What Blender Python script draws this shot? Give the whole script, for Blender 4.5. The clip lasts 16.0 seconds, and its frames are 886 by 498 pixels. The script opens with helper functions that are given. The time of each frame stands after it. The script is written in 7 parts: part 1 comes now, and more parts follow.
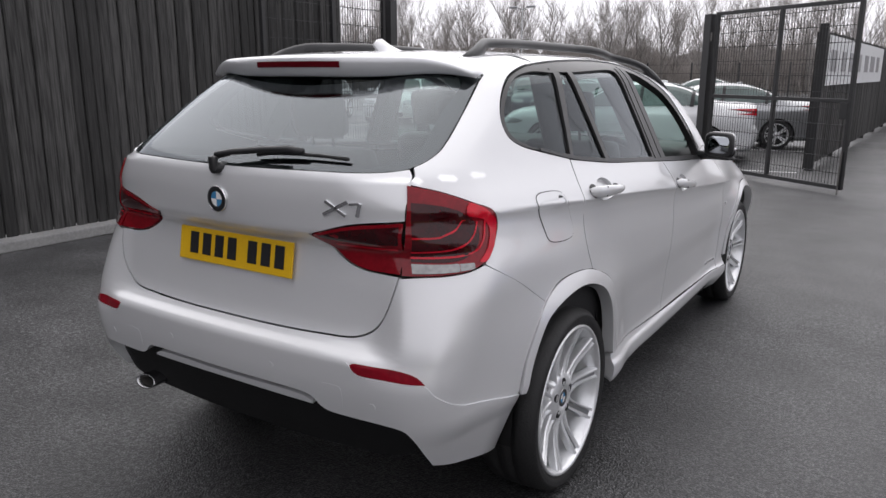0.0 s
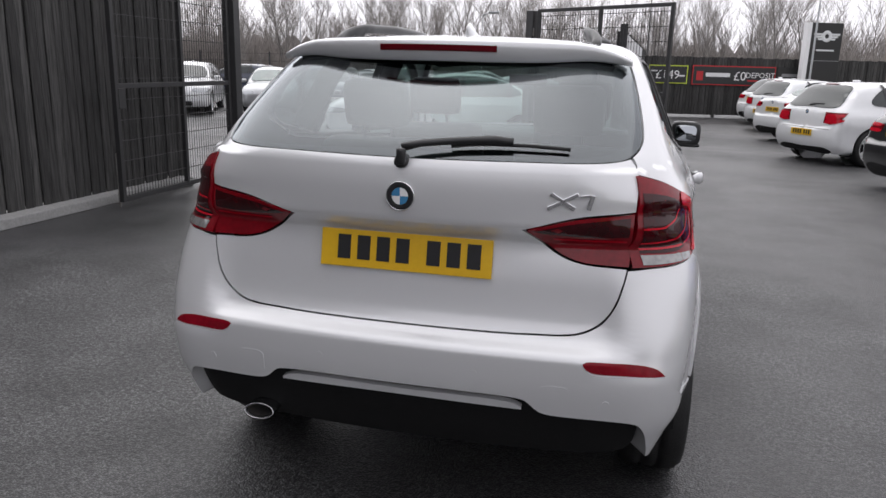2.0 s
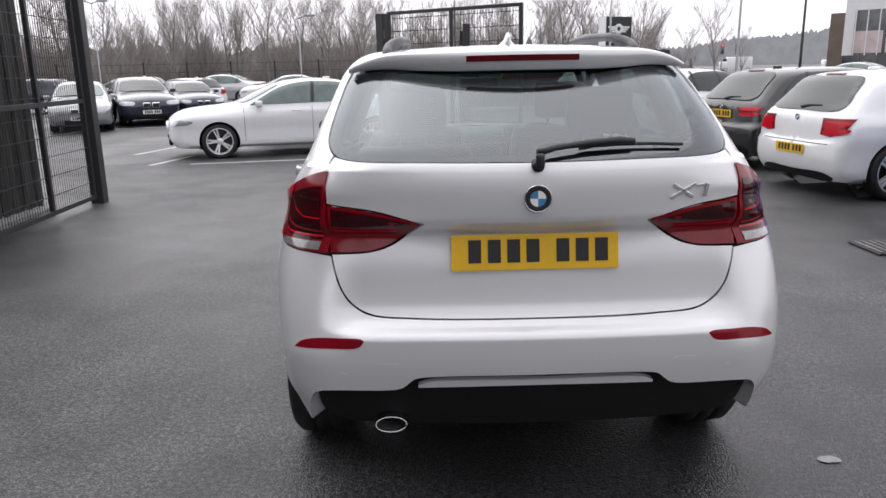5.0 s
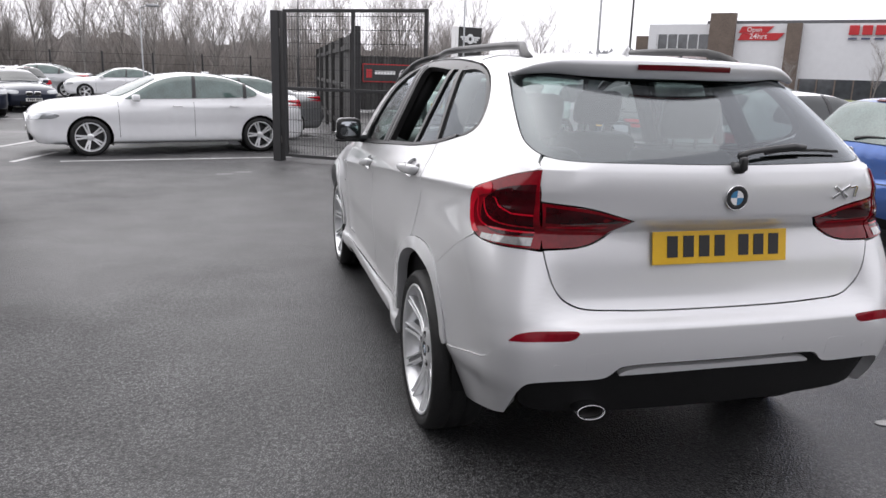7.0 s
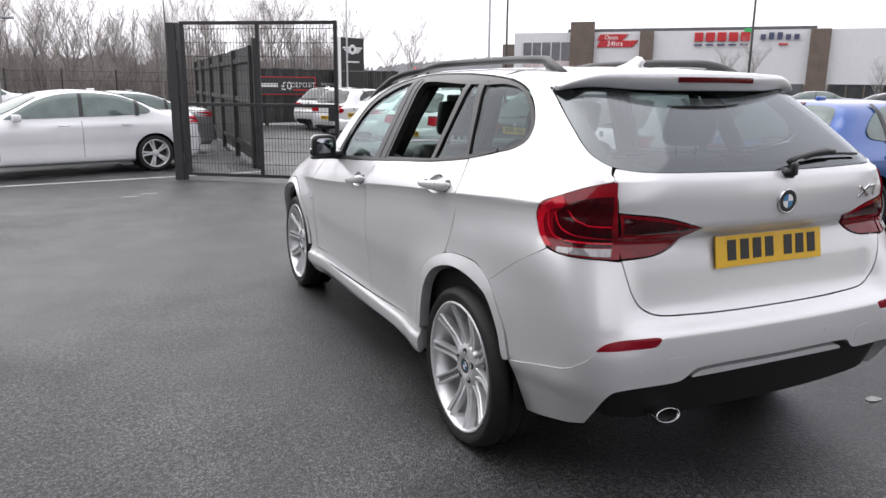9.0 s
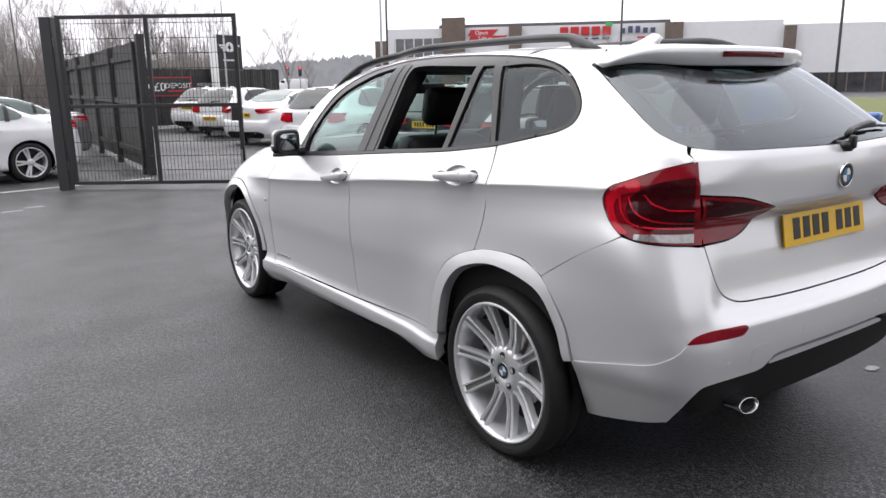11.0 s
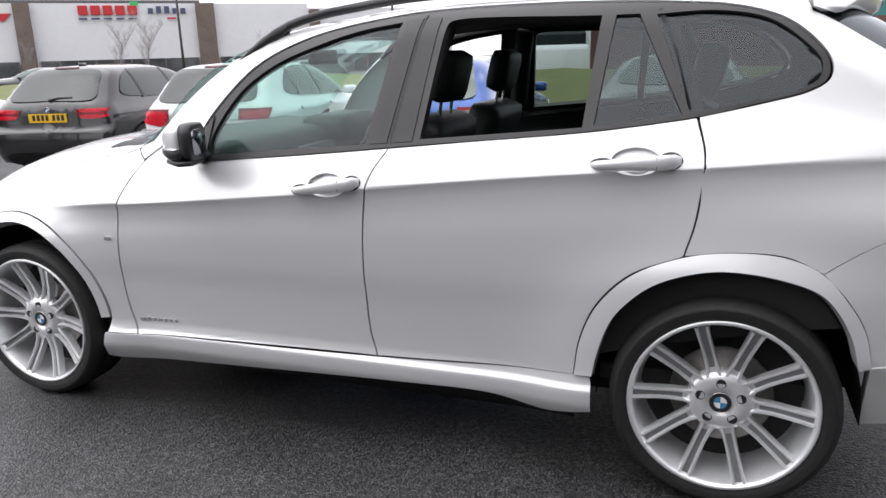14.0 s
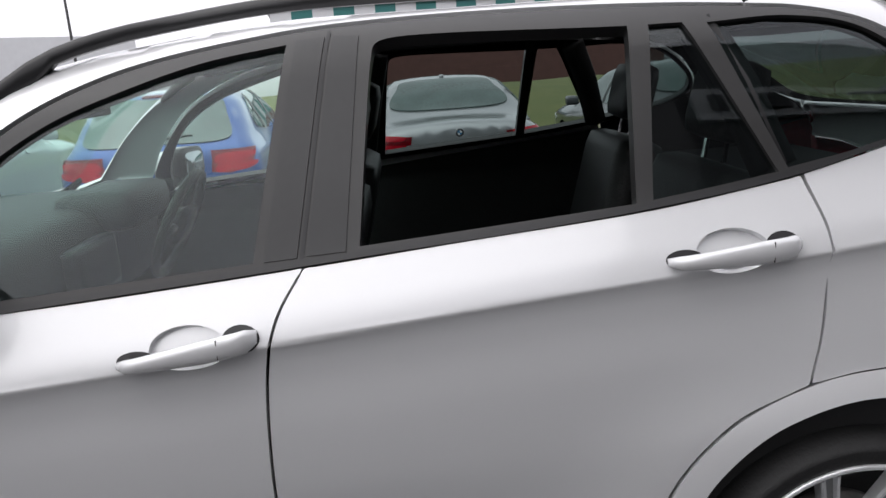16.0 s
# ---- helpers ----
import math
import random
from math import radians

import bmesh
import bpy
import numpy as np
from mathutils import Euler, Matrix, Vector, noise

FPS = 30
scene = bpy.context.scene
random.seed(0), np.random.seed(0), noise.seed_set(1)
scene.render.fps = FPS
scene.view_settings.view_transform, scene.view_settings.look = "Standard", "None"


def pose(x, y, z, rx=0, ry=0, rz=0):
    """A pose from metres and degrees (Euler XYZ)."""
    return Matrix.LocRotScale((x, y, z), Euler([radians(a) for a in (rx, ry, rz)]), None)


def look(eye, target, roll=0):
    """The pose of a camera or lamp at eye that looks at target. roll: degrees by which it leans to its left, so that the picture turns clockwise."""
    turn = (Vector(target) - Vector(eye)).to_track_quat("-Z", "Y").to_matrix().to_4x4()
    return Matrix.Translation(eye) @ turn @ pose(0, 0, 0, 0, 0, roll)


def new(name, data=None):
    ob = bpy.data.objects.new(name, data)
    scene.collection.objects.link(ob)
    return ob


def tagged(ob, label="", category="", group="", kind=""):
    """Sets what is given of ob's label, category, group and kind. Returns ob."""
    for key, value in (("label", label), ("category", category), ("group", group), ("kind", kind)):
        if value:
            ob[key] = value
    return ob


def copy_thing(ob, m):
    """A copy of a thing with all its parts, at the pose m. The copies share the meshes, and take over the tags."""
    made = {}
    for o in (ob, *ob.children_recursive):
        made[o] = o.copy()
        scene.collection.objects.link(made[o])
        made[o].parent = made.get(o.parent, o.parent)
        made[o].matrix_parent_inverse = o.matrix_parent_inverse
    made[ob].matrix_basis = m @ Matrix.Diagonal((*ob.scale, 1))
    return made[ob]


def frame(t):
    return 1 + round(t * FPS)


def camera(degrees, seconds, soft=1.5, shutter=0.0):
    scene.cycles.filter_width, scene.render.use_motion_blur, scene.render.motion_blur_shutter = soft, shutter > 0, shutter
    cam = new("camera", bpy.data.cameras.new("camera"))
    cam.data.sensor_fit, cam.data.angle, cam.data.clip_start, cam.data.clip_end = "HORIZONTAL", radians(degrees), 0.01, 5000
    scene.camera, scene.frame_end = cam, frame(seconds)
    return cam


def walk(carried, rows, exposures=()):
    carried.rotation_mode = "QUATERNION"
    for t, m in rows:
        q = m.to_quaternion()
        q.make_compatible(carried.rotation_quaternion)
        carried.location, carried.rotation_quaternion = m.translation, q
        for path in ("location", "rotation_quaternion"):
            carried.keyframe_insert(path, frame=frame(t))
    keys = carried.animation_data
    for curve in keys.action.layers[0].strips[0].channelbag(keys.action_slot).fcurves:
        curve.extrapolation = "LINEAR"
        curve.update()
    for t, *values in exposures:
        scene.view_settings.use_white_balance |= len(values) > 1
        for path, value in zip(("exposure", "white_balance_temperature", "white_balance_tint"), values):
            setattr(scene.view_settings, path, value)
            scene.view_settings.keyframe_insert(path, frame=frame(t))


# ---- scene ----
cam = camera(62.0, 16.0)
PATH = [
    (0, (1.824, -1.503, 1.493), (0.774, 0.135, 1.029), 0.1),
    (0.5, (1.64, -1.544, 1.468), (0.63, 0.117, 0.999), 0.8),
    (1, (1.341, -1.631, 1.478), (0.462, 0.102, 1.006), 1.9),
    (1.5, (0.995, -1.793, 1.493), (0.365, 0.035, 0.982), 0.2),
    (2, (0.604, -1.916, 1.465), (0.143, -0.03, 0.984), 1.5),
    (2.5, (0.275, -2.032, 1.489), (-0.031, -0.116, 1.004), 1.5),
    (3, (-0.019, -2.09, 1.483), (-0.169, -0.159, 0.986), -0.4),
    (3.2, (-0.118, -2.1, 1.486), (-0.222, -0.169, 1.016), -0.4),
    (5.3, (-0.365, -2.14, 1.494), (-0.302, -0.199, 1.016), -0.3),
    (5.5, (-0.416, -2.154, 1.49), (-0.341, -0.212, 1.015), 0.8),
    (6, (-0.724, -2.113, 1.465), (-0.573, -0.173, 1.003), 1.1),
    (6.5, (-1.127, -2.091, 1.484), (-0.787, -0.176, 1.02), 2.2),
    (7, (-1.551, -2.035, 1.482), (-1.045, -0.157, 1.017), 1.7),
    (7.5, (-1.848, -1.916, 1.491), (-1.228, -0.069, 1.039), -0.5),
    (8, (-2.094, -1.83, 1.496), (-1.351, -0.027, 1.053), -0.5),
    (8.5, (-2.141, -1.779, 1.49), (-1.312, -0.013, 1.05), 0.2),
    (9, (-2.168, -1.778, 1.494), (-1.346, -0.008, 1.059), 0.6),
    (9.2, (-2.183, -1.784, 1.495), (-1.379, -0.005, 1.061), 0.9),
    (11.3, (-2.771, -1.083, 1.432), (-1.556, 0.443, 0.988), 0.3),
    (11.5, (-2.945, -0.961, 1.44), (-1.644, 0.49, 0.99), 1.7),
    (12, (-3.108, -0.586, 1.418), (-1.656, 0.711, 0.96), 2.2),
    (12.5, (-3.264, -0.196, 1.415), (-1.679, 0.933, 0.955), 0.5),
    (13, (-3.267, 0.19, 1.383), (-1.597, 1.185, 0.91), -0.7),
    (13.5, (-3.193, 0.542, 1.387), (-1.445, 1.385, 0.902), -0.9),
    (14, (-3.068, 0.902, 1.392), (-1.256, 1.579, 0.884), -1.7),
    (14.5, (-2.892, 1.175, 1.385), (-1.037, 1.711, 0.863), -1.8),
    (15, (-2.695, 1.429, 1.413), (-0.801, 1.79, 0.881), -2.2),
    (15.5, (-2.458, 1.622, 1.501), (-0.548, 1.729, 0.914), -2.7),
    (16, (-2.166, 1.699, 1.447), (-0.227, 1.638, 0.963), -3.9),
]
walk(cam, [(t, look(eye, target, roll)) for t, eye, target, roll in PATH], exposures=[(0.0, 0.52), (2.0, 0.58), (3.0, 0.76), (5.5, 0.80), (7.0, 0.86), (9.0, 0.92), (11.5, 0.97), (12.5, 1.0), (13.5, 1.1), (14.5, 1.0), (16.0, 0.72)])

# ---- light ----
SUN_UP, SUN_TURN = 62.0, 330.0
world = bpy.data.worlds.new("overcast_sky")
scene.world = world
world.use_nodes = True
wn, wl = world.node_tree.nodes, world.node_tree.links
wn.clear()
sky = wn.new("ShaderNodeTexSky")
sky.sky_type, sky.sun_disc, sky.sun_elevation, sky.sun_rotation = "NISHITA", False, radians(SUN_UP), radians(SUN_TURN)
sky.dust_density, sky.air_density = 4.0, 1.2
grey = wn.new("ShaderNodeHueSaturation")
grey.inputs["Saturation"].default_value, grey.inputs["Value"].default_value = 0.10, 0.10
cloud = wn.new("ShaderNodeMixRGB")
cloud.inputs[0].default_value, cloud.inputs[2].default_value = 0.72, (0.935, 0.912, 0.985, 1)
back, world_out = wn.new("ShaderNodeBackground"), wn.new("ShaderNodeOutputWorld")
back.inputs[1].default_value = 1.0
wl.new(sky.outputs[0], grey.inputs["Color"])
wl.new(grey.outputs[0], cloud.inputs[1])
wl.new(cloud.outputs[0], back.inputs[0])
wl.new(back.outputs[0], world_out.inputs[0])
sun = new("sun", bpy.data.lights.new("sun", "SUN"))
sun.data.energy, sun.data.angle, sun.data.color = 0.8, radians(100), (1.0, 0.98, 0.95)
sun.matrix_world = Matrix.Rotation(radians(-SUN_TURN), 4, "Z") @ Matrix.Rotation(radians(SUN_UP - 90), 4, "X")

# ---- materials ----


def material(name, colour, rough=0.5, metal=0.0, coat=0.0, vary=0.0, size=4.0, fine=60.0, bump=0.0, bump_size=200.0, emit=0.0, spec=0.5, rough_vary=0.0, second=None):
    m = bpy.data.materials.new(name)
    m.use_nodes = True
    nt = m.node_tree
    n, l = nt.nodes, nt.links
    b = n["Principled BSDF"]
    b.inputs["Base Color"].default_value = (*colour, 1)
    b.inputs["Roughness"].default_value, b.inputs["Metallic"].default_value = rough, metal
    b.inputs["Specular IOR Level"].default_value = spec
    b.inputs["Coat Weight"].default_value, b.inputs["Coat Roughness"].default_value = coat, 0.04
    if emit:
        b.inputs["Emission Color"].default_value, b.inputs["Emission Strength"].default_value = (*colour, 1), emit
    if vary or rough_vary or bump:
        co = n.new("ShaderNodeTexCoord")
        big, small = n.new("ShaderNodeTexNoise"), n.new("ShaderNodeTexNoise")
        big.inputs["Scale"].default_value, small.inputs["Scale"].default_value = size, fine
        big.inputs["Detail"].default_value = small.inputs["Detail"].default_value = 4
        l.new(co.outputs["Object"], big.inputs["Vector"])
        l.new(co.outputs["Object"], small.inputs["Vector"])
        add = n.new("ShaderNodeMath")
        add.operation = "ADD"
        l.new(big.outputs["Fac"], add.inputs[0])
        l.new(small.outputs["Fac"], add.inputs[1])
        half = n.new("ShaderNodeMath")
        half.operation, half.inputs[1].default_value = "MULTIPLY", 0.5
        l.new(add.outputs[0], half.inputs[0])
        if vary:
            ramp = n.new("ShaderNodeMapRange")
            ramp.inputs["From Min"].default_value, ramp.inputs["From Max"].default_value = 0.3, 0.7
            l.new(half.outputs[0], ramp.inputs["Value"])
            mix = n.new("ShaderNodeMixRGB")
            other = second or tuple(min(1, c * (1 + vary)) for c in colour)
            mix.inputs[1].default_value = (*(c * (1 - vary) if not second else c for c in colour), 1)
            mix.inputs[2].default_value = (*other, 1)
            l.new(ramp.outputs[0], mix.inputs[0])
            l.new(mix.outputs[0], b.inputs["Base Color"])
        if rough_vary:
            rr = n.new("ShaderNodeMapRange")
            rr.inputs["From Min"].default_value, rr.inputs["From Max"].default_value = 0.35, 0.65
            rr.inputs["To Min"].default_value, rr.inputs["To Max"].default_value = max(0.02, rough - rough_vary), min(1, rough + rough_vary)
            l.new(big.outputs["Fac"], rr.inputs["Value"])
            l.new(rr.outputs[0], b.inputs["Roughness"])
        if bump:
            bt, bn = n.new("ShaderNodeTexNoise"), n.new("ShaderNodeBump")
            bt.inputs["Scale"].default_value, bn.inputs["Strength"].default_value, bn.inputs["Distance"].default_value = bump_size, bump, 0.01
            l.new(co.outputs["Object"], bt.inputs["Vector"])
            l.new(bt.outputs["Fac"], bn.inputs["Height"])
            l.new(bn.outputs[0], b.inputs["Normal"])
    return m


def glass_material(name, tint, ior=1.5, gloss=0.02, sheen=(0.88, 0.93, 0.97)):
    """A thin pane: tinted see-through with a mirror coat that grows at glancing angles."""
    m = bpy.data.materials.new(name)
    m.use_nodes = True
    n, l = m.node_tree.nodes, m.node_tree.links
    n.clear()
    out, mix, see, shine, facing = (n.new(k) for k in ("ShaderNodeOutputMaterial", "ShaderNodeMixShader", "ShaderNodeBsdfTransparent", "ShaderNodeBsdfGlossy", "ShaderNodeLayerWeight"))
    base = ((ior - 1) / (ior + 1)) ** 2
    power, fres = n.new("ShaderNodeMath"), n.new("ShaderNodeMath")
    power.operation, power.inputs[1].default_value = "POWER", 5.0
    fres.operation, fres.inputs[1].default_value, fres.inputs[2].default_value = "MULTIPLY_ADD", 1 - base, base
    facing.inputs["Blend"].default_value = 0.5
    l.new(facing.outputs["Facing"], power.inputs[0])
    l.new(power.outputs[0], fres.inputs[0])
    see.inputs[0].default_value = (*tint, 1)
    shine.inputs["Roughness"].default_value, shine.inputs["Color"].default_value = gloss, (*sheen, 1)
    l.new(fres.outputs[0], mix.inputs[0])
    l.new(see.outputs[0], mix.inputs[1])
    l.new(shine.outputs[0], mix.inputs[2])
    l.new(mix.outputs[0], out.inputs[0])
    return m


def flake(name, colour, rough=0.32, metal=0.25):
    """Pearl car paint: a flaked base under a clear coat."""
    m = material(name, colour, rough, metal, 1.0, vary=0.03, size=900, fine=2500)
    return m


PAINT = flake("pearl_white_paint", (0.70, 0.705, 0.715), 0.34, 0.30)
PAINT_PLAIN = material("solid_white_paint", (0.76, 0.77, 0.78), 0.35, 0, 1.0, vary=0.03, size=3, fine=9)
PAINT_BLACK = flake("black_paint", (0.012, 0.012, 0.013), 0.3, 0.3)
PAINT_BLUE = flake("metallic_blue_paint", (0.035, 0.10, 0.33), 0.32, 0.5)
PAINT_SILVER = flake("metallic_silver_paint", (0.42, 0.43, 0.44), 0.3, 0.6)
PAINT_GREY = flake("dark_grey_paint", (0.09, 0.095, 0.10), 0.3, 0.5)
PAINT_NAVY = flake("navy_paint", (0.012, 0.018, 0.04), 0.3, 0.3)
TRIM = material("satin_black_trim", (0.016, 0.016, 0.017), 0.40, vary=0.15, size=8)
SASH = material("dark_grey_sash", (0.018, 0.0175, 0.0175), 0.40, 0.0, 0.1, vary=0.1, size=10)
PLASTIC = material("grained_black_plastic", (0.007, 0.007, 0.0075), 0.6, spec=0.25, vary=0.2, size=12, bump=0.15, bump_size=400)
RUBBER = material("tyre_rubber", (0.012, 0.012, 0.0123), 0.66, vary=0.25, size=12, bump=0.2, bump_size=120)
ALLOY = material("silver_alloy", (0.80, 0.81, 0.82), 0.30, 0.55, 0.4, vary=0.05, size=20)
# the wheel alloy again, darkened to paint the shade in the spoke grooves
ALLOY_SHADED = material("shaded_alloy_groove", (0.31, 0.315, 0.32), 0.4, 0.7, vary=0.08, size=20)
BOLT = material("dark_wheel_bolt", (0.05, 0.05, 0.052), 0.45, 0.7, vary=0.2, size=30)
STEEL = material("brake_steel", (0.25, 0.24, 0.23), 0.4, 0.9, vary=0.2, size=15)
PIPE = material("dulled_exhaust_chrome", (0.42, 0.42, 0.43), 0.22, 1.0, vary=0.25, size=25)
CHROME = material("chrome", (0.78, 0.78, 0.79), 0.12, 1.0)
CLOTH = material("black_leather", (0.014, 0.014, 0.015), 0.5, vary=0.2, size=20, bump=0.2, bump_size=150)
LINING = material("dark_lining", (0.02, 0.02, 0.021), 0.8, vary=0.15, size=15)
SHELF = material("dash_plastic", (0.03, 0.03, 0.032), 0.6, vary=0.15, size=10)
GLASS_FRONT = glass_material("clear_green_glass", (0.68, 0.86, 0.80), 1.5)
GLASS_SIDE = glass_material("dark_tinted_side_glass", (0.33, 0.39, 0.38), 1.55)
GLASS_REAR = glass_material("tinted_glass", (0.31, 0.355, 0.35), 2.15)
LENS_RED = material("red_lamp_lens", (0.50, 0.006, 0.020), 0.10, 0, 0.0, vary=0.25, size=14, fine=40, spec=0.4)
LENS_DARK = material("dark_red_lamp_lens", (0.095, 0.002, 0.006), 0.07, 0, 0.0, vary=0.2, size=14, spec=0.35)
LENS_MID = material("red_lamp_cover", (0.18, 0.0025, 0.008), 0.10, 0, 0.0, vary=0.3, size=9, fine=70, spec=0.4)
LENS_SMOKE = material("smoked_red_lamp_cover", (0.035, 0.0012, 0.003), 0.08, 0, 0.0, vary=0.5, size=7, fine=40, spec=0.4)
LENS_CLEAR = material("clear_lamp_lens", (0.27, 0.265, 0.265), 0.10, 0.35, 1.0, vary=0.2, size=60)
REFLECTOR = material("red_reflector", (0.20, 0.004, 0.012), 0.2, 0, 0.0, spec=0.25, vary=0.15, size=60)
PLATE_Y = material("yellow_plate", (0.72, 0.43, 0.012), 0.35, vary=0.06, size=9)
PLATE_W = material("white_plate", (0.75, 0.75, 0.72), 0.35, vary=0.06, size=9)
INK = material("black_ink", (0.012, 0.012, 0.014), 0.5)
ENAMEL_BLUE = material("blue_enamel", (0.05, 0.22, 0.42), 0.2, 0, 1.0)
ENAMEL_WHITE = material("white_enamel", (0.8, 0.8, 0.8), 0.2, 0, 1.0)
MIRROR = material("mirror_glass", (0.35, 0.37, 0.39), 0.02, 1.0)

# ---- car body skins ----
def hermite(pts):
    """A smooth curve through control points (x, y), as a function on arrays."""
    px, py = np.array([p[0] for p in pts], float), np.array([p[1] for p in pts], float)
    d = np.diff(py) / np.diff(px)
    m = np.r_[d[0], np.where(d[1:] * d[:-1] > 0, 2 * d[1:] * d[:-1] / (d[1:] + d[:-1] + 1e-12 * np.sign(d[1:] + d[:-1] + 1e-30)), 0), d[-1]]

    def curve(x):
        x = np.clip(np.asarray(x, float), px[0] - 0.3, px[-1] + 0.3)
        i = np.clip(np.searchsorted(px, x) - 1, 0, len(px) - 2)
        h = px[i + 1] - px[i]
        t = np.clip((x - px[i]) / h, 0, 1)
        over = np.where(x < px[0], (x - px[0]) * m[0], np.where(x > px[-1], (x - px[-1]) * m[-1], 0))
        return (py[i] * (1 + 2 * t) * (1 - t) ** 2 + m[i] * h * t * (1 - t) ** 2 + py[i + 1] * t * t * (3 - 2 * t) + m[i + 1] * h * t * t * (t - 1)) + over
    return curve


def smax(a, b, k):
    """The larger of two distances, with a rounded edge about k wide."""
    h = np.maximum(k - np.abs(a - b), 0) / k
    return np.maximum(a, b) + h * h * k / 4


def step01(a, b, x):
    t = np.clip((x - a) / (b - a), 0, 1)
    return t * t * (3 - 2 * t)


class Shell:
    """A car body's outer skin: a side section, rear, front and top profiles, met with rounded edges. y runs ahead, z up."""

    def __init__(self, section, plan, rear, front, top, shear=0.0, mid=1.5, rear_bow=0.12, front_bow=0.22, crown=0.10, rear_k=0.22, front_k=0.4, top_k=0.12, arches=(), flare=0.0, flare_r=0.43, tuck=0.0, wing=None, corner=None, plan_up=(0.7, 1.05, 0.38, 0.62), screen=0.0, lift=0.0):
        self.floor, self.screen, self.lift = None, screen, lift
        self.wing, self.corner, self.plan_up = wing and hermite(wing), corner and hermite(corner), plan_up
        self.section, self.plan, self.rear, self.front, self.top = (hermite(c) for c in (section, plan, rear, front, top))
        self.shear, self.mid, self.rear_bow, self.front_bow, self.crown = shear, mid, rear_bow, front_bow, crown
        self.rear_k, self.front_k, self.top_k, self.arches, self.flare, self.flare_r, self.tuck = rear_k, front_k, top_k, arches, flare, flare_r, tuck

    def width(self, y, z):
        belt = z - (self.shear * (self.mid - y) + self.lift * np.exp(-(((y - 1.5) / 0.8) ** 2))) * step01(0.5, 0.95, z)
        side = self.section(belt)
        if self.wing:
            side = side + (self.wing(belt) - side) * step01(3.05, 3.55, y)
        if self.tuck:
            side = side + (np.minimum(side, 0.850 - self.tuck * (0.5 - z)) - side) * step01(0.75, 0.5, y) * step01(0.56, 0.44, z)
        z0, z1, low, more = self.plan_up
        w = side + self.plan(y) * (low + more * step01(z0, z1, z))
        for ay, az in self.arches:
            r = np.hypot(y - ay, z - az)
            w = w + self.flare * np.exp(-(((r - self.flare_r) / 0.15) ** 2)) * step01(0.95, 0.7, z)
        return w

    def far(self, p):
        x, y, z = np.abs(p[..., 0]), p[..., 1], p[..., 2]
        side = (x - self.width(y, z)) * 0.95
        tail = self.rear(z)
        if self.corner:
            tail = tail + (self.corner(z) - tail) * step01(0.55, 0.68, x)
        back = tail + (0.07 + self.rear_bow * step01(0.93, 1.1, z)) * x * x - y
        slope = 0.72
        back = back * np.where(z > 1.2, slope, 1.0)
        ahead = (y - self.front(z) + self.front_bow * x * x) * 0.9
        flat = self.screen * step01(2.2, 2.7, y)
        above = z - self.top(y + (0.18 - 0.08 * flat + 0.6 * self.screen * step01(2.75, 3.1, y)) * x * x) + self.crown * (1 - 0.76 * flat) * x * x
        corner = self.rear_k * (0.7 + 0.3 * step01(0.7, 0.95, z))
        skin = smax(smax(smax(side, back, corner), above, self.top_k), ahead, self.front_k)
        return skin if self.floor is None else np.maximum(skin, self.floor - z)

    def cast(self, start, way, reach=4.0):
        """Where rays first meet the skin."""
        start, way = np.broadcast_arrays(np.asarray(start, float), np.asarray(way, float))
        t0 = np.full(start.shape[:-1], np.nan)
        lo = np.zeros(start.shape[:-1])
        found = np.zeros(start.shape[:-1], bool)
        hi = np.full(start.shape[:-1], reach)
        for k in range(1, 121):
            t = reach * k / 120
            inside = self.far(start + way * t) < 0
            fresh = inside & ~found
            hi = np.where(fresh, t, hi)
            lo = np.where(fresh, t - reach / 120, lo)
            found |= inside
        for _ in range(17):
            mid = (lo + hi) / 2
            inside = self.far(start + way * mid[..., None]) < 0
            hi, lo = np.where(inside, mid, hi), np.where(inside, lo, mid)
        return start + way * hi[..., None], found

    def normal(self, p, e=2e-3):
        g = np.stack([self.far(p + e * a) - self.far(p - e * a) for a in np.eye(3)], -1)
        return g / np.maximum(np.linalg.norm(g, axis=-1, keepdims=True), 1e-9)


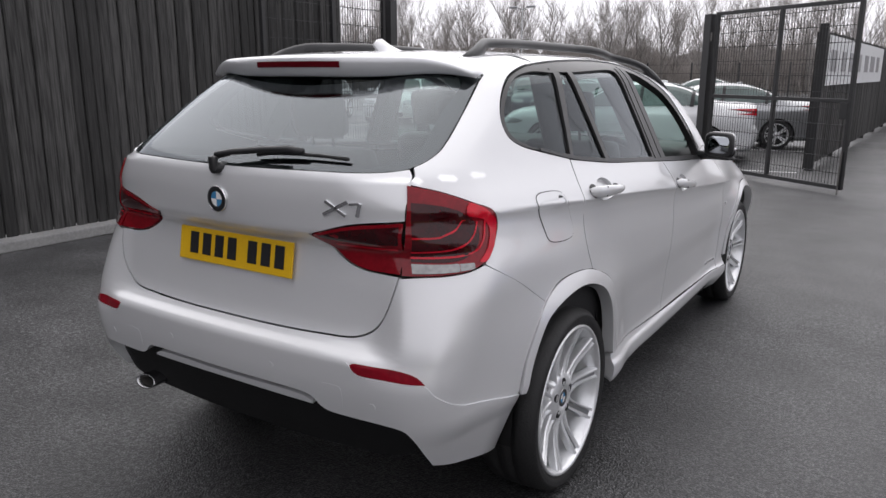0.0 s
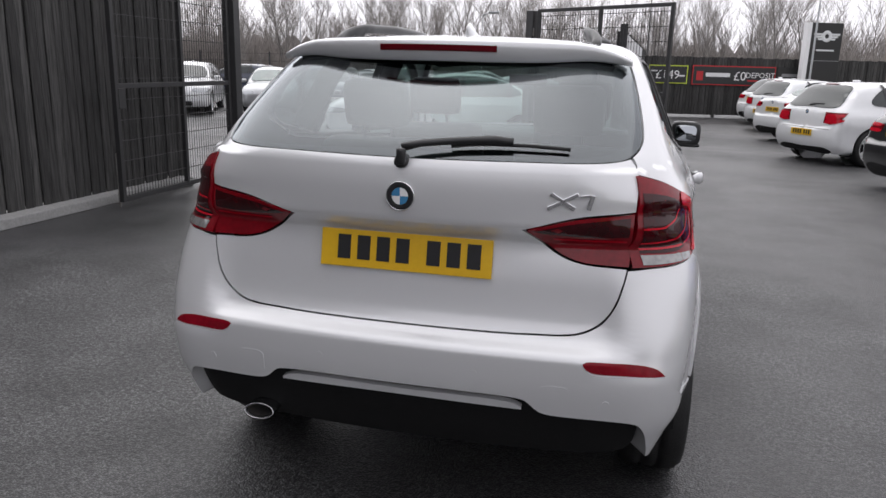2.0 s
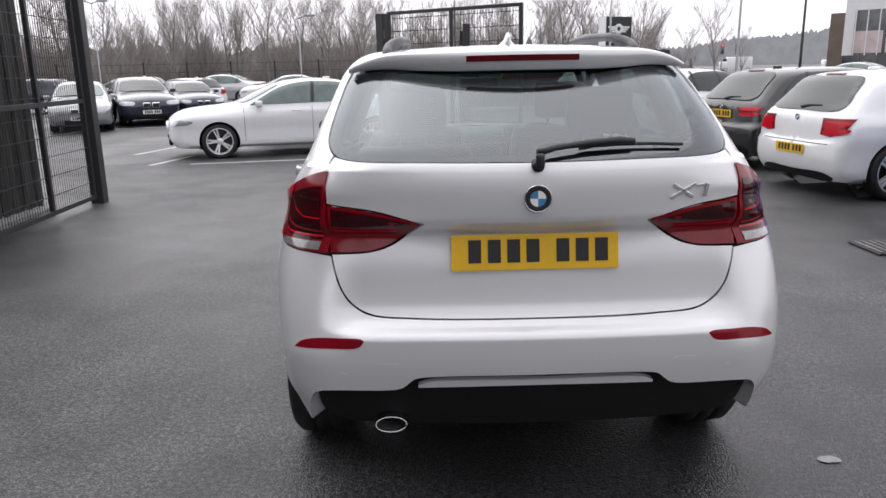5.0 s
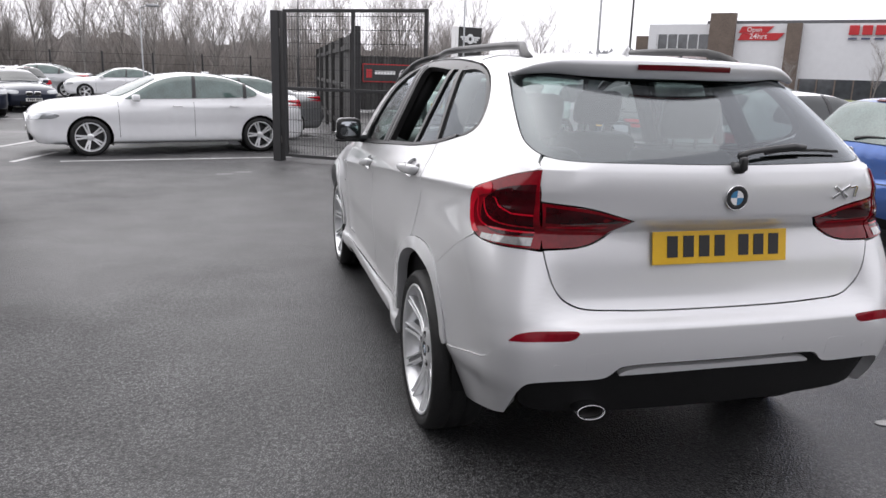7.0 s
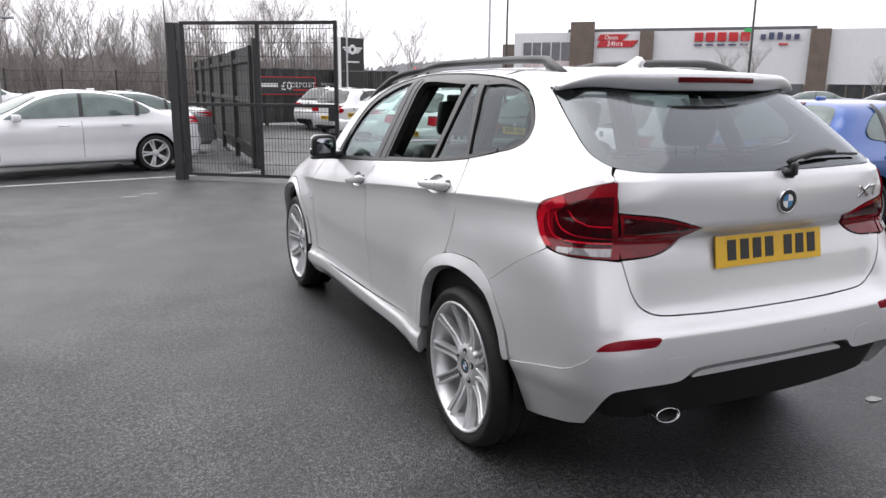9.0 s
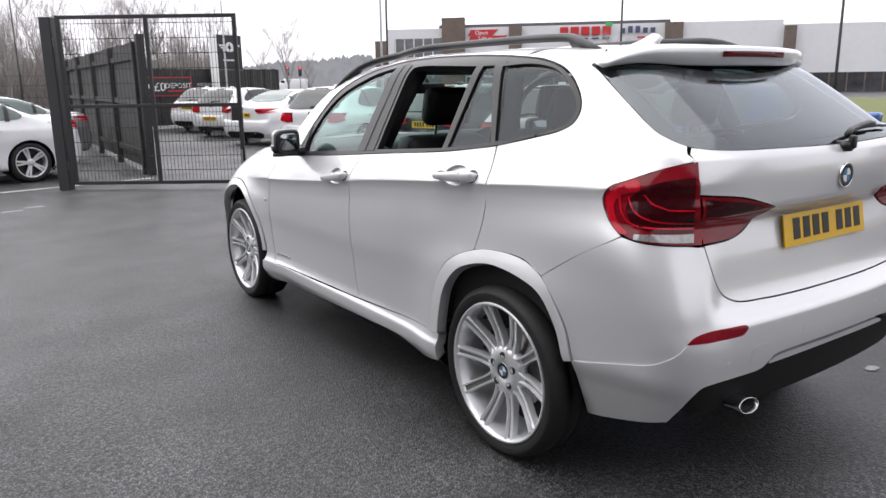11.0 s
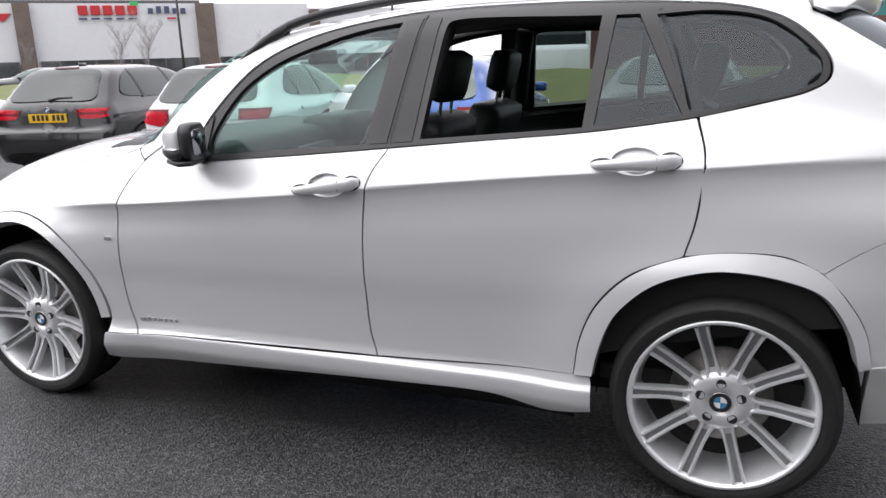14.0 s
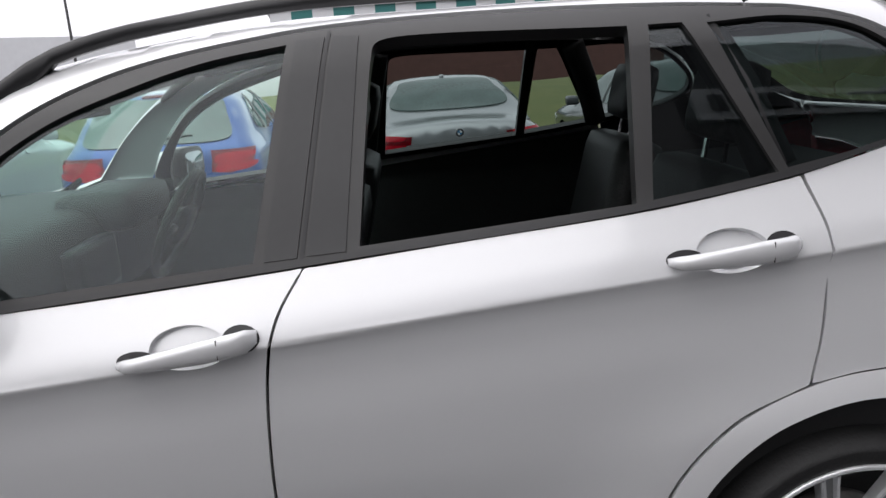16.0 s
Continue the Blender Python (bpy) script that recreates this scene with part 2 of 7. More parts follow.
MAIN = Shell(
    section=[(0.18, 0.800), (0.24, 0.846), (0.30, 0.876), (0.335, 0.878), (0.365, 0.862), (0.40, 0.854), (0.55, 0.862), (0.70, 0.879), (0.82, 0.883), (0.91, 0.880), (0.955, 0.8825), (0.985, 0.889), (0.997, 0.8940), (1.005, 0.8915), (1.036, 0.879), (1.08, 0.856), (1.14, 0.824), (1.25, 0.775), (1.38, 0.715), (1.50, 0.658), (1.60, 0.60)],
    plan=[(-0.2, -0.20), (0.2, -0.125), (0.4, -0.088), (0.65, -0.062), (0.95, -0.035), (1.4, -0.008), (1.9, 0.0), (2.6, 0.0), (3.3, -0.012), (3.8, -0.04), (4.5, -0.13)],
    rear=[(0.15, 0.16), (0.29, 0.08), (0.38, 0.045), (0.50, 0.016), (0.62, -0.003), (0.676, -0.005), (0.690, 0.001), (0.714, 0.034), (0.737, 0.056), (0.775, 0.070), (0.88, 0.086), (0.985, 0.104), (1.018, 0.070), (1.045, 0.046), (1.13, 0.038), (1.19, 0.045), (1.22, 0.065), (1.25, 0.1), (1.34, 0.23), (1.50, 0.475), (1.64, 0.68)],
    front=[(0.2, 4.30), (0.4, 4.43), (0.6, 4.44), (0.8, 4.38), (0.95, 4.2), (1.1, 4.0)],
    top=[(0.0, 1.49), (0.4, 1.545), (0.8, 1.574), (1.3, 1.587), (1.9, 1.584), (2.35, 1.540), (2.62, 1.462), (2.9, 1.322), (3.2, 1.165), (3.42, 1.085), (3.6, 1.068), (3.9, 1.025), (4.2, 0.945), (4.4, 0.81)],
    shear=0.086, arches=((0.85, 0.33), (3.6, 0.33)), flare=0.030, crown=0.085, top_k=0.10, tuck=0.38, plan_up=(0.84, 1.2, 0.38, 0.80), screen=1.0, lift=0.022,
    wing=[(0.18, 0.800), (0.24, 0.846), (0.30, 0.876), (0.335, 0.878), (0.365, 0.862), (0.40, 0.854), (0.55, 0.862), (0.70, 0.878), (0.82, 0.884), (0.90, 0.880), (0.98, 0.868), (1.06, 0.846), (1.14, 0.816), (1.25, 0.77)],
    corner=[(0.15, 0.16), (0.29, 0.08), (0.38, 0.045), (0.50, 0.016), (0.62, 0.0), (0.70, 0.020), (0.80, 0.050), (0.90, 0.080), (0.985, 0.098), (1.02, 0.064), (1.06, 0.044), (1.13, 0.038), (1.19, 0.045), (1.22, 0.065), (1.25, 0.1), (1.34, 0.23), (1.50, 0.475), (1.64, 0.68)])

# ---- building tools ----
from mathutils import geometry


def thing(name, at, label, category, group="", kind="", turn=0.0):
    ob = new(name)
    ob.empty_display_size = 0.1
    ob.matrix_world = pose(*at, 0, 0, turn)
    return tagged(ob, label, category, group, kind)


def finish(name, me, mat, parent=None, label="", smooth=True):
    if mat is not None and not me.materials:
        me.materials.append(mat)
    if smooth:
        me.polygons.foreach_set("use_smooth", [True] * len(me.polygons))
    ob = new(name, me)
    if parent is not None:
        ob.parent = parent
    if label:
        ob["label"] = label
    return ob


def part(name, bm, mat, parent=None, label="", smooth=False):
    me = bpy.data.meshes.new(name)
    bm.normal_update()
    bm.to_mesh(me)
    bm.free()
    return finish(name, me, mat, parent, label, smooth)


def box(bm, centre, size, m=None, bevel=0.0):
    """A block, with its edges bevelled if asked."""
    made = bmesh.ops.create_cube(bm, size=1.0)["verts"]
    bmesh.ops.transform(bm, matrix=(m or Matrix()) @ Matrix.Translation(centre) @ Matrix.Diagonal((*size, 1)), verts=made)
    if bevel:
        edges = list({e for v in made for e in v.link_edges})
        bmesh.ops.bevel(bm, geom=edges, offset=bevel, segments=2, affect="EDGES", profile=0.6)
    return bm


def block(name, centre, size, mat, parent=None, label="", bevel=0.0, m=None):
    return part(name, box(bmesh.new(), centre, size, m, bevel), mat, parent, label)


def lathe(profile, steps=48, axis="x"):
    """A turned body: profile rows of (radius, along)."""
    bm = bmesh.new()
    rings = []
    for r, a in profile:
        ring = []
        for k in range(steps):
            c, s = math.cos(2 * math.pi * k / steps), math.sin(2 * math.pi * k / steps)
            ring.append(bm.verts.new((a, r * c, r * s) if axis == "x" else (r * c, r * s, a)))
        rings.append(ring)
    for a, b in zip(rings, rings[1:]):
        for k in range(steps):
            bm.faces.new((a[k], a[(k + 1) % steps], b[(k + 1) % steps], b[k]))
    return bm


def tube(bm, points, radii, sides=6, caps=True):
    """A tapered tube along points."""
    pts = [Vector(p) for p in points]
    rings = []
    for i, p in enumerate(pts):
        way = (pts[min(i + 1, len(pts) - 1)] - pts[max(i - 1, 0)]).normalized()
        side = way.cross(Vector((0, 0, 1)) if abs(way.z) < 0.9 else Vector((1, 0, 0))).normalized()
        up = side.cross(way)
        r = radii[i] if hasattr(radii, "__len__") else radii
        rings.append([bm.verts.new(p + r * (math.cos(2 * math.pi * k / sides) * side + math.sin(2 * math.pi * k / sides) * up)) for k in range(sides)])
    for a, b in zip(rings, rings[1:]):
        for k in range(sides):
            bm.faces.new((a[k], a[(k + 1) % sides], b[(k + 1) % sides], b[k]))
    if caps:
        bm.faces.new(list(reversed(rings[0])))
        bm.faces.new(rings[-1])
    return bm


def spline(points, step):
    """A closed outline through points, evenly resampled; a point given twice is a corner."""
    pts = [np.array(p, float) for p in points]
    n = len(pts)
    corners = [i for i in range(n) if np.allclose(pts[i], pts[(i + 1) % n])]
    if corners:
        first = (corners[0] + 1) % n
        pts = pts[first:] + pts[:first]
    runs, run = [], [pts[0]]
    for p in pts[1:]:
        if np.allclose(p, run[-1]):
            runs.append(run)
            run = [p]
        else:
            run.append(p)
    runs.append(run)
    closed = not corners
    if not closed:
        if len(runs) > 1 and len(runs[-1]) >= 1 and not np.allclose(runs[-1][-1], runs[0][0]):
            runs[-1].append(runs[0][0])
    else:
        runs[0].append(runs[0][0])
    out = []
    for run in runs:
        if len(run) < 2:
            continue
        q = [run[-2] if closed else 2 * run[0] - run[1]] + run + [run[1] if closed else 2 * run[-1] - run[-2]]
        for a, b, c, d in zip(q, q[1:], q[2:], q[3:]):
            length = np.linalg.norm(c - b)
            k = max(1, int(math.ceil(length / step)))
            t0, t1, t2 = np.linalg.norm(b - a) ** 0.5 + 1e-9, length**0.5 + 1e-9, np.linalg.norm(d - c) ** 0.5 + 1e-9
            m1 = t1 * ((b - a) / t0 - (c - a) / (t0 + t1)) + (c - b)
            m2 = t1 * ((d - c) / t2 - (d - b) / (t1 + t2)) + (c - b)
            for j in range(k):
                t = j / k
                out.append(b * (1 + 2 * t) * (1 - t) ** 2 + m1 * t * (1 - t) ** 2 + c * t * t * (3 - 2 * t) + m2 * t * t * (t - 1))
    return np.array(out)


def inside(poly, pts):
    x, y = pts[:, 0], pts[:, 1]
    odd = np.zeros(len(pts), bool)
    for (x0, y0), (x1, y1) in zip(poly, np.roll(poly, -1, 0)):
        if y0 != y1:
            odd ^= ((y0 > y) != (y1 > y)) & (x < (x1 - x0) * (y - y0) / (y1 - y0) + x0)
    return odd


def near_edge(poly, pts):
    best = np.full(len(pts), 1e9)
    for a, b in zip(poly, np.roll(poly, -1, 0)):
        d = b - a
        t = np.clip(((pts - a) @ d) / max(d @ d, 1e-12), 0, 1)
        best = np.minimum(best, np.linalg.norm(pts - a - t[:, None] * d, axis=1))
    return best


def flat_fill(outline, holes, grid):
    """Triangles that fill an outline with holes: points, triangles and the loops of point numbers."""
    loops = [outline, *holes]
    pts = np.concatenate(loops)
    lo, hi = outline.min(0), outline.max(0)
    gu, gw, lean = (*grid, 0.0)[:3] if isinstance(grid, tuple) else (grid, grid, 0.0)
    grid = min(gu, gw)
    lo, hi = lo - (0, 0.12 if lean else 0), hi + (0, 0.12 if lean else 0)
    gx, gy = np.meshgrid(np.arange(lo[0], hi[0], gu), np.arange(lo[1], hi[1], gw))
    g = np.stack([gx.ravel(), gy.ravel()], 1)
    g[:, 0] += gu * 0.5 * ((np.round((g[:, 1] - lo[1]) / gw) % 2) - 0.5)
    g[:, 1] += lean * (g[:, 0] - 1.5)
    keep = inside(outline, g)
    for h in holes:
        keep &= ~inside(h, g)
    g = g[keep]
    for poly in loops:
        if len(g):
            g = g[near_edge(poly, g) > grid * 0.45]
    edges, chains, n = [], [], 0
    for poly in loops:
        chains.append(list(range(n, n + len(poly))))
        edges += [(n + k, n + (k + 1) % len(poly)) for k in range(len(poly))]
        n += len(poly)
    allp = np.concatenate([pts, g]) if len(g) else pts
    tall = gu / gw
    from_cdt = geometry.delaunay_2d_cdt([Vector((float(p[0]), float(p[1] - lean * p[0]) * tall)) for p in allp], edges, [], 0, 1e-6)
    verts = np.array([(v.x, v.y / tall + lean * v.x) for v in from_cdt[0]])
    tris = np.array([f for f in from_cdt[2] if len(f) == 3])
    mid = verts[tris].mean(1)
    ok = inside(outline, mid)
    for h in holes:
        ok &= ~inside(h, mid)
    first = {}
    for new_index, olds in enumerate(from_cdt[3]):
        for o in olds:
            first[o] = new_index
    return verts, tris[ok], [[first[k] for k in c if k in first] for c in chains]


class Side:
    """Seen level from the way phi: 0 from behind, 90 from the right, 180 from ahead."""

    def __init__(self, phi):
        p = radians(phi)
        self.out, self.along = np.array([math.sin(p), -math.cos(p), 0]), np.array([math.cos(p), math.sin(p), 0])

    def rays(self, uv):
        start = uv[:, :1] * self.along + uv[:, 1:2] * np.array([0, 0, 1.0]) + self.out * 6
        return start, -self.out

    def uv(self, p):
        p = np.asarray(p, float)
        return np.stack([p @ self.along, p[..., 2]], -1)


class Round:
    """Seen level from all round an upright axis."""

    def __init__(self, y=0.75, r=0.8):
        self.y, self.r = y, r

    def rays(self, uv):
        a = uv[:, 0] / self.r
        out = np.stack([np.sin(a), -np.cos(a), 0 * a], 1)
        start = np.stack([0 * a, 0 * a + self.y, uv[:, 1]], 1) + out * 2.5
        return start, -out

    def uv(self, p):
        p = np.asarray(p, float)
        return np.stack([np.arctan2(p[..., 0], self.y - p[..., 1]) * self.r, p[..., 2]], -1)


class Above:
    def rays(self, uv):
        return np.stack([uv[:, 0], uv[:, 1], 0 * uv[:, 0] + 3], 1), np.array([0, 0, -1.0])

    def uv(self, p):
        return np.asarray(p, float)[..., :2]


RIGHT, REAR, FRONT, TOP, QUARTER, WRAP = Side(90), Side(0), Side(180), Above(), Side(48), Round()


def panel(name, shell, chart, outline, mat, parent, label="", holes=(), offset=0.0, grid=0.035, edge=0.014, skirt=0.014, mirror=False, solid=0.0, lip=None):
    """A piece of skin: the outline (in the chart's own plan) is filled, laid on the shell and turned in at its rim.
    lip (y, z, inner radius, outer radius, height) swells it towards a wheel."""
    loops = [spline(o, edge) for o in (outline, *holes)]
    flat, tris, chains = flat_fill(loops[0], loops[1:], grid)
    start, way = chart.rays(flat)
    place, hit = shell.cast(start, way, 8.0)
    normal = shell.normal(place)
    if not hit.all():
        bad = np.where(~hit)[0]
        good = np.where(hit)[0]
        for b in bad:
            g = good[np.argmin(((flat[good] - flat[b]) ** 2).sum(1))]
            place[b], normal[b] = place[g], normal[g]
    place = place + normal * offset
    if lip:
        out = place - (0, lip[0], lip[1])
        out[:, 0] = 0
        far = np.linalg.norm(out, axis=1, keepdims=True)
        rise = np.clip((lip[3] - far) / (lip[3] - lip[2]), 0, 1)
        place = place + normal * rise * lip[4]
        normal = normal + out / far * (lip[4] / (lip[3] - lip[2]) + 0.10)
        normal /= np.linalg.norm(normal, axis=1, keepdims=True)
    verts, norms, faces = [*place], [*normal], [tuple(t) for t in tris]
    turned = np.cross(place[tris[:, 1]] - place[tris[:, 0]], place[tris[:, 2]] - place[tris[:, 0]])
    facing = (turned * normal[tris[:, 0]]).sum(1)
    faces = [t if f > 0 else t[::-1] for t, f in zip(faces, facing)]
    if skirt:
        for n, chain in enumerate(chains):
            ring = place[chain]
            way_along = np.roll(ring, -1, 0) - np.roll(ring, 1, 0)
            rim = np.cross(way_along, normal[chain])
            rim /= np.maximum(np.linalg.norm(rim, axis=1, keepdims=True), 1e-9)
            centre = place.mean(0)
            area = 0.5 * np.sum(loops[n][:, 0] * np.roll(loops[n][:, 1], -1) - np.roll(loops[n][:, 0], -1) * loops[n][:, 1])
            ref = np.cross(place[tris[0][1]] - place[tris[0][0]], place[tris[0][2]] - place[tris[0][0]]) @ normal[tris[0][0]]
            turn = 1 if area * ref > 0 else -1
            rim = rim * turn * (1 if n == 0 else -1)
            k0 = len(verts)
            verts += [*ring] + [*(ring - normal[chain] * skirt)]
            norms += [*rim] * 2
            c = len(chain)
            for k in range(c):
                q = (k0 + k, k0 + (k + 1) % c, k0 + c + (k + 1) % c, k0 + c + k)
                v = np.cross(verts[q[1]] - verts[q[0]], verts[q[2]] - verts[q[0]])
                faces.append(q if v @ norms[q[0]] > 0 else q[::-1])
    verts, norms = np.array(verts), np.array(norms)
    if mirror:
        verts, norms = verts * (-1, 1, 1), norms * (-1, 1, 1)
        faces = [f[::-1] for f in faces]
    me = bpy.data.meshes.new(name)
    me.from_pydata(verts.tolist(), [], [tuple(int(i) for i in f) for f in faces])
    me.polygons.foreach_set("use_smooth", [True] * len(me.polygons))
    me.normals_split_custom_set_from_vertices(norms.tolist())
    return finish(name, me, mat, parent, label)


def both(name, *args, **keys):
    return panel(name, *args, **keys), panel(name, *args, **keys, mirror=True)


def grow(outline, by):
    """The outline set out (or, below nought, in) by a distance."""
    p = spline(outline, 0.02)
    t = np.roll(p, -1, 0) - np.roll(p, 1, 0)
    n = np.stack([t[:, 1], -t[:, 0]], 1)
    n /= np.maximum(np.linalg.norm(n, axis=1, keepdims=True), 1e-9)
    area = np.sum(p[:, 0] * np.roll(p[:, 1], -1) - np.roll(p[:, 0], -1) * p[:, 1])
    return [tuple(q) for q in p + n * by * (1 if area > 0 else -1)]


def arc(cy, cz, a, b, start, end, steps=14):
    return [(cy + a * math.cos(radians(start + (end - start) * k / steps)), cz + b * math.sin(radians(start + (end - start) * k / steps))) for k in range(steps + 1)]


def corner(*points):
    """Each point as a sharp corner."""
    return [q for p in points for q in (p, p)]


def lettering(name, words, size, m, mat, parent=None, depth=0.002, align="CENTER", shear=0.0, label=""):
    cu = bpy.data.curves.new(name, "FONT")
    cu.body, cu.size, cu.align_x, cu.align_y, cu.extrude, cu.shear, cu.resolution_u = words, size, align, "CENTER", depth, shear, 2
    tmp = bpy.data.objects.new(name, cu)
    me = bpy.data.meshes.new_from_object(tmp)
    bpy.data.objects.remove(tmp)
    me.transform(m)
    me.name = name
    me.materials.clear()
    return finish(name, me, mat, parent, label, smooth=False)

# ---- the white crossover ----


def on_side(points, shell=None):
    p, _ = (shell or MAIN).cast(*RIGHT.rays(np.array(points, float)), 8.0)
    return p


def on_rear(points, shell=None):
    p, _ = (shell or MAIN).cast(*REAR.rays(np.array(points, float)), 8.0)
    return p


def on_quarter(points):
    p, _ = MAIN.cast(*QUARTER.rays(QUARTER.uv(np.array(points, float))), 8.0)
    return p


def wheel(name, parent, at, outward, radius=0.338, rim=0.272, width=0.225, pairs=10, twin=True, label="", tyre_label="black rubber tyre"):
    """A wheel whose outer face looks along x times outward, under its thing at the hub."""
    hub = new(name)
    hub.parent = parent
    hub.matrix_local = pose(*at) @ Matrix.Diagonal((outward, 1, 1, 1))
    hub["label"] = label or "silver alloy wheel with ten pairs of slim spokes"
    w = width / 2
    s = radius - rim
    tyre = lathe([(rim - 0.012, -w * 0.8), (rim + 0.01, -w * 0.93), (rim + s * 0.5, -w), (radius - 0.018, -w * 0.93), (radius - 0.004, -w * 0.8), (radius, -w * 0.5), (radius, -0.035), (radius - 0.008, -0.032), (radius - 0.008, -0.024), (radius, -0.02), (radius, 0.02), (radius - 0.008, 0.024), (radius - 0.008, 0.032), (radius, 0.035), (radius, w * 0.5), (radius - 0.004, w * 0.8), (radius - 0.018, w * 0.93), (rim + s * 0.62, w), (rim + s * 0.55, w * 0.985), (rim + s * 0.4, w * 1.0), (rim + 0.01, w * 0.93), (rim - 0.012, w * 0.8)], 64)
    part("tyre", tyre, RUBBER, hub, tyre_label, True)
    barrel = lathe([(rim + 0.002, w * 0.80), (rim + 0.006, w * 0.93), (rim + 0.001, w * 0.97), (rim - 0.006, w * 0.94), (rim - 0.012, w * 0.82), (rim - 0.026, w * 0.3), (rim - 0.03, -w * 0.75)], 64)
    part("rim", barrel, ALLOY, hub, "polished alloy rim", True)
    back_disc = lathe([(rim - 0.03, -w * 0.5), (0.05, -w * 0.5)], 40)
    part("hub_backing", back_disc, LINING, hub, "dark hub behind the spokes")
    disc = lathe([(0.155, -0.012), (0.155, 0.006), (0.09, 0.006), (0.09, 0.02), (0.03, 0.02)], 40)
    part("brake_disc", disc, STEEL, hub, "worn steel brake disc", True)
    face = w * 0.58
    dish = hermite([(0.05, face), (0.09, face - 0.004), (0.14, face - 0.002), (0.2, w * 0.70), (rim - 0.012, w * 0.88)])
    wide = hermite([(0.05, 0.052), (0.09, 0.052), (0.115, 0.038), (0.17, 0.037), (0.22, 0.039), (rim - 0.012, 0.044)])
    if not twin:
        wide = hermite([(0.05, 0.07), (0.12, 0.055), (0.2, 0.06), (rim - 0.012, 0.075)])
    for k in range(pairs):
        base = 2 * math.pi * k / pairs + 0.045
        c, s1 = math.cos(base), math.sin(base)
        bm = bmesh.new()
        rows = []
        for r in (0.055, 0.08, 0.11, 0.15, 0.19, 0.23, rim - 0.012):
            r = min(r, rim - 0.012)
            hw, x = float(wide(r)) / 2, float(dish(r))
            cut = 0.012 if r > 0.1 else 0.003
            prof = ((-1, -0.030), (-1, -0.003), (-0.88, 0.003), (-0.58, 0.003), (-0.42, 0.003 - cut), (0.42, 0.003 - cut), (0.58, 0.003), (0.88, 0.003), (1, -0.003), (1, -0.032))
            rows.append([bm.verts.new((x + o, r * c - q * hw * s1, r * s1 + q * hw * c)) for q, o in prof])
        for p0, p1 in zip(rows, rows[1:]):
            for j in range(9):
                bm.faces.new((p0[j], p0[j + 1], p1[j + 1], p1[j]))
        if twin:
            # darker strip on the groove floor: painted shade between the two ridges
            groove = bmesh.new()
            lines = [[groove.verts.new((float(dish(r)) - 0.0085, r * c - q * float(wide(r)) * 0.235 * s1, r * s1 + q * float(wide(r)) * 0.235 * c)) for q in (-1, 1)] for r in (0.112, 0.15, 0.19, 0.23, rim - 0.012)]
            for p0, p1 in zip(lines, lines[1:]):
                groove.faces.new((p0[0], p0[1], p1[1], p1[0]))
            part("spoke_groove", groove, ALLOY_SHADED, hub, "spoke groove with its shade painted in darker grey")
        bmesh.ops.recalc_face_normals(bm, faces=bm.faces)
        if sum(f.normal.x for f in bm.faces) < 0:
            bmesh.ops.reverse_faces(bm, faces=bm.faces)
        part("spoke", bm, ALLOY, hub, "slim grooved silver alloy spoke" if twin else "silver alloy spoke")
    boss = lathe([(0.102, face - 0.035), (0.098, face - 0.010), (0.090, face - 0.002), (0.070, face + 0.005), (0.042, face + 0.009), (0.036, face - 0.002), (0.0335, face - 0.002)], 40)
    part("hub_boss", boss, ALLOY, hub, "", True)
    for k in range(5):
        a = 2 * math.pi * k / 5 + 0.3
        bolt = lathe([(0.0150, face - 0.01), (0.0150, face + 0.0075), (0.0125, face + 0.0082), (0.0120, face + 0.006), (0.0001, face + 0.006)], 12)
        bmesh.ops.translate(bolt, vec=(0, 0.062 * math.cos(a), 0.062 * math.sin(a)), verts=bolt.verts)
        part("wheel_bolt", bolt, BOLT, hub, "dark recessed wheel bolt")
    roundel(hub, Matrix.Translation((face + 0.002, 0, 0)) @ Matrix.Rotation(radians(90), 4, "Y"), 0.0335)
    return hub


def roundel(parent, m, radius):
    """A round enamel badge: dark ring, chrome rim, four quarters; its face looks along its own z."""
    ring = lathe([(0.0001, -0.004), (radius, -0.004), (radius, 0.002), (radius * 0.93, 0.004), (radius * 0.64, 0.004), (radius * 0.6, 0.003), (radius * 0.55, 0.003)], 40, "z")
    ring.transform(m)
    badge = part("badge", ring, INK, parent, "round enamel badge with a dark ring", True)
    rim = lathe([(radius * 0.93, 0.0035), (radius * 0.97, 0.0052), (radius * 1.01, 0.002), (radius * 1.01, -0.004)], 40, "z")
    rim.transform(m)
    part("badge_rim", rim, CHROME, badge, "chrome rim", True)
    for k in range(4):
        q = bmesh.new()
        mid = q.verts.new((0, 0, 0.0038))
        arcs = [q.verts.new((radius * 0.58 * math.cos(math.pi / 2 * k + math.pi / 2 * j / 8), radius * 0.58 * math.sin(math.pi / 2 * k + math.pi / 2 * j / 8), 0.0038)) for j in range(9)]
        for a, b in zip(arcs, arcs[1:]):
            q.faces.new((mid, a, b))
        q.transform(m)
        part("badge_quarter", q, ENAMEL_BLUE if k % 2 else ENAMEL_WHITE, badge)
    return badge


def number_plate(parent, m, mat, bars=True, size=(0.52, 0.111)):
    plate = part("number_plate", box(bmesh.new(), (0, 0, 0), (*size, 0.006), m, 0.0012), mat, parent, "yellow number plate" if mat is PLATE_Y else "white number plate")
    if bars:
        up = m @ Matrix.Translation((0, 0, 0.0042))
        for x in (-0.187, -0.126, -0.066, -0.006, 0.087, 0.147, 0.207):
            part("plate_mark", box(bmesh.new(), (x, 0.004, 0), (0.040, 0.072, 0.0015), up), INK, plate)
    return plate


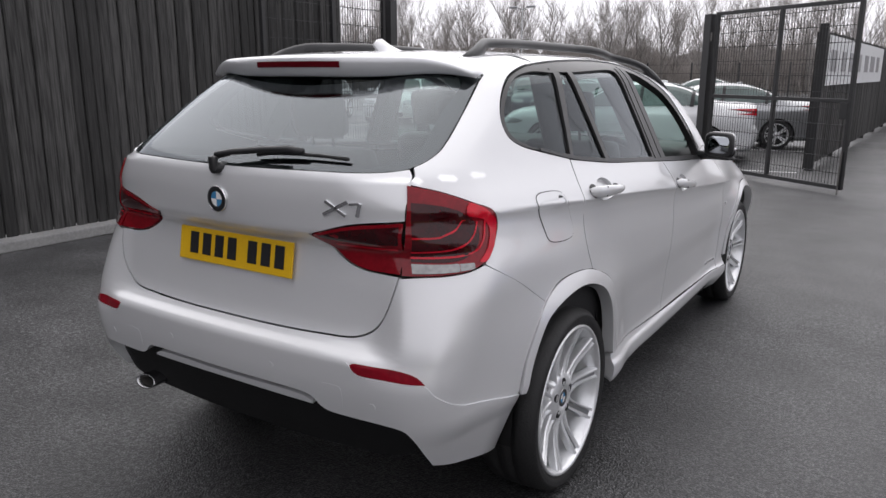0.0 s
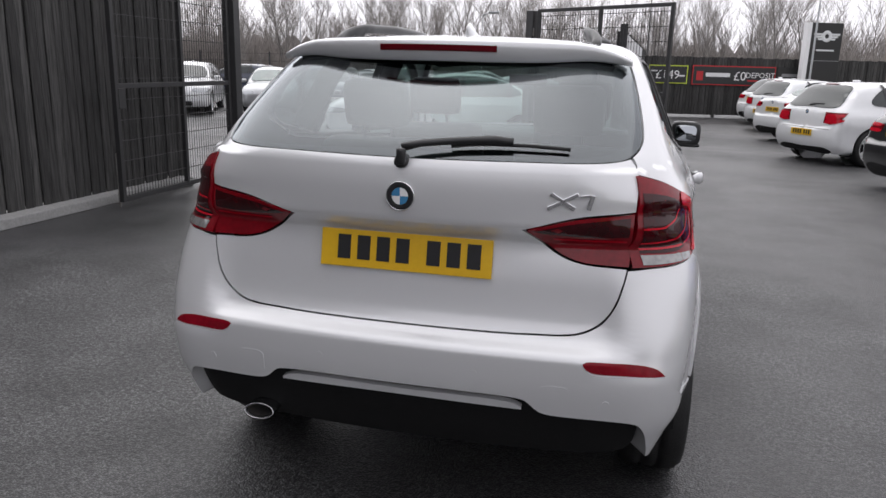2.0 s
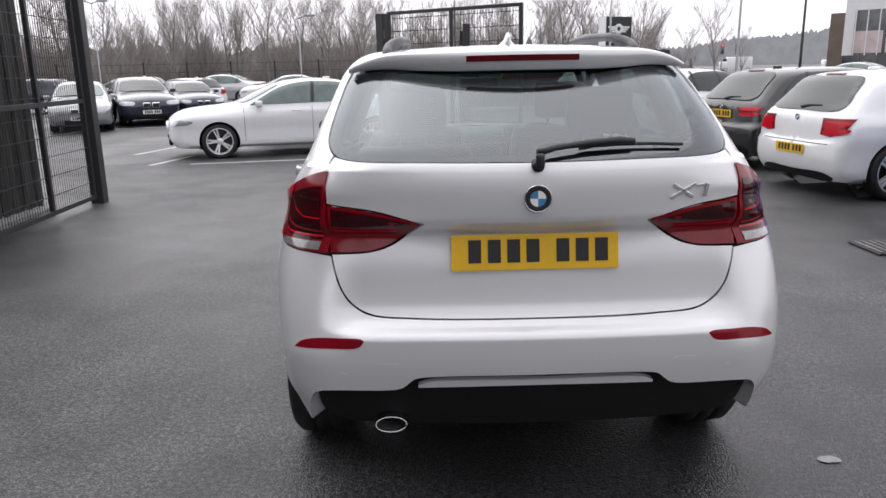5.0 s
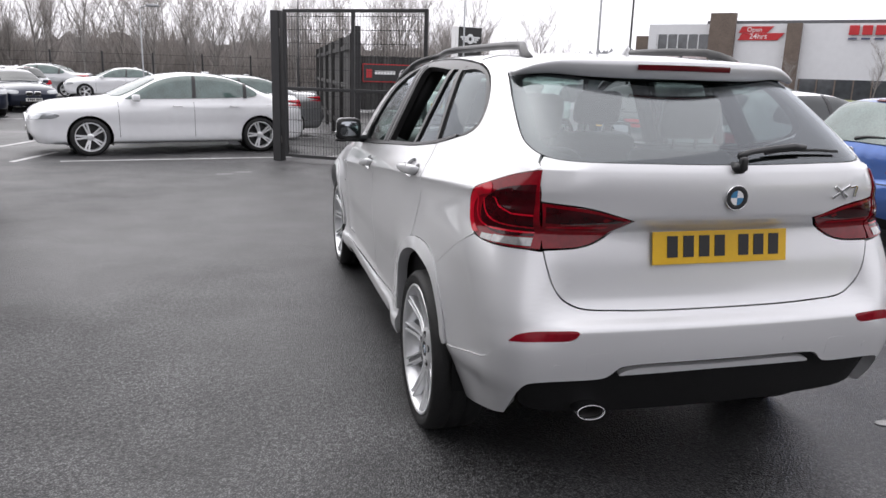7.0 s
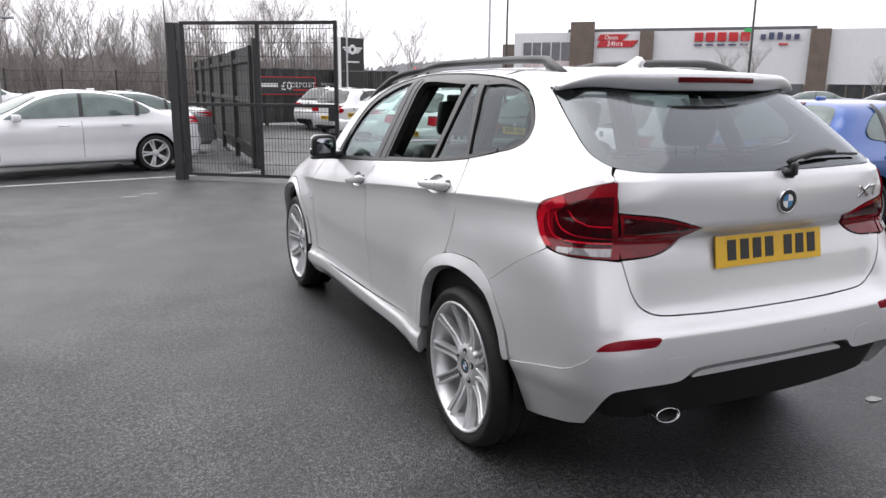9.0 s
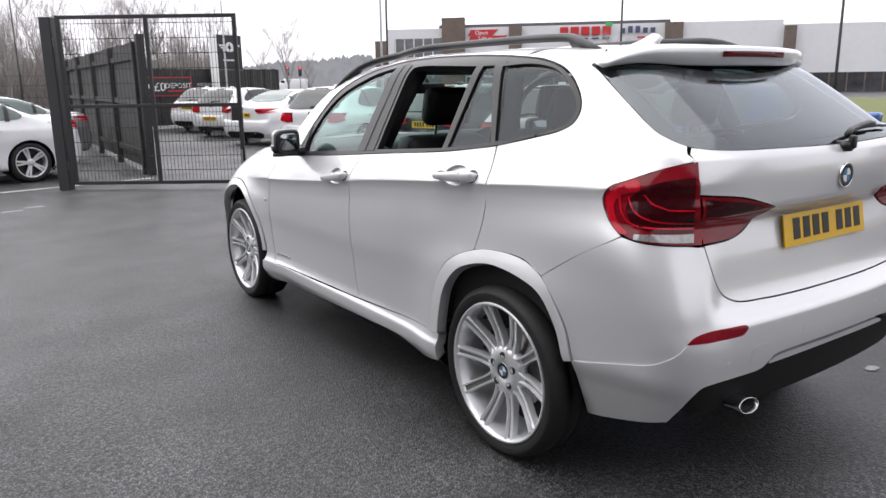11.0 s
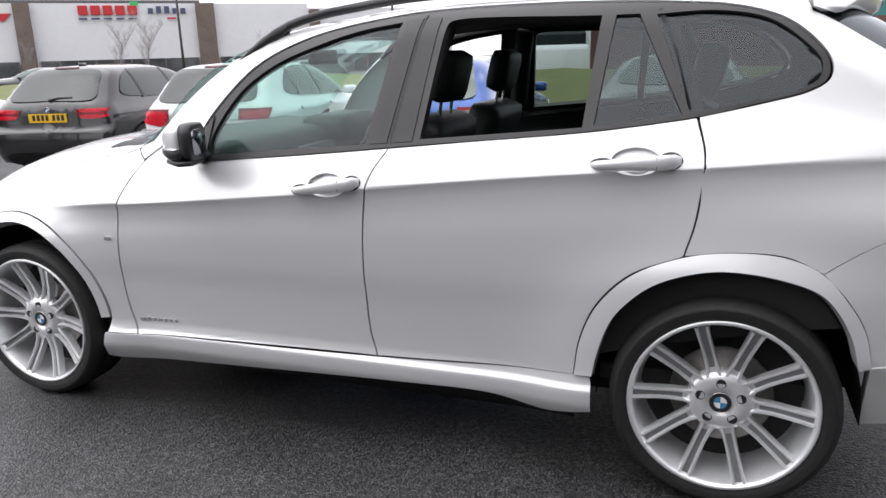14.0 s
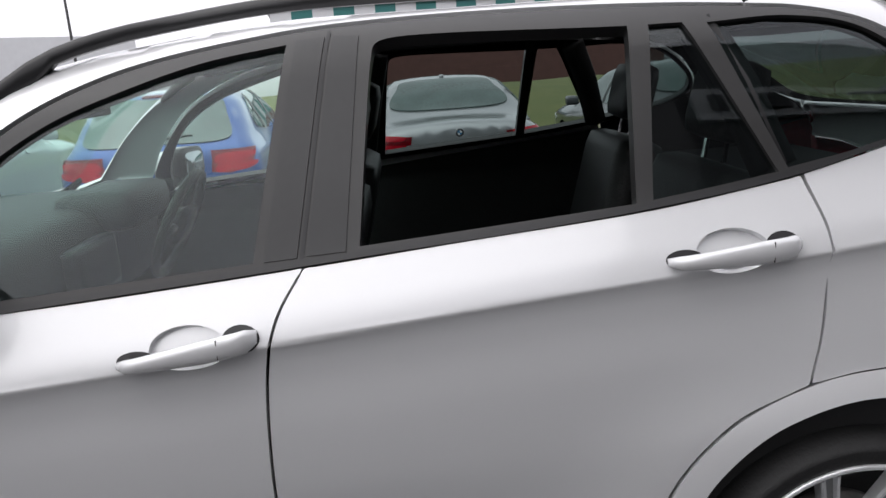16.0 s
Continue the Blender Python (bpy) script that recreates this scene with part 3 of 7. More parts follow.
DLO = [(2.70, 1.036), (2.40, 1.062), (2.114, 1.085), (1.788, 1.114), (1.244, 1.161), (0.954, 1.2), (0.776, 1.240), (0.665, 1.270), (0.618, 1.300), (0.616, 1.350), (0.668, 1.416), (0.754, 1.474), (0.889, 1.512), (1.124, 1.533), (1.40, 1.543), (1.75, 1.541), (1.98, 1.524), (2.291, 1.466), (2.505, 1.365), (2.65, 1.215), (2.72, 1.10), (2.72, 1.05)]
WIN_FRONT = [(2.655, 1.062), (2.655, 1.062), (2.652, 1.128), (2.557, 1.283), (2.423, 1.377), (2.269, 1.437), (2.101, 1.484), (1.935, 1.508), (1.935, 1.508), (2.013, 1.112), (2.013, 1.112), (2.35, 1.086)]
WIN_REAR = [(1.812, 1.130), (1.812, 1.130), (1.768, 1.470), (1.760, 1.497), (1.735, 1.507), (1.255, 1.500), (1.255, 1.500), (1.285, 1.170), (1.285, 1.170), (1.55, 1.150)]
WIN_FIXED = [(1.252, 1.174), (1.252, 1.174), (1.212, 1.500), (1.212, 1.500), (1.142, 1.500), (1.142, 1.500), (0.998, 1.206), (0.998, 1.206), (1.12, 1.190)]
WIN_QUARTER = [(0.978, 1.212), (0.978, 1.212), (1.092, 1.497), (1.092, 1.497), (0.92, 1.501), (0.782, 1.474), (0.690, 1.413), (0.632, 1.345), (0.638, 1.303), (0.695, 1.270), (0.79, 1.243)]
REAR_AXLE, FRONT_AXLE, HUB_Z = 0.840, 3.603, 0.338
ARCH_IN, ARCH_OUT = (0.400, 0.440), (0.446, 0.484)

REAR_OUT = [(1.284, 0.392), (1.266, 0.512), (1.216, 0.632), (1.118, 0.736), (0.975, 0.799), (0.850, 0.820), (0.694, 0.813), (0.598, 0.771), (0.537, 0.706), (0.481, 0.616), (0.453, 0.507)]
REAR_IN = [(1.230, 0.392), (1.214, 0.475), (1.166, 0.602), (1.074, 0.700), (0.980, 0.745), (0.860, 0.768), (0.700, 0.752), (0.592, 0.711), (0.518, 0.609), (0.484, 0.500)]


def arch(axle, size, start, end, steps=18):
    return arc(axle, HUB_Z, *size, start, end, steps)


def crossover():
    car = thing("crossover_car", (0, 0, 0), "pearl white crossover car with black roof rails on wet asphalt", "car")
    S = MAIN
    gap = 0.0006

    def door(name, outline, handle):
        cup = arc(handle[0], handle[1] + 0.002, 0.072, 0.040, 0, 342, 19)
        for mirror in (False, True):
            d = panel(name, S, RIGHT, grow(outline, -gap), PAINT, car, "pearl white door with a body-coloured pull handle", holes=[cup], mirror=mirror, grid=(0.035, 0.008, -0.086), skirt=0.02)
            panel("handle_recess", S, RIGHT, grow(cup, 0.004), PAINT, d, offset=-0.016, mirror=mirror, skirt=0, grid=0.02)
            handle_bar(d, handle, -1 if mirror else 1)

    def handle_bar(parent, at, side):
        y, z, tilt = at
        n = 15
        bm = bmesh.new()
        rings = []
        for k in range(n):
            u = -1 + 2 * k / (n - 1)
            yy, zz = y - 0.128 * u, z + tilt * 0.128 * u
            p = on_side([(yy, zz)])[0]
            lift = 0.026 * (1 - abs(u) ** 4) ** 0.5 + 0.003
            tall = (0.0225 if u > 0.3 else 0.0225 + 0.008 * (u - 0.3)) * (1 - max(0, abs(u) - 0.86) / 0.14 * 0.45)
            ring = []
            for j in range(10):
                a = 2 * math.pi * j / 10
                ring.append(bm.verts.new((side * (p[0] + lift + 0.011 * math.cos(a)), yy, zz + tall * math.sin(a))))
            rings.append(ring)
        for a, b in zip(rings, rings[1:]):
            for j in range(10):
                bm.faces.new((a[j], a[(j + 1) % 10], b[(j + 1) % 10], b[j]))
        bm.faces.new(rings[0])
        bm.faces.new(rings[-1])
        bmesh.ops.recalc_face_normals(bm, faces=bm.faces)
        h = part("door_handle", bm, PAINT, parent, "pearl white pull handle", True)
        p = on_side([(y - 0.062, z + tilt * 0.062)])[0]
        block("handle_joint", (side * (p[0] + 0.028), y - 0.062, z + tilt * 0.062), (0.0195, 0.0012, 0.038), TRIM, h)
        # dark panels under both ends paint the gasket and its shadow gap
        for u, ry, rz in ((-0.74, 0.0365, 0.0165), (0.76, 0.035, 0.0245)):
            yy, zz = y - 0.128 * u, z + tilt * 0.128 * u
            panel("handle_shadow_gap", S, RIGHT, arc(yy, zz, ry, rz, 0, 342, 19), TRIM, h, "thin black seal and painted shadow gap at the handle end", mirror=side < 0, offset=0.0012, skirt=0, grid=0.03)

    front_out = [(2.725, 1.040), (2.725, 1.040), (2.74, 1.085), (2.74, 1.085), (2.86, 1.095), (2.86, 1.095), (2.95, 1.035), (3.012, 0.955), (3.052, 0.855), (3.074, 0.69), (3.078, 0.53), (3.062, 0.42), (3.035, 0.345), (3.035, 0.345), (2.5, 0.357), (1.990, 0.366), (1.990, 0.366), (2.012, 0.44), (2.018, 0.591), (2.013, 0.781), (2.000, 0.922), (1.972, 1.02), (1.921, 1.098), (1.921, 1.098), (2.114, 1.081), (2.40, 1.058)]
    door("front_door", front_out, (2.135, 0.974, 0.135))
    rear_out = [(1.917, 1.098), (1.917, 1.098), (1.967, 1.02), (1.995, 0.922), (2.008, 0.781), (2.013, 0.591), (2.006, 0.44), (1.985, 0.366), (1.985, 0.366), (1.288, 0.392), (1.288, 0.392), (1.270, 0.514), (1.220, 0.635), (1.121, 0.740), (0.972, 0.804), (0.972, 0.804), (0.949, 0.884), (0.937, 0.959), (0.928, 1.061), (0.934, 1.117), (0.958, 1.194), (0.958, 1.194), (1.244, 1.157), (1.6, 1.127)]
    door("rear_door", rear_out, (1.118, 1.073, 0.052))

    # window surrounds and panes
    for mirror in (False, True):
        panel("window_surround", S, RIGHT, DLO, SASH, car, "dark grey window surround", holes=[WIN_FRONT, WIN_REAR, WIN_FIXED, WIN_QUARTER], mirror=mirror, offset=-0.003, grid=0.025, skirt=0.03)
        if mirror:
            panel("front_door_glass", S, RIGHT, grow(WIN_FRONT, 0.003), GLASS_FRONT, car, "clear green front door glass", offset=-0.012, skirt=0, mirror=True)
        else:
            panel("rear_door_glass", S, RIGHT, grow(WIN_REAR, 0.003), GLASS_SIDE, car, "tinted rear door glass", offset=-0.012, skirt=0)
        panel("fixed_door_glass", S, RIGHT, grow(WIN_FIXED, 0.003), GLASS_SIDE, car, "tinted fixed door glass", offset=-0.012, skirt=0, mirror=mirror)
        panel("quarter_glass", S, RIGHT, grow(WIN_QUARTER, 0.003), GLASS_SIDE, car, "tinted rear quarter glass", offset=-0.012, skirt=0, mirror=mirror)
        panel("door_shut_line", S, RIGHT, corner((1.918, 1.112), (1.925, 1.112), (1.853, 1.530), (1.846, 1.530)), INK, car, offset=-0.0015, skirt=0, mirror=mirror)
        panel("pillar_cover", S, RIGHT, corner((1.912, 1.118), (1.838, 1.122), (1.79, 1.515), (1.842, 1.517)), TRIM, car, "black pillar cover", offset=0.0, skirt=0.003, mirror=mirror)
        panel("pillar_cover", S, RIGHT, corner((1.992, 1.112), (1.930, 1.116), (1.858, 1.517), (1.915, 1.513)), TRIM, car, "black pillar cover", offset=0.0, skirt=0.003, mirror=mirror)
        panel("belt_strip", S, RIGHT, [(2.71, 1.034), (2.71, 1.034), (2.114, 1.083), (1.788, 1.112), (1.244, 1.159), (0.954, 1.198), (0.776, 1.238), (0.776, 1.238), (0.776, 1.248), (0.776, 1.248), (0.954, 1.209), (1.244, 1.170), (1.788, 1.123), (2.114, 1.094), (2.71, 1.046), (2.71, 1.046)], TRIM, car, "black rubber belt strip", offset=0.004, skirt=0.006, mirror=mirror)

    # body sides
    edge = [(2.93, 1.105), (2.78, 1.265), (2.62, 1.39), (2.42, 1.485), (2.15, 1.547), (1.8, 1.572), (1.3, 1.576), (1.0, 1.570)]
    frame_out = [(2.735, 1.092), (2.735, 1.092), (2.66, 1.218), (2.512, 1.370), (2.295, 1.472), (1.98, 1.530), (1.75, 1.547), (1.40, 1.549), (1.124, 1.539), (1.0, 1.530), (1.0, 1.530), (1.0, 1.570), *reversed(edge[:-1]), (2.93, 1.105), *corner((3.03, 1.076), (2.957, 1.042), (2.866, 1.100))]
    both("side_frame", S, RIGHT, frame_out, PAINT, car, label="pearl white roof side frame", grid=0.02)
    q3 = np.concatenate([
        on_side([(0.950, 1.197), (0.776, 1.234), (0.662, 1.264), (0.611, 1.298), (0.609, 1.352), (0.663, 1.421), (0.750, 1.480), (0.887, 1.518), (1.0, 1.530), (1.0, 1.570), (0.85, 1.562), (0.72, 1.549)]),
        on_rear([(0.594, 1.487), (0.600, 1.472), (0.624, 1.405), (0.640, 1.345), (0.649, 1.300), (0.650, 1.268), (0.638, 1.243), (0.624, 1.231), (0.637, 1.208)]),
        [(0.648, 0.153, 1.191), (0.719, 0.225, 1.166), (0.776, 0.309, 1.129), (0.800, 0.371, 1.102), (0.803, 0.392, 1.062), (0.802, 0.379, 1.024), (0.800, 0.355, 0.989), (0.797, 0.316, 0.957)],
        on_side([(0.45, 0.872), (0.598, 0.775), (0.694, 0.817), (0.850, 0.822), (0.966, 0.806), (0.944, 0.884), (0.932, 0.959), (0.9225, 1.061), (0.928, 1.117)])])
    q2 = QUARTER.uv(q3)
    sharp = {0, 8, 9, 12, 19, 21, 28, 30, 33}
    both("quarter_panel", S, QUARTER, [tuple(p) for k, p in enumerate(q2) for _ in range(2 if k in sharp else 1)], PAINT, car, label="pearl white rear quarter panel", grid=(0.024, 0.011, -0.10))
    ridge, _ = S.cast(*TOP.rays(np.array([(0.69, 4.08), (0.742, 3.88), (0.763, 3.6), (0.764, 3.35), (0.752, 3.14), (0.735, 3.04)])), 8.0)
    wing_top = [(float(p[1]), float(p[2]) - 0.002) for p in ridge]
    wing_out = [(2.958, 1.035), (2.958, 1.035), (3.018, 0.955), (3.058, 0.855), (3.080, 0.69), (3.084, 0.53), (3.068, 0.42), (3.041, 0.345), (3.041, 0.345), (3.175, 0.345), (3.175, 0.345), *arch(FRONT_AXLE, ARCH_OUT, 170, 20, 16), (4.10, 0.50), (4.10, 0.50), (4.16, 0.70), *wing_top[:1], *wing_top]
    both("front_wing", S, RIGHT, wing_out, PAINT, car, label="pearl white front wing", grid=(0.03, 0.012, -0.086))
    sill_out = [(3.19, 0.341), (3.19, 0.341), (1.987, 0.361), (1.262, 0.392), (1.262, 0.392), (1.238, 0.39), (1.228, 0.268), (1.228, 0.268), (1.38, 0.246), (1.43, 0.252), (1.56, 0.282), (1.934, 0.278), (3.05, 0.222), (3.24, 0.216), (3.24, 0.216)]
    both("side_sill", S, RIGHT, sill_out, PAINT, car, label="pearl white side sill", grid=(0.06, 0.010), skirt=0.05)
    both("sill_lower", S, RIGHT, corner((3.2, 0.30), (1.3, 0.30), (1.3, 0.17), (3.2, 0.17)), PLASTIC, car, label="black lower sill strip", offset=-0.035, skirt=0.05, grid=0.05)
    for axle, inside_edge, outside_edge in ((REAR_AXLE, REAR_IN, REAR_OUT), (FRONT_AXLE, arch(FRONT_AXLE, ARCH_IN, 4, 172), arch(FRONT_AXLE, (ARCH_OUT[0] - 0.005, ARCH_OUT[1] - 0.005), 4, 172))):
        band = [inside_edge[0], *inside_edge, inside_edge[-1], outside_edge[-1], *reversed(outside_edge), outside_edge[0]]
        both("arch_trim", S, RIGHT, band, PAINT, car, label="pearl white wheel arch lip", offset=0.004, skirt=0.045, grid=0.025, lip=(axle, HUB_Z, 0.395, 0.48, 0.011))
        for side in (-1, 1):
            bm = bmesh.new()
            rows = []
            for k in range(25):
                a = radians(-4 + 188 * k / 24)
                rows.append([bm.verts.new((side * x, axle + 0.382 * math.cos(a), HUB_Z + 0.455 * math.sin(a))) for x in (0.83, 0.55)])
            for a, b in zip(rows, rows[1:]):
                bm.faces.new((a[0], b[0], b[1], a[1]))
            bm.faces.new([r[1] for r in rows])
            part("arch_liner", bm, PLASTIC, car, "black wheel arch liner", True)

    # tailgate, glass and lamps
    def sym(half):
        """A closed outline from the right half, given from the middle line up or down and back to it."""
        return [*half, *[(-x, z) for x, z in reversed(half) if abs(x) > 1e-6]]

    half = [(0.0, 0.731), (0.37, 0.735), (0.513, 0.746), (0.565, 0.772), (0.599, 0.815), (0.622, 0.88), (0.632, 0.930), (0.632, 0.930), (0.51, 0.936), (0.441, 0.958), (0.340, 1.031), (0.340, 1.031), (0.495, 1.074), (0.643, 1.090), (0.643, 1.090), (0.643, 1.186), (0.632, 1.208), (0.618, 1.226), (0.618, 1.226), (0.57, 1.2195), (0.30, 1.2155), (0.0, 1.2135)]
    gate = panel("tailgate", S, REAR, sym(half), PAINT, car, "pearl white tailgate", grid=(0.03, 0.012), skirt=0.02)
    glass = [(0.0, 1.218), (0.30, 1.220), (0.56, 1.2235), (0.610, 1.230), (0.634, 1.245), (0.647, 1.270), (0.646, 1.300), (0.637, 1.345), (0.621, 1.405), (0.597, 1.472), (0.591, 1.487), (0.591, 1.487), (0.3, 1.515), (0.0, 1.522)]
    panel("tailgate_glass", S, REAR, sym(glass), GLASS_REAR, car, "tinted tailgate glass", offset=-0.004, grid=0.04, skirt=0.0)
    rim_in = [(0.0, 1.240), (0.575, 1.247), (0.606, 1.270), (0.604, 1.31), (0.588, 1.38), (0.562, 1.475), (0.3, 1.49), (0.0, 1.495)]
    panel("glass_border", S, REAR, sym(glass), TRIM, car, "black printed glass border", holes=[sym(rim_in)], offset=-0.007, grid=0.03, skirt=0)
    for mirror in (False, True):
        inner = [(0.636, 0.937), (0.636, 0.937), (0.51, 0.942), (0.445, 0.964), (0.353, 1.031), (0.353, 1.031), (0.495, 1.068), (0.640, 1.084), (0.640, 1.084)]
        lamp = panel("tailgate_lamp", S, REAR, inner, LENS_MID, gate, "dark red tailgate lamp", mirror=mirror, offset=0.003, grid=0.02)
        panel("lamp_band", S, REAR, [(0.630, 1.022), (0.630, 1.022), (0.50, 1.020), (0.40, 1.026), (0.372, 1.031), (0.372, 1.031), (0.495, 1.058), (0.630, 1.074), (0.630, 1.074)], LENS_SMOKE, lamp, "smoked upper lamp band", mirror=mirror, offset=0.0045, grid=0.02, skirt=0)
        panel("lamp_element", S, REAR, corner((0.625, 1.006), (0.43, 1.006), (0.425, 1.012), (0.625, 1.012)), LENS_RED, lamp, mirror=mirror, offset=0.0045, grid=0.02, skirt=0)
        l3 = np.array([(0.647, 0.153, 1.186), (0.718, 0.225, 1.161), (0.774, 0.307, 1.124), (0.797, 0.363, 1.101), (0.801, 0.384, 1.062), (0.800, 0.371, 1.026), (0.798, 0.347, 0.992), (0.793, 0.308, 0.962), (0.780, 0.264, 0.947), (0.737, 0.196, 0.940), (0.681, 0.151, 0.937), (0.642, 0.129, 0.935)])
        l2 = QUARTER.uv(l3)
        outline = [tuple(p) for k, p in enumerate(l2) for _ in range(2 if k in (0, 11) else 1)]
        lamp = panel("tail_lamp", S, QUARTER, outline, LENS_MID, car, "dark red wrap-round tail lamp", mirror=mirror, offset=0.006, grid=0.02, skirt=0.03)

        def band(name, lo, hi, mat, a, b, lift):
            """A strip of the lamp from the inner edge to part of the way round, lo to hi in height."""
            e0, e1 = l2[0][0], l2[3][0]
            pts = [(e0 + (e1 - e0) * t, lo(t)) for t in np.linspace(a, b, 8)] + [(e0 + (e1 - e0) * t, hi(t)) for t in np.linspace(b, a, 8)]
            pts = [pts[0], *pts, pts[-1]]
            panel(name, S, QUARTER, pts, mat, lamp, mirror=mirror, offset=lift, grid=0.02, skirt=0)

        def ring_band(z, turn_at, top, thick):
            """A glowing band that runs out from the inner edge and curls up the lamp's outer side."""
            e0, e1 = l2[0][0], l2[4][0]
            path = [(0.02, z), (0.3, z), (turn_at - 0.22, z + 0.004), (turn_at - 0.08, z + 0.018), (turn_at, z + 0.045), (turn_at + 0.03, top)]
            wide = (e1 - e0)
            low = [(e0 + wide * t, v) for t, v in path]
            high = [(e0 + wide * (t - (thick / wide if k > 3 else thick / wide * 0.4 if k == 3 else 0)), v + (thick if k < 4 else thick * 0.3)) for k, (t, v) in enumerate(path)]
            pts = [low[0], *low, low[-1], high[-1], *reversed(high), high[0]]
            panel("lamp_element", S, QUARTER, pts, LENS_RED, lamp, mirror=mirror, offset=0.0085, grid=0.015, skirt=0)

        e0, e1 = l2[0][0], l2[4][0]

        def spot(name, mat, pts, lift, label=""):
            panel(name, S, QUARTER, [(e0 + (e1 - e0) * t, v) for t, v in pts], mat, lamp, label, mirror=mirror, offset=lift, grid=0.015, skirt=0)

        spot("lamp_bowl", LENS_SMOKE, [(0.02, 0.972), (0.02, 0.972), (0.45, 0.972), (0.62, 0.985), (0.72, 1.015), (0.74, 1.055), (0.66, 1.088), (0.45, 1.118), (0.2, 1.134), (0.02, 1.140), (0.02, 1.140)], 0.0075, "smoked lamp bowl")
        ring_band(0.980, 0.80, 1.078, 0.006)
        ring_band(1.004, 0.70, 1.078, 0.005)
        ring_band(1.040, 0.56, 1.085, 0.005)
        spot("lamp_corner", LENS_RED, [(0.60, 1.104), (0.80, 1.082), (0.87, 1.055), (0.86, 1.02), (0.80, 0.985), (0.72, 0.965), (0.80, 0.962), (0.90, 0.990), (0.955, 1.03), (0.965, 1.075), (0.91, 1.094), (0.64, 1.128)], 0.0085, "bright red outer lamp edge")
        for a0, a1 in ((0.02, 0.52), (0.53, 0.70)):
            band("reversing_lamp", lambda t: 0.9425 + 0.012 * t * t, lambda t: 0.967 - 0.004 * t, LENS_CLEAR, a0, a1, 0.0085)

    # rear bumper
    def w(points):
        return WRAP.uv(points)

    right = np.concatenate([
        w(on_rear([(0.0, 0.7265), (0.38, 0.7305), (0.518, 0.7415), (0.570, 0.768), (0.604, 0.813), (0.627, 0.88), (0.636, 0.926)])),
        w(on_quarter([(0.681, 0.151, 0.933), (0.737, 0.196, 0.936), (0.780, 0.264, 0.943), (0.796, 0.312, 0.954)])), w(on_side([(0.45, 0.8705), (0.5965, 0.774), (0.534, 0.707), (0.478, 0.616), (0.452, 0.507), (0.452, 0.46), (0.452, 0.292)])),
        w(on_side([(0.25, 0.332)])), w(on_rear([(0.727, 0.362), (0.724, 0.42), (0.715, 0.47), (0.697, 0.500), (0.675, 0.508), (0.44, 0.514), (0.415, 0.524), (0.382, 0.552), (0.355, 0.558), (0.0, 0.562)]))])
    sharp = {6, 10, 12, 17, 19}
    r = [tuple(p) for k, p in enumerate(right) for _ in range(2 if k in sharp else 1)]
    bumper = panel("rear_bumper", S, WRAP, [*r, *[(-u, v) for u, v in reversed(r) if abs(u) > 1e-6]], PAINT, car, "pearl white rear bumper", grid=(0.03, 0.008), skirt=0.055)
    low = np.concatenate([
        w(on_rear([(0.0, 0.688), (0.42, 0.688), (0.505, 0.687), (0.530, 0.681), (0.545, 0.662), (0.558, 0.653), (0.645, 0.649), (0.71, 0.649), (0.757, 0.647)])),
        w(on_side([(0.085, 0.620), (0.122, 0.590), (0.165, 0.568), (0.255, 0.546), (0.375, 0.520), (0.456, 0.504), (0.452, 0.46), (0.452, 0.292), (0.25, 0.332)])),
        w(on_rear([(0.727, 0.362), (0.724, 0.42), (0.715, 0.47), (0.697, 0.500), (0.675, 0.508), (0.44, 0.514), (0.415, 0.524), (0.382, 0.552), (0.355, 0.558), (0.0, 0.562)]))])
    r = [tuple(p) for k, p in enumerate(low) for _ in range(2 if k in {14, 16, 18} else 1)]
    panel("bumper_valance", S, WRAP, [*r, *[(-u, v) for u, v in reversed(r) if abs(u) > 1e-6]], PAINT, bumper, "pearl white lower bumper valance", grid=(0.03, 0.008), offset=0.005, skirt=0.012)
    panel("diffuser", S, REAR, sym([(0.0, 0.60), (0.40, 0.60), (0.69, 0.56), (0.715, 0.47), (0.70, 0.385), (0.60, 0.36), (0.0, 0.34)]), PLASTIC, car, "black plastic rear diffuser", offset=-0.035, grid=0.04, skirt=0.1)
    panel("diffuser_strip", S, REAR, sym([(0.0, 0.536), (0.34, 0.532), (0.372, 0.520), (0.372, 0.520), (0.372, 0.512), (0.372, 0.512), (0.0, 0.516)]), PAINT, car, "pearl white diffuser lip", offset=-0.008, grid=0.03, skirt=0.02)
    block("under_tray", (0, 2.25, 0.26), (1.14, 2.7, 0.10), PLASTIC, car, "black underside tray")
    block("under_tray", (0, 2.2, 0.262), (1.56, 1.76, 0.09), PLASTIC, car, "black underside tray")
    block("under_tray", (0, 0.42, 0.40), (1.0, 0.44, 0.10), PLASTIC, car, "black underside tray")
    for mirror in (False, True):
        w2 = w(on_rear([(0.757, 0.6505), (0.757, 0.6505), (0.735, 0.671), (0.70, 0.681), (0.62, 0.685), (0.545, 0.685), (0.535, 0.680), (0.548, 0.663), (0.562, 0.6565), (0.66, 0.652)]))
        panel("reflector", S, WRAP, [tuple(p) for p in w2], REFLECTOR, car, "red rear reflector", mirror=mirror, offset=0.004, grid=(0.02, 0.006), skirt=0.008)
        sensor = w(on_rear([(0.605 + 0.011 * math.cos(k * 0.785), 0.565 + 0.011 * math.sin(k * 0.785)) for k in range(8)]))
        panel("parking_sensor", S, WRAP, [tuple(p) for p in sensor], PAINT, car, "white parking sensor disc", mirror=mirror, offset=0.0062, grid=0.02, skirt=0.0015)
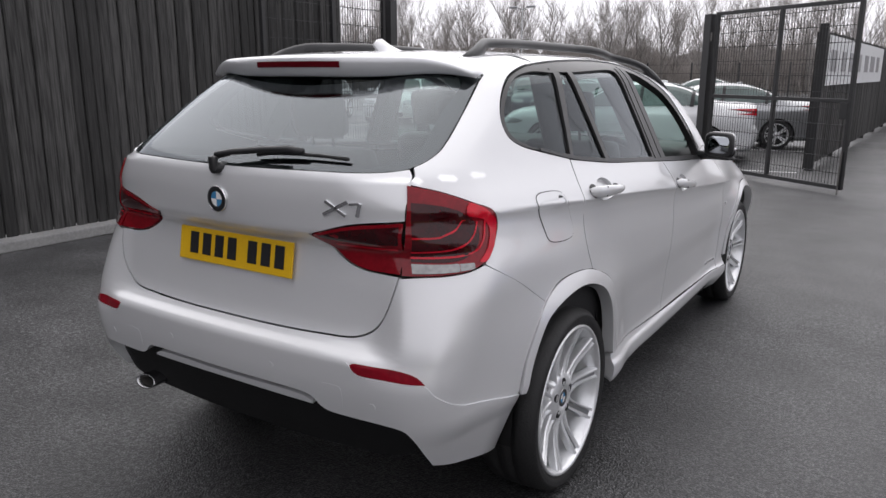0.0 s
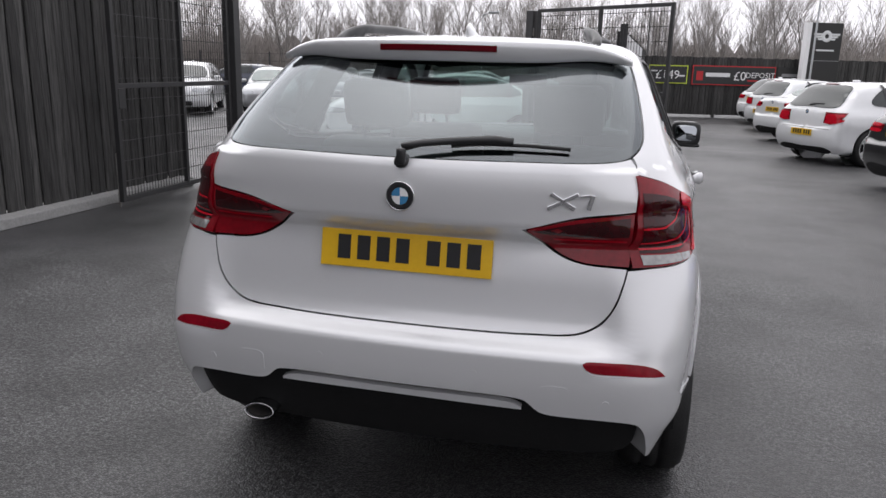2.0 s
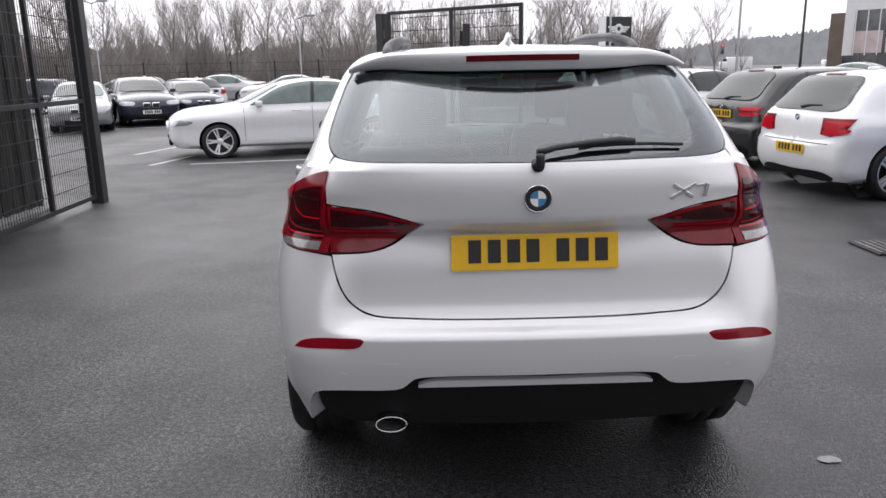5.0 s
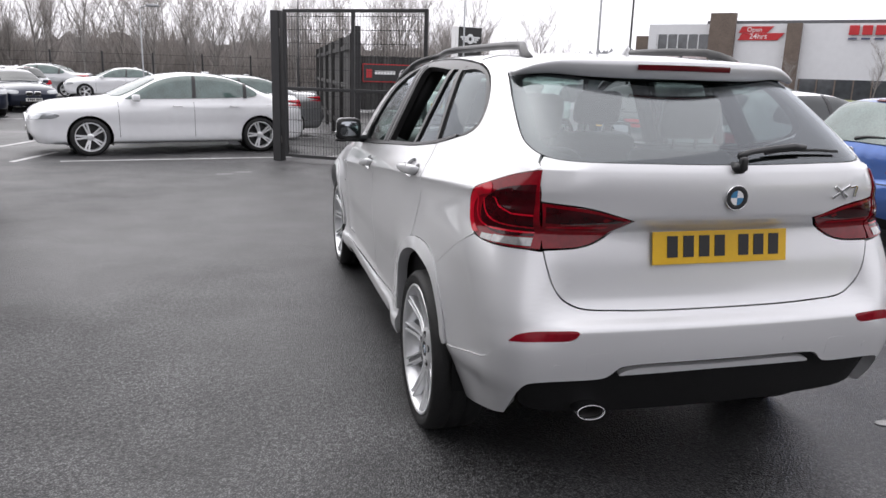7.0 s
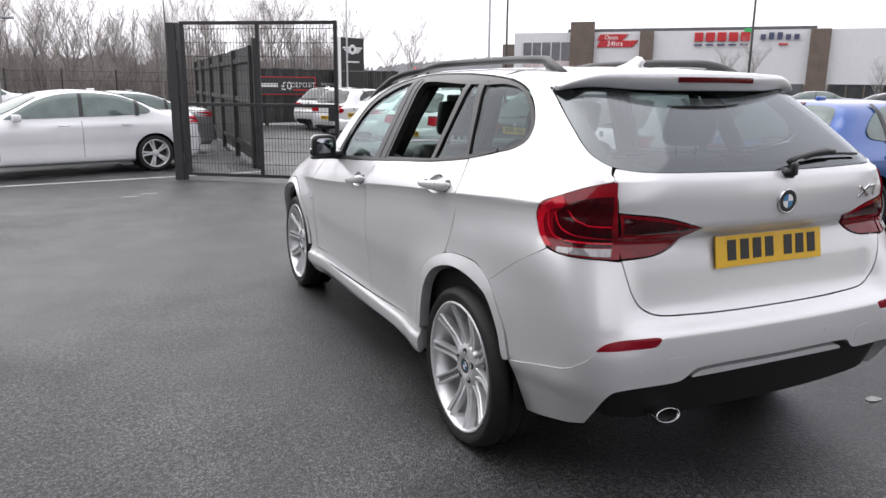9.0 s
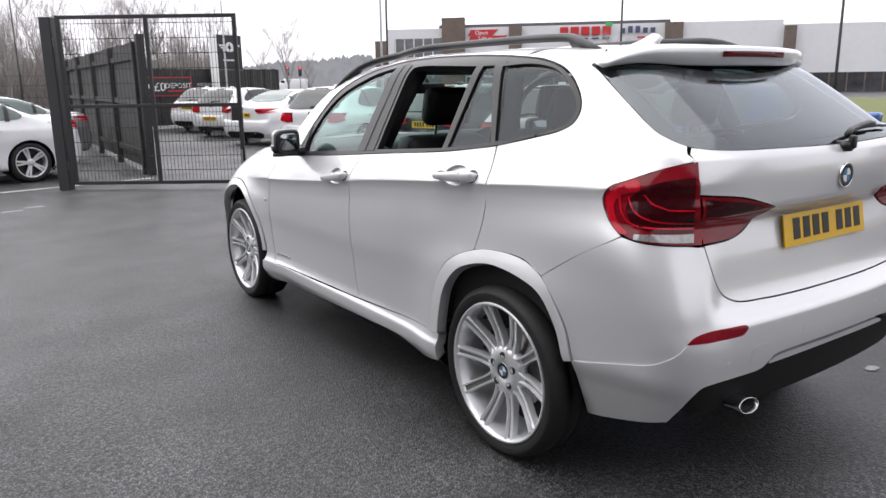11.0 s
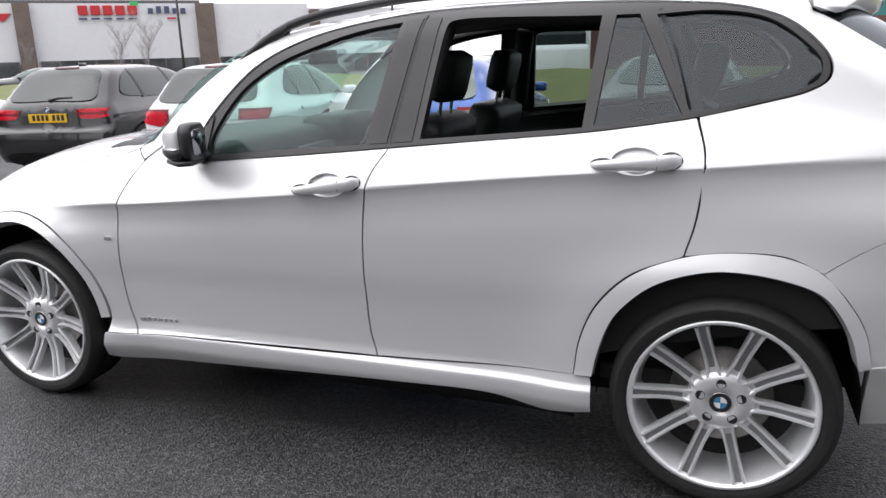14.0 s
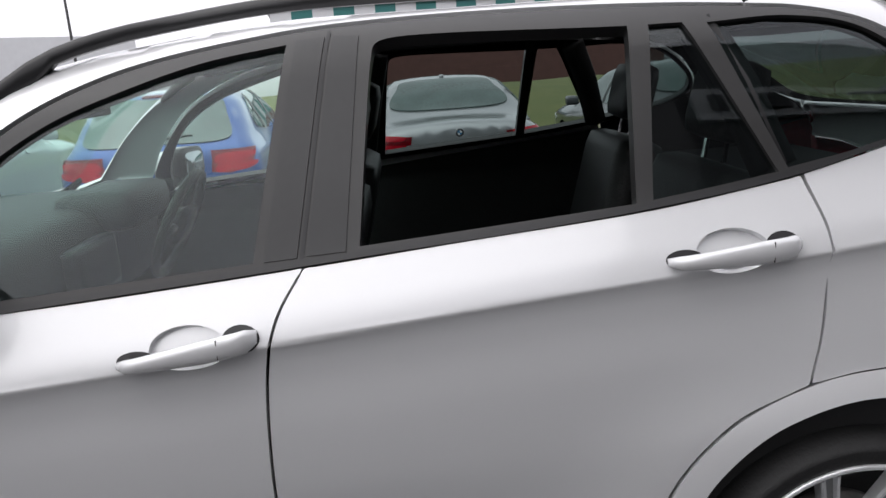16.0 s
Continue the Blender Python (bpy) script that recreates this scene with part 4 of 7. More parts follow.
        sensor = w(on_rear([(0.235 + 0.011 * math.cos(k * 0.785), 0.622 + 0.011 * math.sin(k * 0.785)) for k in range(8)]))
        panel("parking_sensor", S, WRAP, [tuple(p) for p in sensor], PAINT, car, "white parking sensor disc", mirror=mirror, offset=0.0062, grid=0.02, skirt=0.0015)
        flap = w(on_rear([(0.425, 0.545), (0.425, 0.545), (0.425, 0.60), (0.432, 0.606), (0.495, 0.606), (0.50, 0.60), (0.50, 0.545), (0.50, 0.545)]))
        panel("towing_cover", S, WRAP, [tuple(p) for p in flap], PAINT, car, "pearl white towing eye cover", mirror=mirror, offset=0.0058, grid=0.02, skirt=0.0015)
    def oval(y, rx, rz, lean=0.010, x=-0.462, z=0.387):
        return [(x + rx * math.cos(a), y + lean * math.sin(a), z + rz * math.sin(a)) for a in np.linspace(0, 2 * math.pi, 33)[:-1]]

    def sleeve(rows, cap=False):
        bm = bmesh.new()
        rings = [[bm.verts.new(p) for p in row] for row in rows]
        for a, b in zip(rings, rings[1:]):
            for k in range(32):
                bm.faces.new((a[k], a[(k + 1) % 32], b[(k + 1) % 32], b[k]))
        if cap:
            bm.faces.new(rings[-1])
        bmesh.ops.recalc_face_normals(bm, faces=bm.faces)
        return bm

    tip = part("exhaust_tip", sleeve([oval(0.24, 0.046, 0.020), oval(0.06, 0.051, 0.023), oval(0.036, 0.052, 0.0235), oval(0.032, 0.0505, 0.022), oval(0.034, 0.047, 0.019), oval(0.05, 0.046, 0.0182)]), PIPE, car, "oval chrome exhaust tip", True)
    part("exhaust_bore", sleeve([oval(0.05, 0.046, 0.0182), oval(0.20, 0.043, 0.017)], True), STEEL, tip, "sooty grey exhaust bore", True)

    # roof, spoiler, glass ahead
    ys = (0.58, 0.72, 0.85, 1.0, 1.3, 1.8, 2.15, 2.42)
    zs = hermite([(0.5, 1.50), (0.72, 1.549), (0.85, 1.562), (1.0, 1.570), (1.3, 1.576), (1.8, 1.572), (2.15, 1.547), (2.42, 1.485), (2.62, 1.39)])
    xs = [p[0] for p in on_side([(y, float(zs(y))) for y in ys])]
    roof_half = [(0.0, 0.50), (0.55, 0.60), *[(x, y) for x, y in zip(xs[1:], ys[1:])], (0.50, 2.47), (0.0, 2.53)]
    panel("roof", S, TOP, sym(roof_half), PAINT, car, "pearl white roof", grid=0.05, skirt=0.02)
    scr = [(0.0, 2.54), (0.49, 2.48), (0.555, 2.455), (0.60, 2.64), (0.655, 2.82), (0.70, 2.98), (0.60, 3.18), (0.3, 3.33), (0.0, 3.37)]
    panel("windscreen", S, TOP, sym(scr), GLASS_FRONT, car, "clear green windscreen", offset=-0.004, grid=0.06, skirt=0)
    panel("cowl", S, TOP, sym([(0.0, 3.37), (0.3, 3.33), (0.60, 3.18), (0.69, 2.98), (0.705, 3.01), (0.63, 3.21), (0.3, 3.375), (0.0, 3.415)]), PLASTIC, car, "black scuttle panel", offset=-0.02, grid=0.04)
    bon = [(0.0, 3.415), (0.3, 3.375), (0.64, 3.20), (0.725, 3.02), (0.755, 3.12), (0.770, 3.5), (0.750, 3.85), (0.69, 4.08), (0.4, 4.27), (0.0, 4.32)]
    panel("bonnet", S, TOP, sym(bon), PAINT, car, "pearl white bonnet", grid=0.05, offset=0.002)
    panel("front_bumper", S, FRONT, sym([(0.0, 0.22), (0.6, 0.22), (0.74, 0.30), (0.76, 0.6), (0.66, 0.84), (0.0, 0.88)]), PAINT, car, "pearl white front bumper", grid=0.06)

    def spoiler_row(x):
        ax = abs(x)
        y_end = 0.395 + 0.50 * ax * ax
        front = 0.66
        top_y = [front + (y_end - front) * t for t in (0, 0.3, 0.6, 0.92, 1.0)]
        thin = 1 - 0.8 * (ax / 0.6) ** 4
        row = []
        for k, y in enumerate(top_y):
            z = float(S.top(y + 0.18 * ax * ax)) - S.crown * ax * ax - max(0, ax - 0.42) ** 2 * 1.3
            row.append((x, y, z + 0.003 - (0.006 if k == 4 else 0)))
        z_end = row[-1][2]
        row += [(x, y_end + 0.004, z_end - 0.020 * thin), (x, y_end + 0.012, z_end - 0.050 * thin), (x, y_end + 0.028, z_end - 0.060 * thin)]
        return row

    bm = bmesh.new()
    cols = [[bm.verts.new(p) for p in spoiler_row(x)] for x in np.linspace(-0.600, 0.600, 41)]
    for a, b in zip(cols, cols[1:]):
        for k in range(7):
            bm.faces.new((a[k], b[k], b[k + 1], a[k + 1]))
    bm.faces.new(cols[0])
    bm.faces.new(list(reversed(cols[-1])))
    bmesh.ops.recalc_face_normals(bm, faces=bm.faces)
    spoiler = part("roof_spoiler", bm, PAINT, car, "pearl white roof spoiler over the tailgate glass", True)
    bm = bmesh.new()
    cols = []
    for x in np.linspace(-0.54, 0.54, 31):
        e = spoiler_row(x)[-1]
        cols.append([bm.verts.new(p) for p in ((x, e[1] + 0.001, e[2] + 0.001), (x * 0.985, e[1] + 0.10, e[2] - 0.012), (x * 0.98, e[1] + 0.16, e[2] + 0.01))])
    for a, b in zip(cols, cols[1:]):
        for k in range(2):
            bm.faces.new((a[k], a[k + 1], b[k + 1], b[k]))
    part("spoiler_underside", bm, TRIM, spoiler, "black spoiler underside", True)
    bm = bmesh.new()
    cols = []
    for x in np.linspace(-0.19, 0.19, 21):
        r0 = spoiler_row(x)
        cols.append([bm.verts.new(p) for p in ((x, r0[5][1] - 0.004, r0[4][2] - 0.010), (x, r0[5][1] - 0.005, r0[4][2] - 0.020), (x, r0[5][1] - 0.002, r0[4][2] - 0.030))])
    for a, b in zip(cols, cols[1:]):
        for k in range(2):
            bm.faces.new((a[k], a[k + 1], b[k + 1], b[k]))
    part("brake_lamp", bm, LENS_DARK, spoiler, "red high-level brake lamp", True)
    bm = bmesh.new()
    rows = []
    for k in range(9):
        u = k / 8
        y, h, half_w = 0.86 + 0.19 * u, 0.075 * (1 - u) ** 1.6 * min(1, 0.35 + 3 * u) + 0.002, 0.033 * math.sin(math.pi * (0.12 + 0.83 * u)) + 0.004
        base = float(S.top(y)) - 0.004
        rows.append([bm.verts.new(p) for p in ((-half_w, y, base), (-half_w * 0.45, y, base + h * 0.45), (-0.004, y - 0.02 * (1 - u), base + h), (0.004, y - 0.02 * (1 - u), base + h), (half_w * 0.45, y, base + h * 0.45), (half_w, y, base))])
    for a, b in zip(rows, rows[1:]):
        for k in range(5):
            bm.faces.new((a[k], b[k], b[k + 1], a[k + 1]))
    bm.faces.new(rows[0])
    bmesh.ops.recalc_face_normals(bm, faces=bm.faces)
    part("roof_aerial", bm, PAINT, car, "pearl white shark-fin aerial", True)
    for side in (-1, 1):
        bm = bmesh.new()
        rows = []
        n = 40
        for k in range(n + 1):
            u = k / n
            y = 0.735 + 1.87 * u
            lift = 0.050 * min(1, math.sin(math.pi * min(u, 1 - u) / 0.24) if min(u, 1 - u) < 0.12 else 1)
            p = on_side([(y, float(zs(y)) - 0.004)])[0]
            x = p[0] - 0.012
            thick = 0.016
            low = p[2] - 0.014 if min(u, 1 - u) < 0.09 else p[2] + lift - 0.030
            rows.append([bm.verts.new(q) for q in ((side * (x - thick), y, low), (side * (x - thick), y, p[2] + lift - 0.004), (side * (x - 0.006), y, p[2] + lift + 0.004), (side * (x + 0.010), y, p[2] + lift), (side * (x + thick), y, p[2] + lift - 0.010), (side * (x + thick), y, low))])
        for a, b in zip(rows, rows[1:]):
            for k in range(6):
                bm.faces.new((a[k], a[(k + 1) % 6], b[(k + 1) % 6], b[k]))
        bm.faces.new(rows[0])
        bm.faces.new(rows[-1])
        bmesh.ops.recalc_face_normals(bm, faces=bm.faces)
        part("roof_rail", bm, TRIM, car, "satin black roof rail", True)

    # plate, badges, wiper
    p = on_rear([(0, 0.985), (0, 0.875)])
    lean = math.degrees(math.atan2(p[0][1] - p[1][1], p[0][2] - p[1][2]))
    number_plate(gate, pose(0, float(p.mean(0)[1]) - 0.007, 0.934, 90 - lean, 0, 0), PLATE_Y)
    c = on_rear([(0, 1.11)])[0]
    roundel(gate, pose(0, c[1] - 0.004, 1.11, 90, 0, 0), 0.0415)
    for x, z, long, tall, tilt in ((0.448, 1.118, 0.092, 0.011, 27), (0.448, 1.118, 0.078, 0.011, -31), (0.522, 1.117, 0.042, 0.012, 76), (0.507, 1.134, 0.030, 0.008, 8)):
        s = on_rear([(x, z)])[0]
        n = S.normal(s)
        m = Matrix.Translation(Vector(s + n * 0.003)) @ Matrix.Rotation(math.atan2(n[0], -n[1]), 4, "Z") @ Matrix.Rotation(radians(90), 4, "X") @ Matrix.Rotation(radians(tilt), 4, "Z")
        part("badge_bar", box(bmesh.new(), (0, 0, 0), (long, tall, 0.005), m, 0.0018), CHROME, gate, "chrome model badge stroke")
    pivot = on_rear([(0.004, 1.208)])[0]
    bm = bmesh.new()
    tube(bm, [(0.0, pivot[1] + 0.02, 1.205), (0.0, pivot[1] - 0.03, 1.207)], [0.02, 0.017], 12)
    box(bm, (0.004, pivot[1] - 0.030, 1.222), (0.026, 0.022, 0.046), None, 0.008)
    wiper = part("rear_wiper", bm, TRIM, car, "black rear wiper", True)
    arm = []
    for x, z, lift in ((0.0, 1.222, 0.034), (0.05, 1.234, 0.030), (0.15, 1.246, 0.026), (0.25, 1.253, 0.024), (0.30, 1.252, 0.020)):
        s = on_rear([(x, z)])[0]
        arm.append((s + S.normal(s) * lift))
    bm = bmesh.new()
    tube(bm, arm, [0.012, 0.010, 0.010, 0.012, 0.010], 8)
    part("wiper_arm", bm, TRIM, wiper, "", True)
    blade = []
    for x, z, lift in ((0.13, 1.243, 0.008), (0.18, 1.248, 0.010), (0.25, 1.251, 0.010), (0.36, 1.250, 0.010), (0.455, 1.246, 0.008)):
        s = on_rear([(x, z)])[0]
        blade.append((s + S.normal(s) * lift))
    bm = bmesh.new()
    tube(bm, blade, 0.0055, 6)
    part("wiper_blade", bm, RUBBER, wiper, "", True)

    # fuel flap on the right side, badges on the wings
    flap = [(0.612, 1.086), (0.618, 1.104), (0.640, 1.113), (0.770, 1.106), (0.792, 1.094), (0.806, 1.06), (0.842, 0.978), (0.840, 0.956), (0.815, 0.945), (0.695, 0.952), (0.664, 0.966), (0.648, 1.00)]
    panel("fuel_flap", S, RIGHT, flap, PAINT, car, "pearl white fuel flap", offset=0.0022, grid=0.03, skirt=0.0022)
    panel("fuel_flap_joint", S, RIGHT, grow(flap, 0.003), INK, car, offset=0.0008, grid=0.03, skirt=0)
    for side in (-1, 1):
        s = on_side([(3.12, 0.735)])[0]
        part("wing_badge", box(bmesh.new(), (0, 0, 0), (0.004, 0.034, 0.014), pose(side * (s[0] + 0.002), 3.12, 0.735), 0.001), CHROME, car, "small chrome wing badge")
        for k, wd in enumerate((0.03, 0.018, 0.022, 0.018, 0.02, 0.012, 0.02)):
            yy = 3.02 - 0.026 * k
            s = on_side([(yy, 0.405)])[0]
            part("sill_badge_bar", box(bmesh.new(), (0, 0, 0), (0.004, wd * 0.8, 0.013), pose(side * (s[0] + 0.002), yy, 0.405), 0.001), CHROME, car, "chrome door badge stroke")

    # wheels
    for side in (-1, 1):
        for y in (REAR_AXLE, FRONT_AXLE):
            wheel("wheel", car, (side * 0.774, y, HUB_Z - 0.001), side)

    # door mirrors
    for side in (-1, 1):
        def hull(rows, mat, name, parent, label):
            bm = bmesh.new()
            rings = []
            for y, cx, cz, rx, rz in rows:
                rings.append([bm.verts.new((side * (cx + rx * math.copysign(abs(math.cos(a)) ** 0.48, math.cos(a))), y, cz + rz * math.copysign(abs(math.sin(a)) ** 0.48, math.sin(a)))) for a in np.linspace(0, 2 * math.pi, 25)[:-1]])
            for a, b in zip(rings, rings[1:]):
                for k in range(24):
                    bm.faces.new((a[k], a[(k + 1) % 24], b[(k + 1) % 24], b[k]))
            bm.faces.new(rings[0])
            bm.faces.new(rings[-1])
            for v in bm.verts:
                v.co.y -= 0.32 * (abs(v.co.x) - 0.94)
            bmesh.ops.recalc_face_normals(bm, faces=bm.faces)
            return part(name, bm, mat, parent, label, True)

        cap = hull(((2.645, 0.928, 1.128, 0.076, 0.060), (2.67, 0.928, 1.128, 0.078, 0.062), (2.705, 0.926, 1.125, 0.070, 0.056), (2.73, 0.926, 1.12, 0.05, 0.040), (2.738, 0.92, 1.115, 0.025, 0.02)), PAINT, "mirror_cap", car, "pearl white door mirror cap")
        hull(((2.602, 0.928, 1.125, 0.070, 0.056), (2.610, 0.928, 1.125, 0.080, 0.065), (2.647, 0.928, 1.125, 0.080, 0.065)), TRIM, "mirror_housing", cap, "black mirror housing")
        hull(((2.640, 0.929, 1.086, 0.079, 0.024), (2.668, 0.929, 1.086, 0.0815, 0.025), (2.708, 0.927, 1.088, 0.073, 0.021), (2.736, 0.926, 1.092, 0.050, 0.014)), TRIM, "mirror_lower", cap, "black lower mirror casing")
        hull(((2.655, 0.932, 1.103, 0.0805, 0.0055), (2.672, 0.932, 1.103, 0.0825, 0.006), (2.710, 0.929, 1.104, 0.0745, 0.005)), CHROME, "mirror_indicator", cap, "clear indicator strip")
        hull(((2.598, 0.928, 1.125, 0.058, 0.044), (2.603, 0.928, 1.125, 0.060, 0.046)), MIRROR, "mirror_glass", cap, "mirror glass")
        hull(((2.61, 0.938, 1.056, 0.070, 0.010), (2.66, 0.938, 1.054, 0.076, 0.012), (2.72, 0.925, 1.058, 0.055, 0.009)), TRIM, "mirror_base", cap, "black mirror foot")
        bm = bmesh.new()
        tube(bm, [(side * 0.80, 2.68, 1.055), (side * 0.86, 2.67, 1.062), (side * 0.92, 2.66, 1.066)], [0.028, 0.024, 0.026], 10)
        part("mirror_arm", bm, TRIM, cap, "black mirror arm", True)
        panel("mirror_triangle", S, RIGHT, corner((2.72, 1.045), (2.665, 1.055), (2.655, 1.20)), TRIM, car, "black mirror mounting triangle", mirror=side < 0, offset=0.003, skirt=0.004)
    return car


def seat(parent, x, y, rear=False):
    """A car seat with its head restraint."""
    width = 0.50
    bm = box(bmesh.new(), (x, y + 0.24, 0.52), (width, 0.52, 0.20), None, 0.06)
    s = part("seat_cushion", bm, CLOTH, parent, "black leather seat cushion", True)
    back_m = Matrix.Translation((x, y, 0.62)) @ Matrix.Rotation(radians(14), 4, "X")
    bm = box(bmesh.new(), (0, 0, 0.27), (width, 0.16, 0.60), back_m, 0.06)
    part("seat_back", bm, CLOTH, s, "black leather seat back", True)
    head_m = back_m @ Matrix.Translation((0, 0.01, 0.675))
    bm = box(bmesh.new(), (0, 0, 0.04), (0.27, 0.10, 0.19), head_m, 0.045)
    part("head_restraint", bm, CLOTH, s, "black head restraint", True)
    for dx in (-0.06, 0.06):
        bm = bmesh.new()
        tube(bm, [(x + dx, y - 0.135, 1.16), (x + dx, y - 0.155, 1.27)], 0.007, 6)
        part("restraint_post", bm, CHROME, s)
    return s


def cabin(car):
    S = MAIN
    both("door_lining", S, RIGHT, corner((3.0, 1.03), (1.9, 1.09), (0.95, 1.19), (0.55, 1.25), (0.5, 0.6), (1.3, 0.42), (3.0, 0.42)), LINING, car, label="black door lining", offset=-0.055, grid=0.08, skirt=0.0)
    inner = np.concatenate([on_side([(0.945, 1.19), (0.66, 1.262), (0.608, 1.30), (0.606, 1.352), (0.66, 1.42), (0.75, 1.48), (0.95, 1.522), (0.95, 1.55), (0.72, 1.54)]), on_rear([(0.592, 1.475), (0.617, 1.405), (0.632, 1.345), (0.640, 1.30), (0.638, 1.268), (0.628, 1.243), (0.640, 1.17)]), on_side([(0.33, 1.10), (0.45, 0.95), (0.95, 0.95)])])
    both("rear_pillar_lining", S, QUARTER, corner(*[tuple(p) for p in QUARTER.uv(inner)]), LINING, car, label="dark rear pillar lining", offset=-0.018, grid=0.05, skirt=0.0)
    panel("roof_lining", S, TOP, [(0.50, 0.75), (0.50, 0.75), (0.56, 1.6), (0.50, 2.40), (0.50, 2.40), (-0.50, 2.40), (-0.50, 2.40), (-0.56, 1.6), (-0.50, 0.75), (-0.50, 0.75)], LINING, car, "dark roof lining", offset=-0.05, grid=0.1, skirt=0)
    block("cabin_floor", (0, 1.9, 0.36), (1.5, 2.6, 0.05), LINING, car, "black cabin carpet")
    block("boot_floor", (0, 0.62, 0.62), (1.25, 0.80, 0.05), LINING, car, "black boot carpet")
    block("load_cover", (0, 0.62, 1.06), (1.28, 0.72, 0.015), LINING, car, "black roller load cover", bevel=0.004)
    for x in (-0.38, 0.38):
        seat(car, x, 2.02)
        seat(car, x, 1.10)
    bm = box(bmesh.new(), (0, 3.0, 0.925), (1.42, 0.62, 0.32), None, 0.09)
    dash = part("dashboard", bm, SHELF, car, "dark moulded dashboard", True)
    bm = box(bmesh.new(), (0.36, 2.72, 1.06), (0.40, 0.26, 0.13), None, 0.05)
    part("instrument_hood", bm, SHELF, dash, "", True)
    bm = box(bmesh.new(), (0.0, 2.68, 0.93), (0.30, 0.06, 0.16), None, 0.02)
    part("centre_display", bm, TRIM, dash, "dark centre stack", True)
    bm = box(bmesh.new(), (0.0, 2.25, 0.56), (0.22, 0.90, 0.22), None, 0.04)
    part("centre_console", bm, SHELF, dash, "dark centre console", True)
    m = Matrix.Translation((0.37, 2.52, 0.98)) @ Matrix.Rotation(radians(-64), 4, "X")
    bm = bmesh.new()
    ringp = [(0.185 * math.cos(a), 0.185 * math.sin(a), 0) for a in np.linspace(0, 2 * math.pi, 33)]
    tube(bm, ringp, 0.016, 8, caps=False)
    box(bm, (0, 0, -0.01), (0.16, 0.13, 0.05), None, 0.03)
    for a in (0, 180, 270):
        c, s = math.cos(radians(a)), math.sin(radians(a))
        tube(bm, [(0.05 * c, 0.05 * s, -0.005), (0.18 * c, 0.18 * s, 0)], 0.014, 6)
    bm.transform(m)
    sw = part("steering_wheel", bm, CLOTH, car, "black leather steering wheel", True)
    roundel(sw, m @ Matrix.Translation((0, 0, 0.02)) @ Matrix.Rotation(math.pi, 4, "X") @ Matrix.Rotation(math.pi, 4, "X"), 0.025)
    bm = box(bmesh.new(), (0, 2.60, 1.40), (0.23, 0.03, 0.065), None, 0.012)
    tube(bm, [(0, 2.60, 1.42), (0, 2.66, 1.50)], 0.01, 6)
    part("inside_mirror", bm, TRIM, car, "black inside mirror", True)
    for side in (-1, 1):
        bm = bmesh.new()
        pts = on_side([(1.88, 1.14), (1.84, 1.34), (1.80, 1.50)])
        tube(bm, [(side * (p[0] - 0.07), p[1], p[2]) for p in pts], 0.045, 6)
        part("pillar_lining", bm, LINING, car, "dark pillar lining", True)
        pts = on_side([(0.98, 1.20), (1.03, 1.36), (1.09, 1.49)])
        bm = bmesh.new()
        tube(bm, [(side * (p[0] - 0.06), p[1], p[2]) for p in pts], 0.045, 6)
        part("pillar_lining", bm, LINING, car, "dark pillar lining", True)


CAR = crossover()
cabin(CAR)

# ---- parked cars ----
DARK_GLASS = material("dark_car_glass", (0.020, 0.026, 0.026), 0.04, 0, 0.0, spec=0.6, vary=0.3, size=3)
GREEN_GLASS = material("pale_green_car_glass", (0.075, 0.115, 0.105), 0.05, 0, 0.0, spec=1.0, vary=0.45, size=4)
LAMP_FRONT = material("headlamp_glass", (0.45, 0.47, 0.48), 0.08, 0.5, 1.0, vary=0.3, size=40)

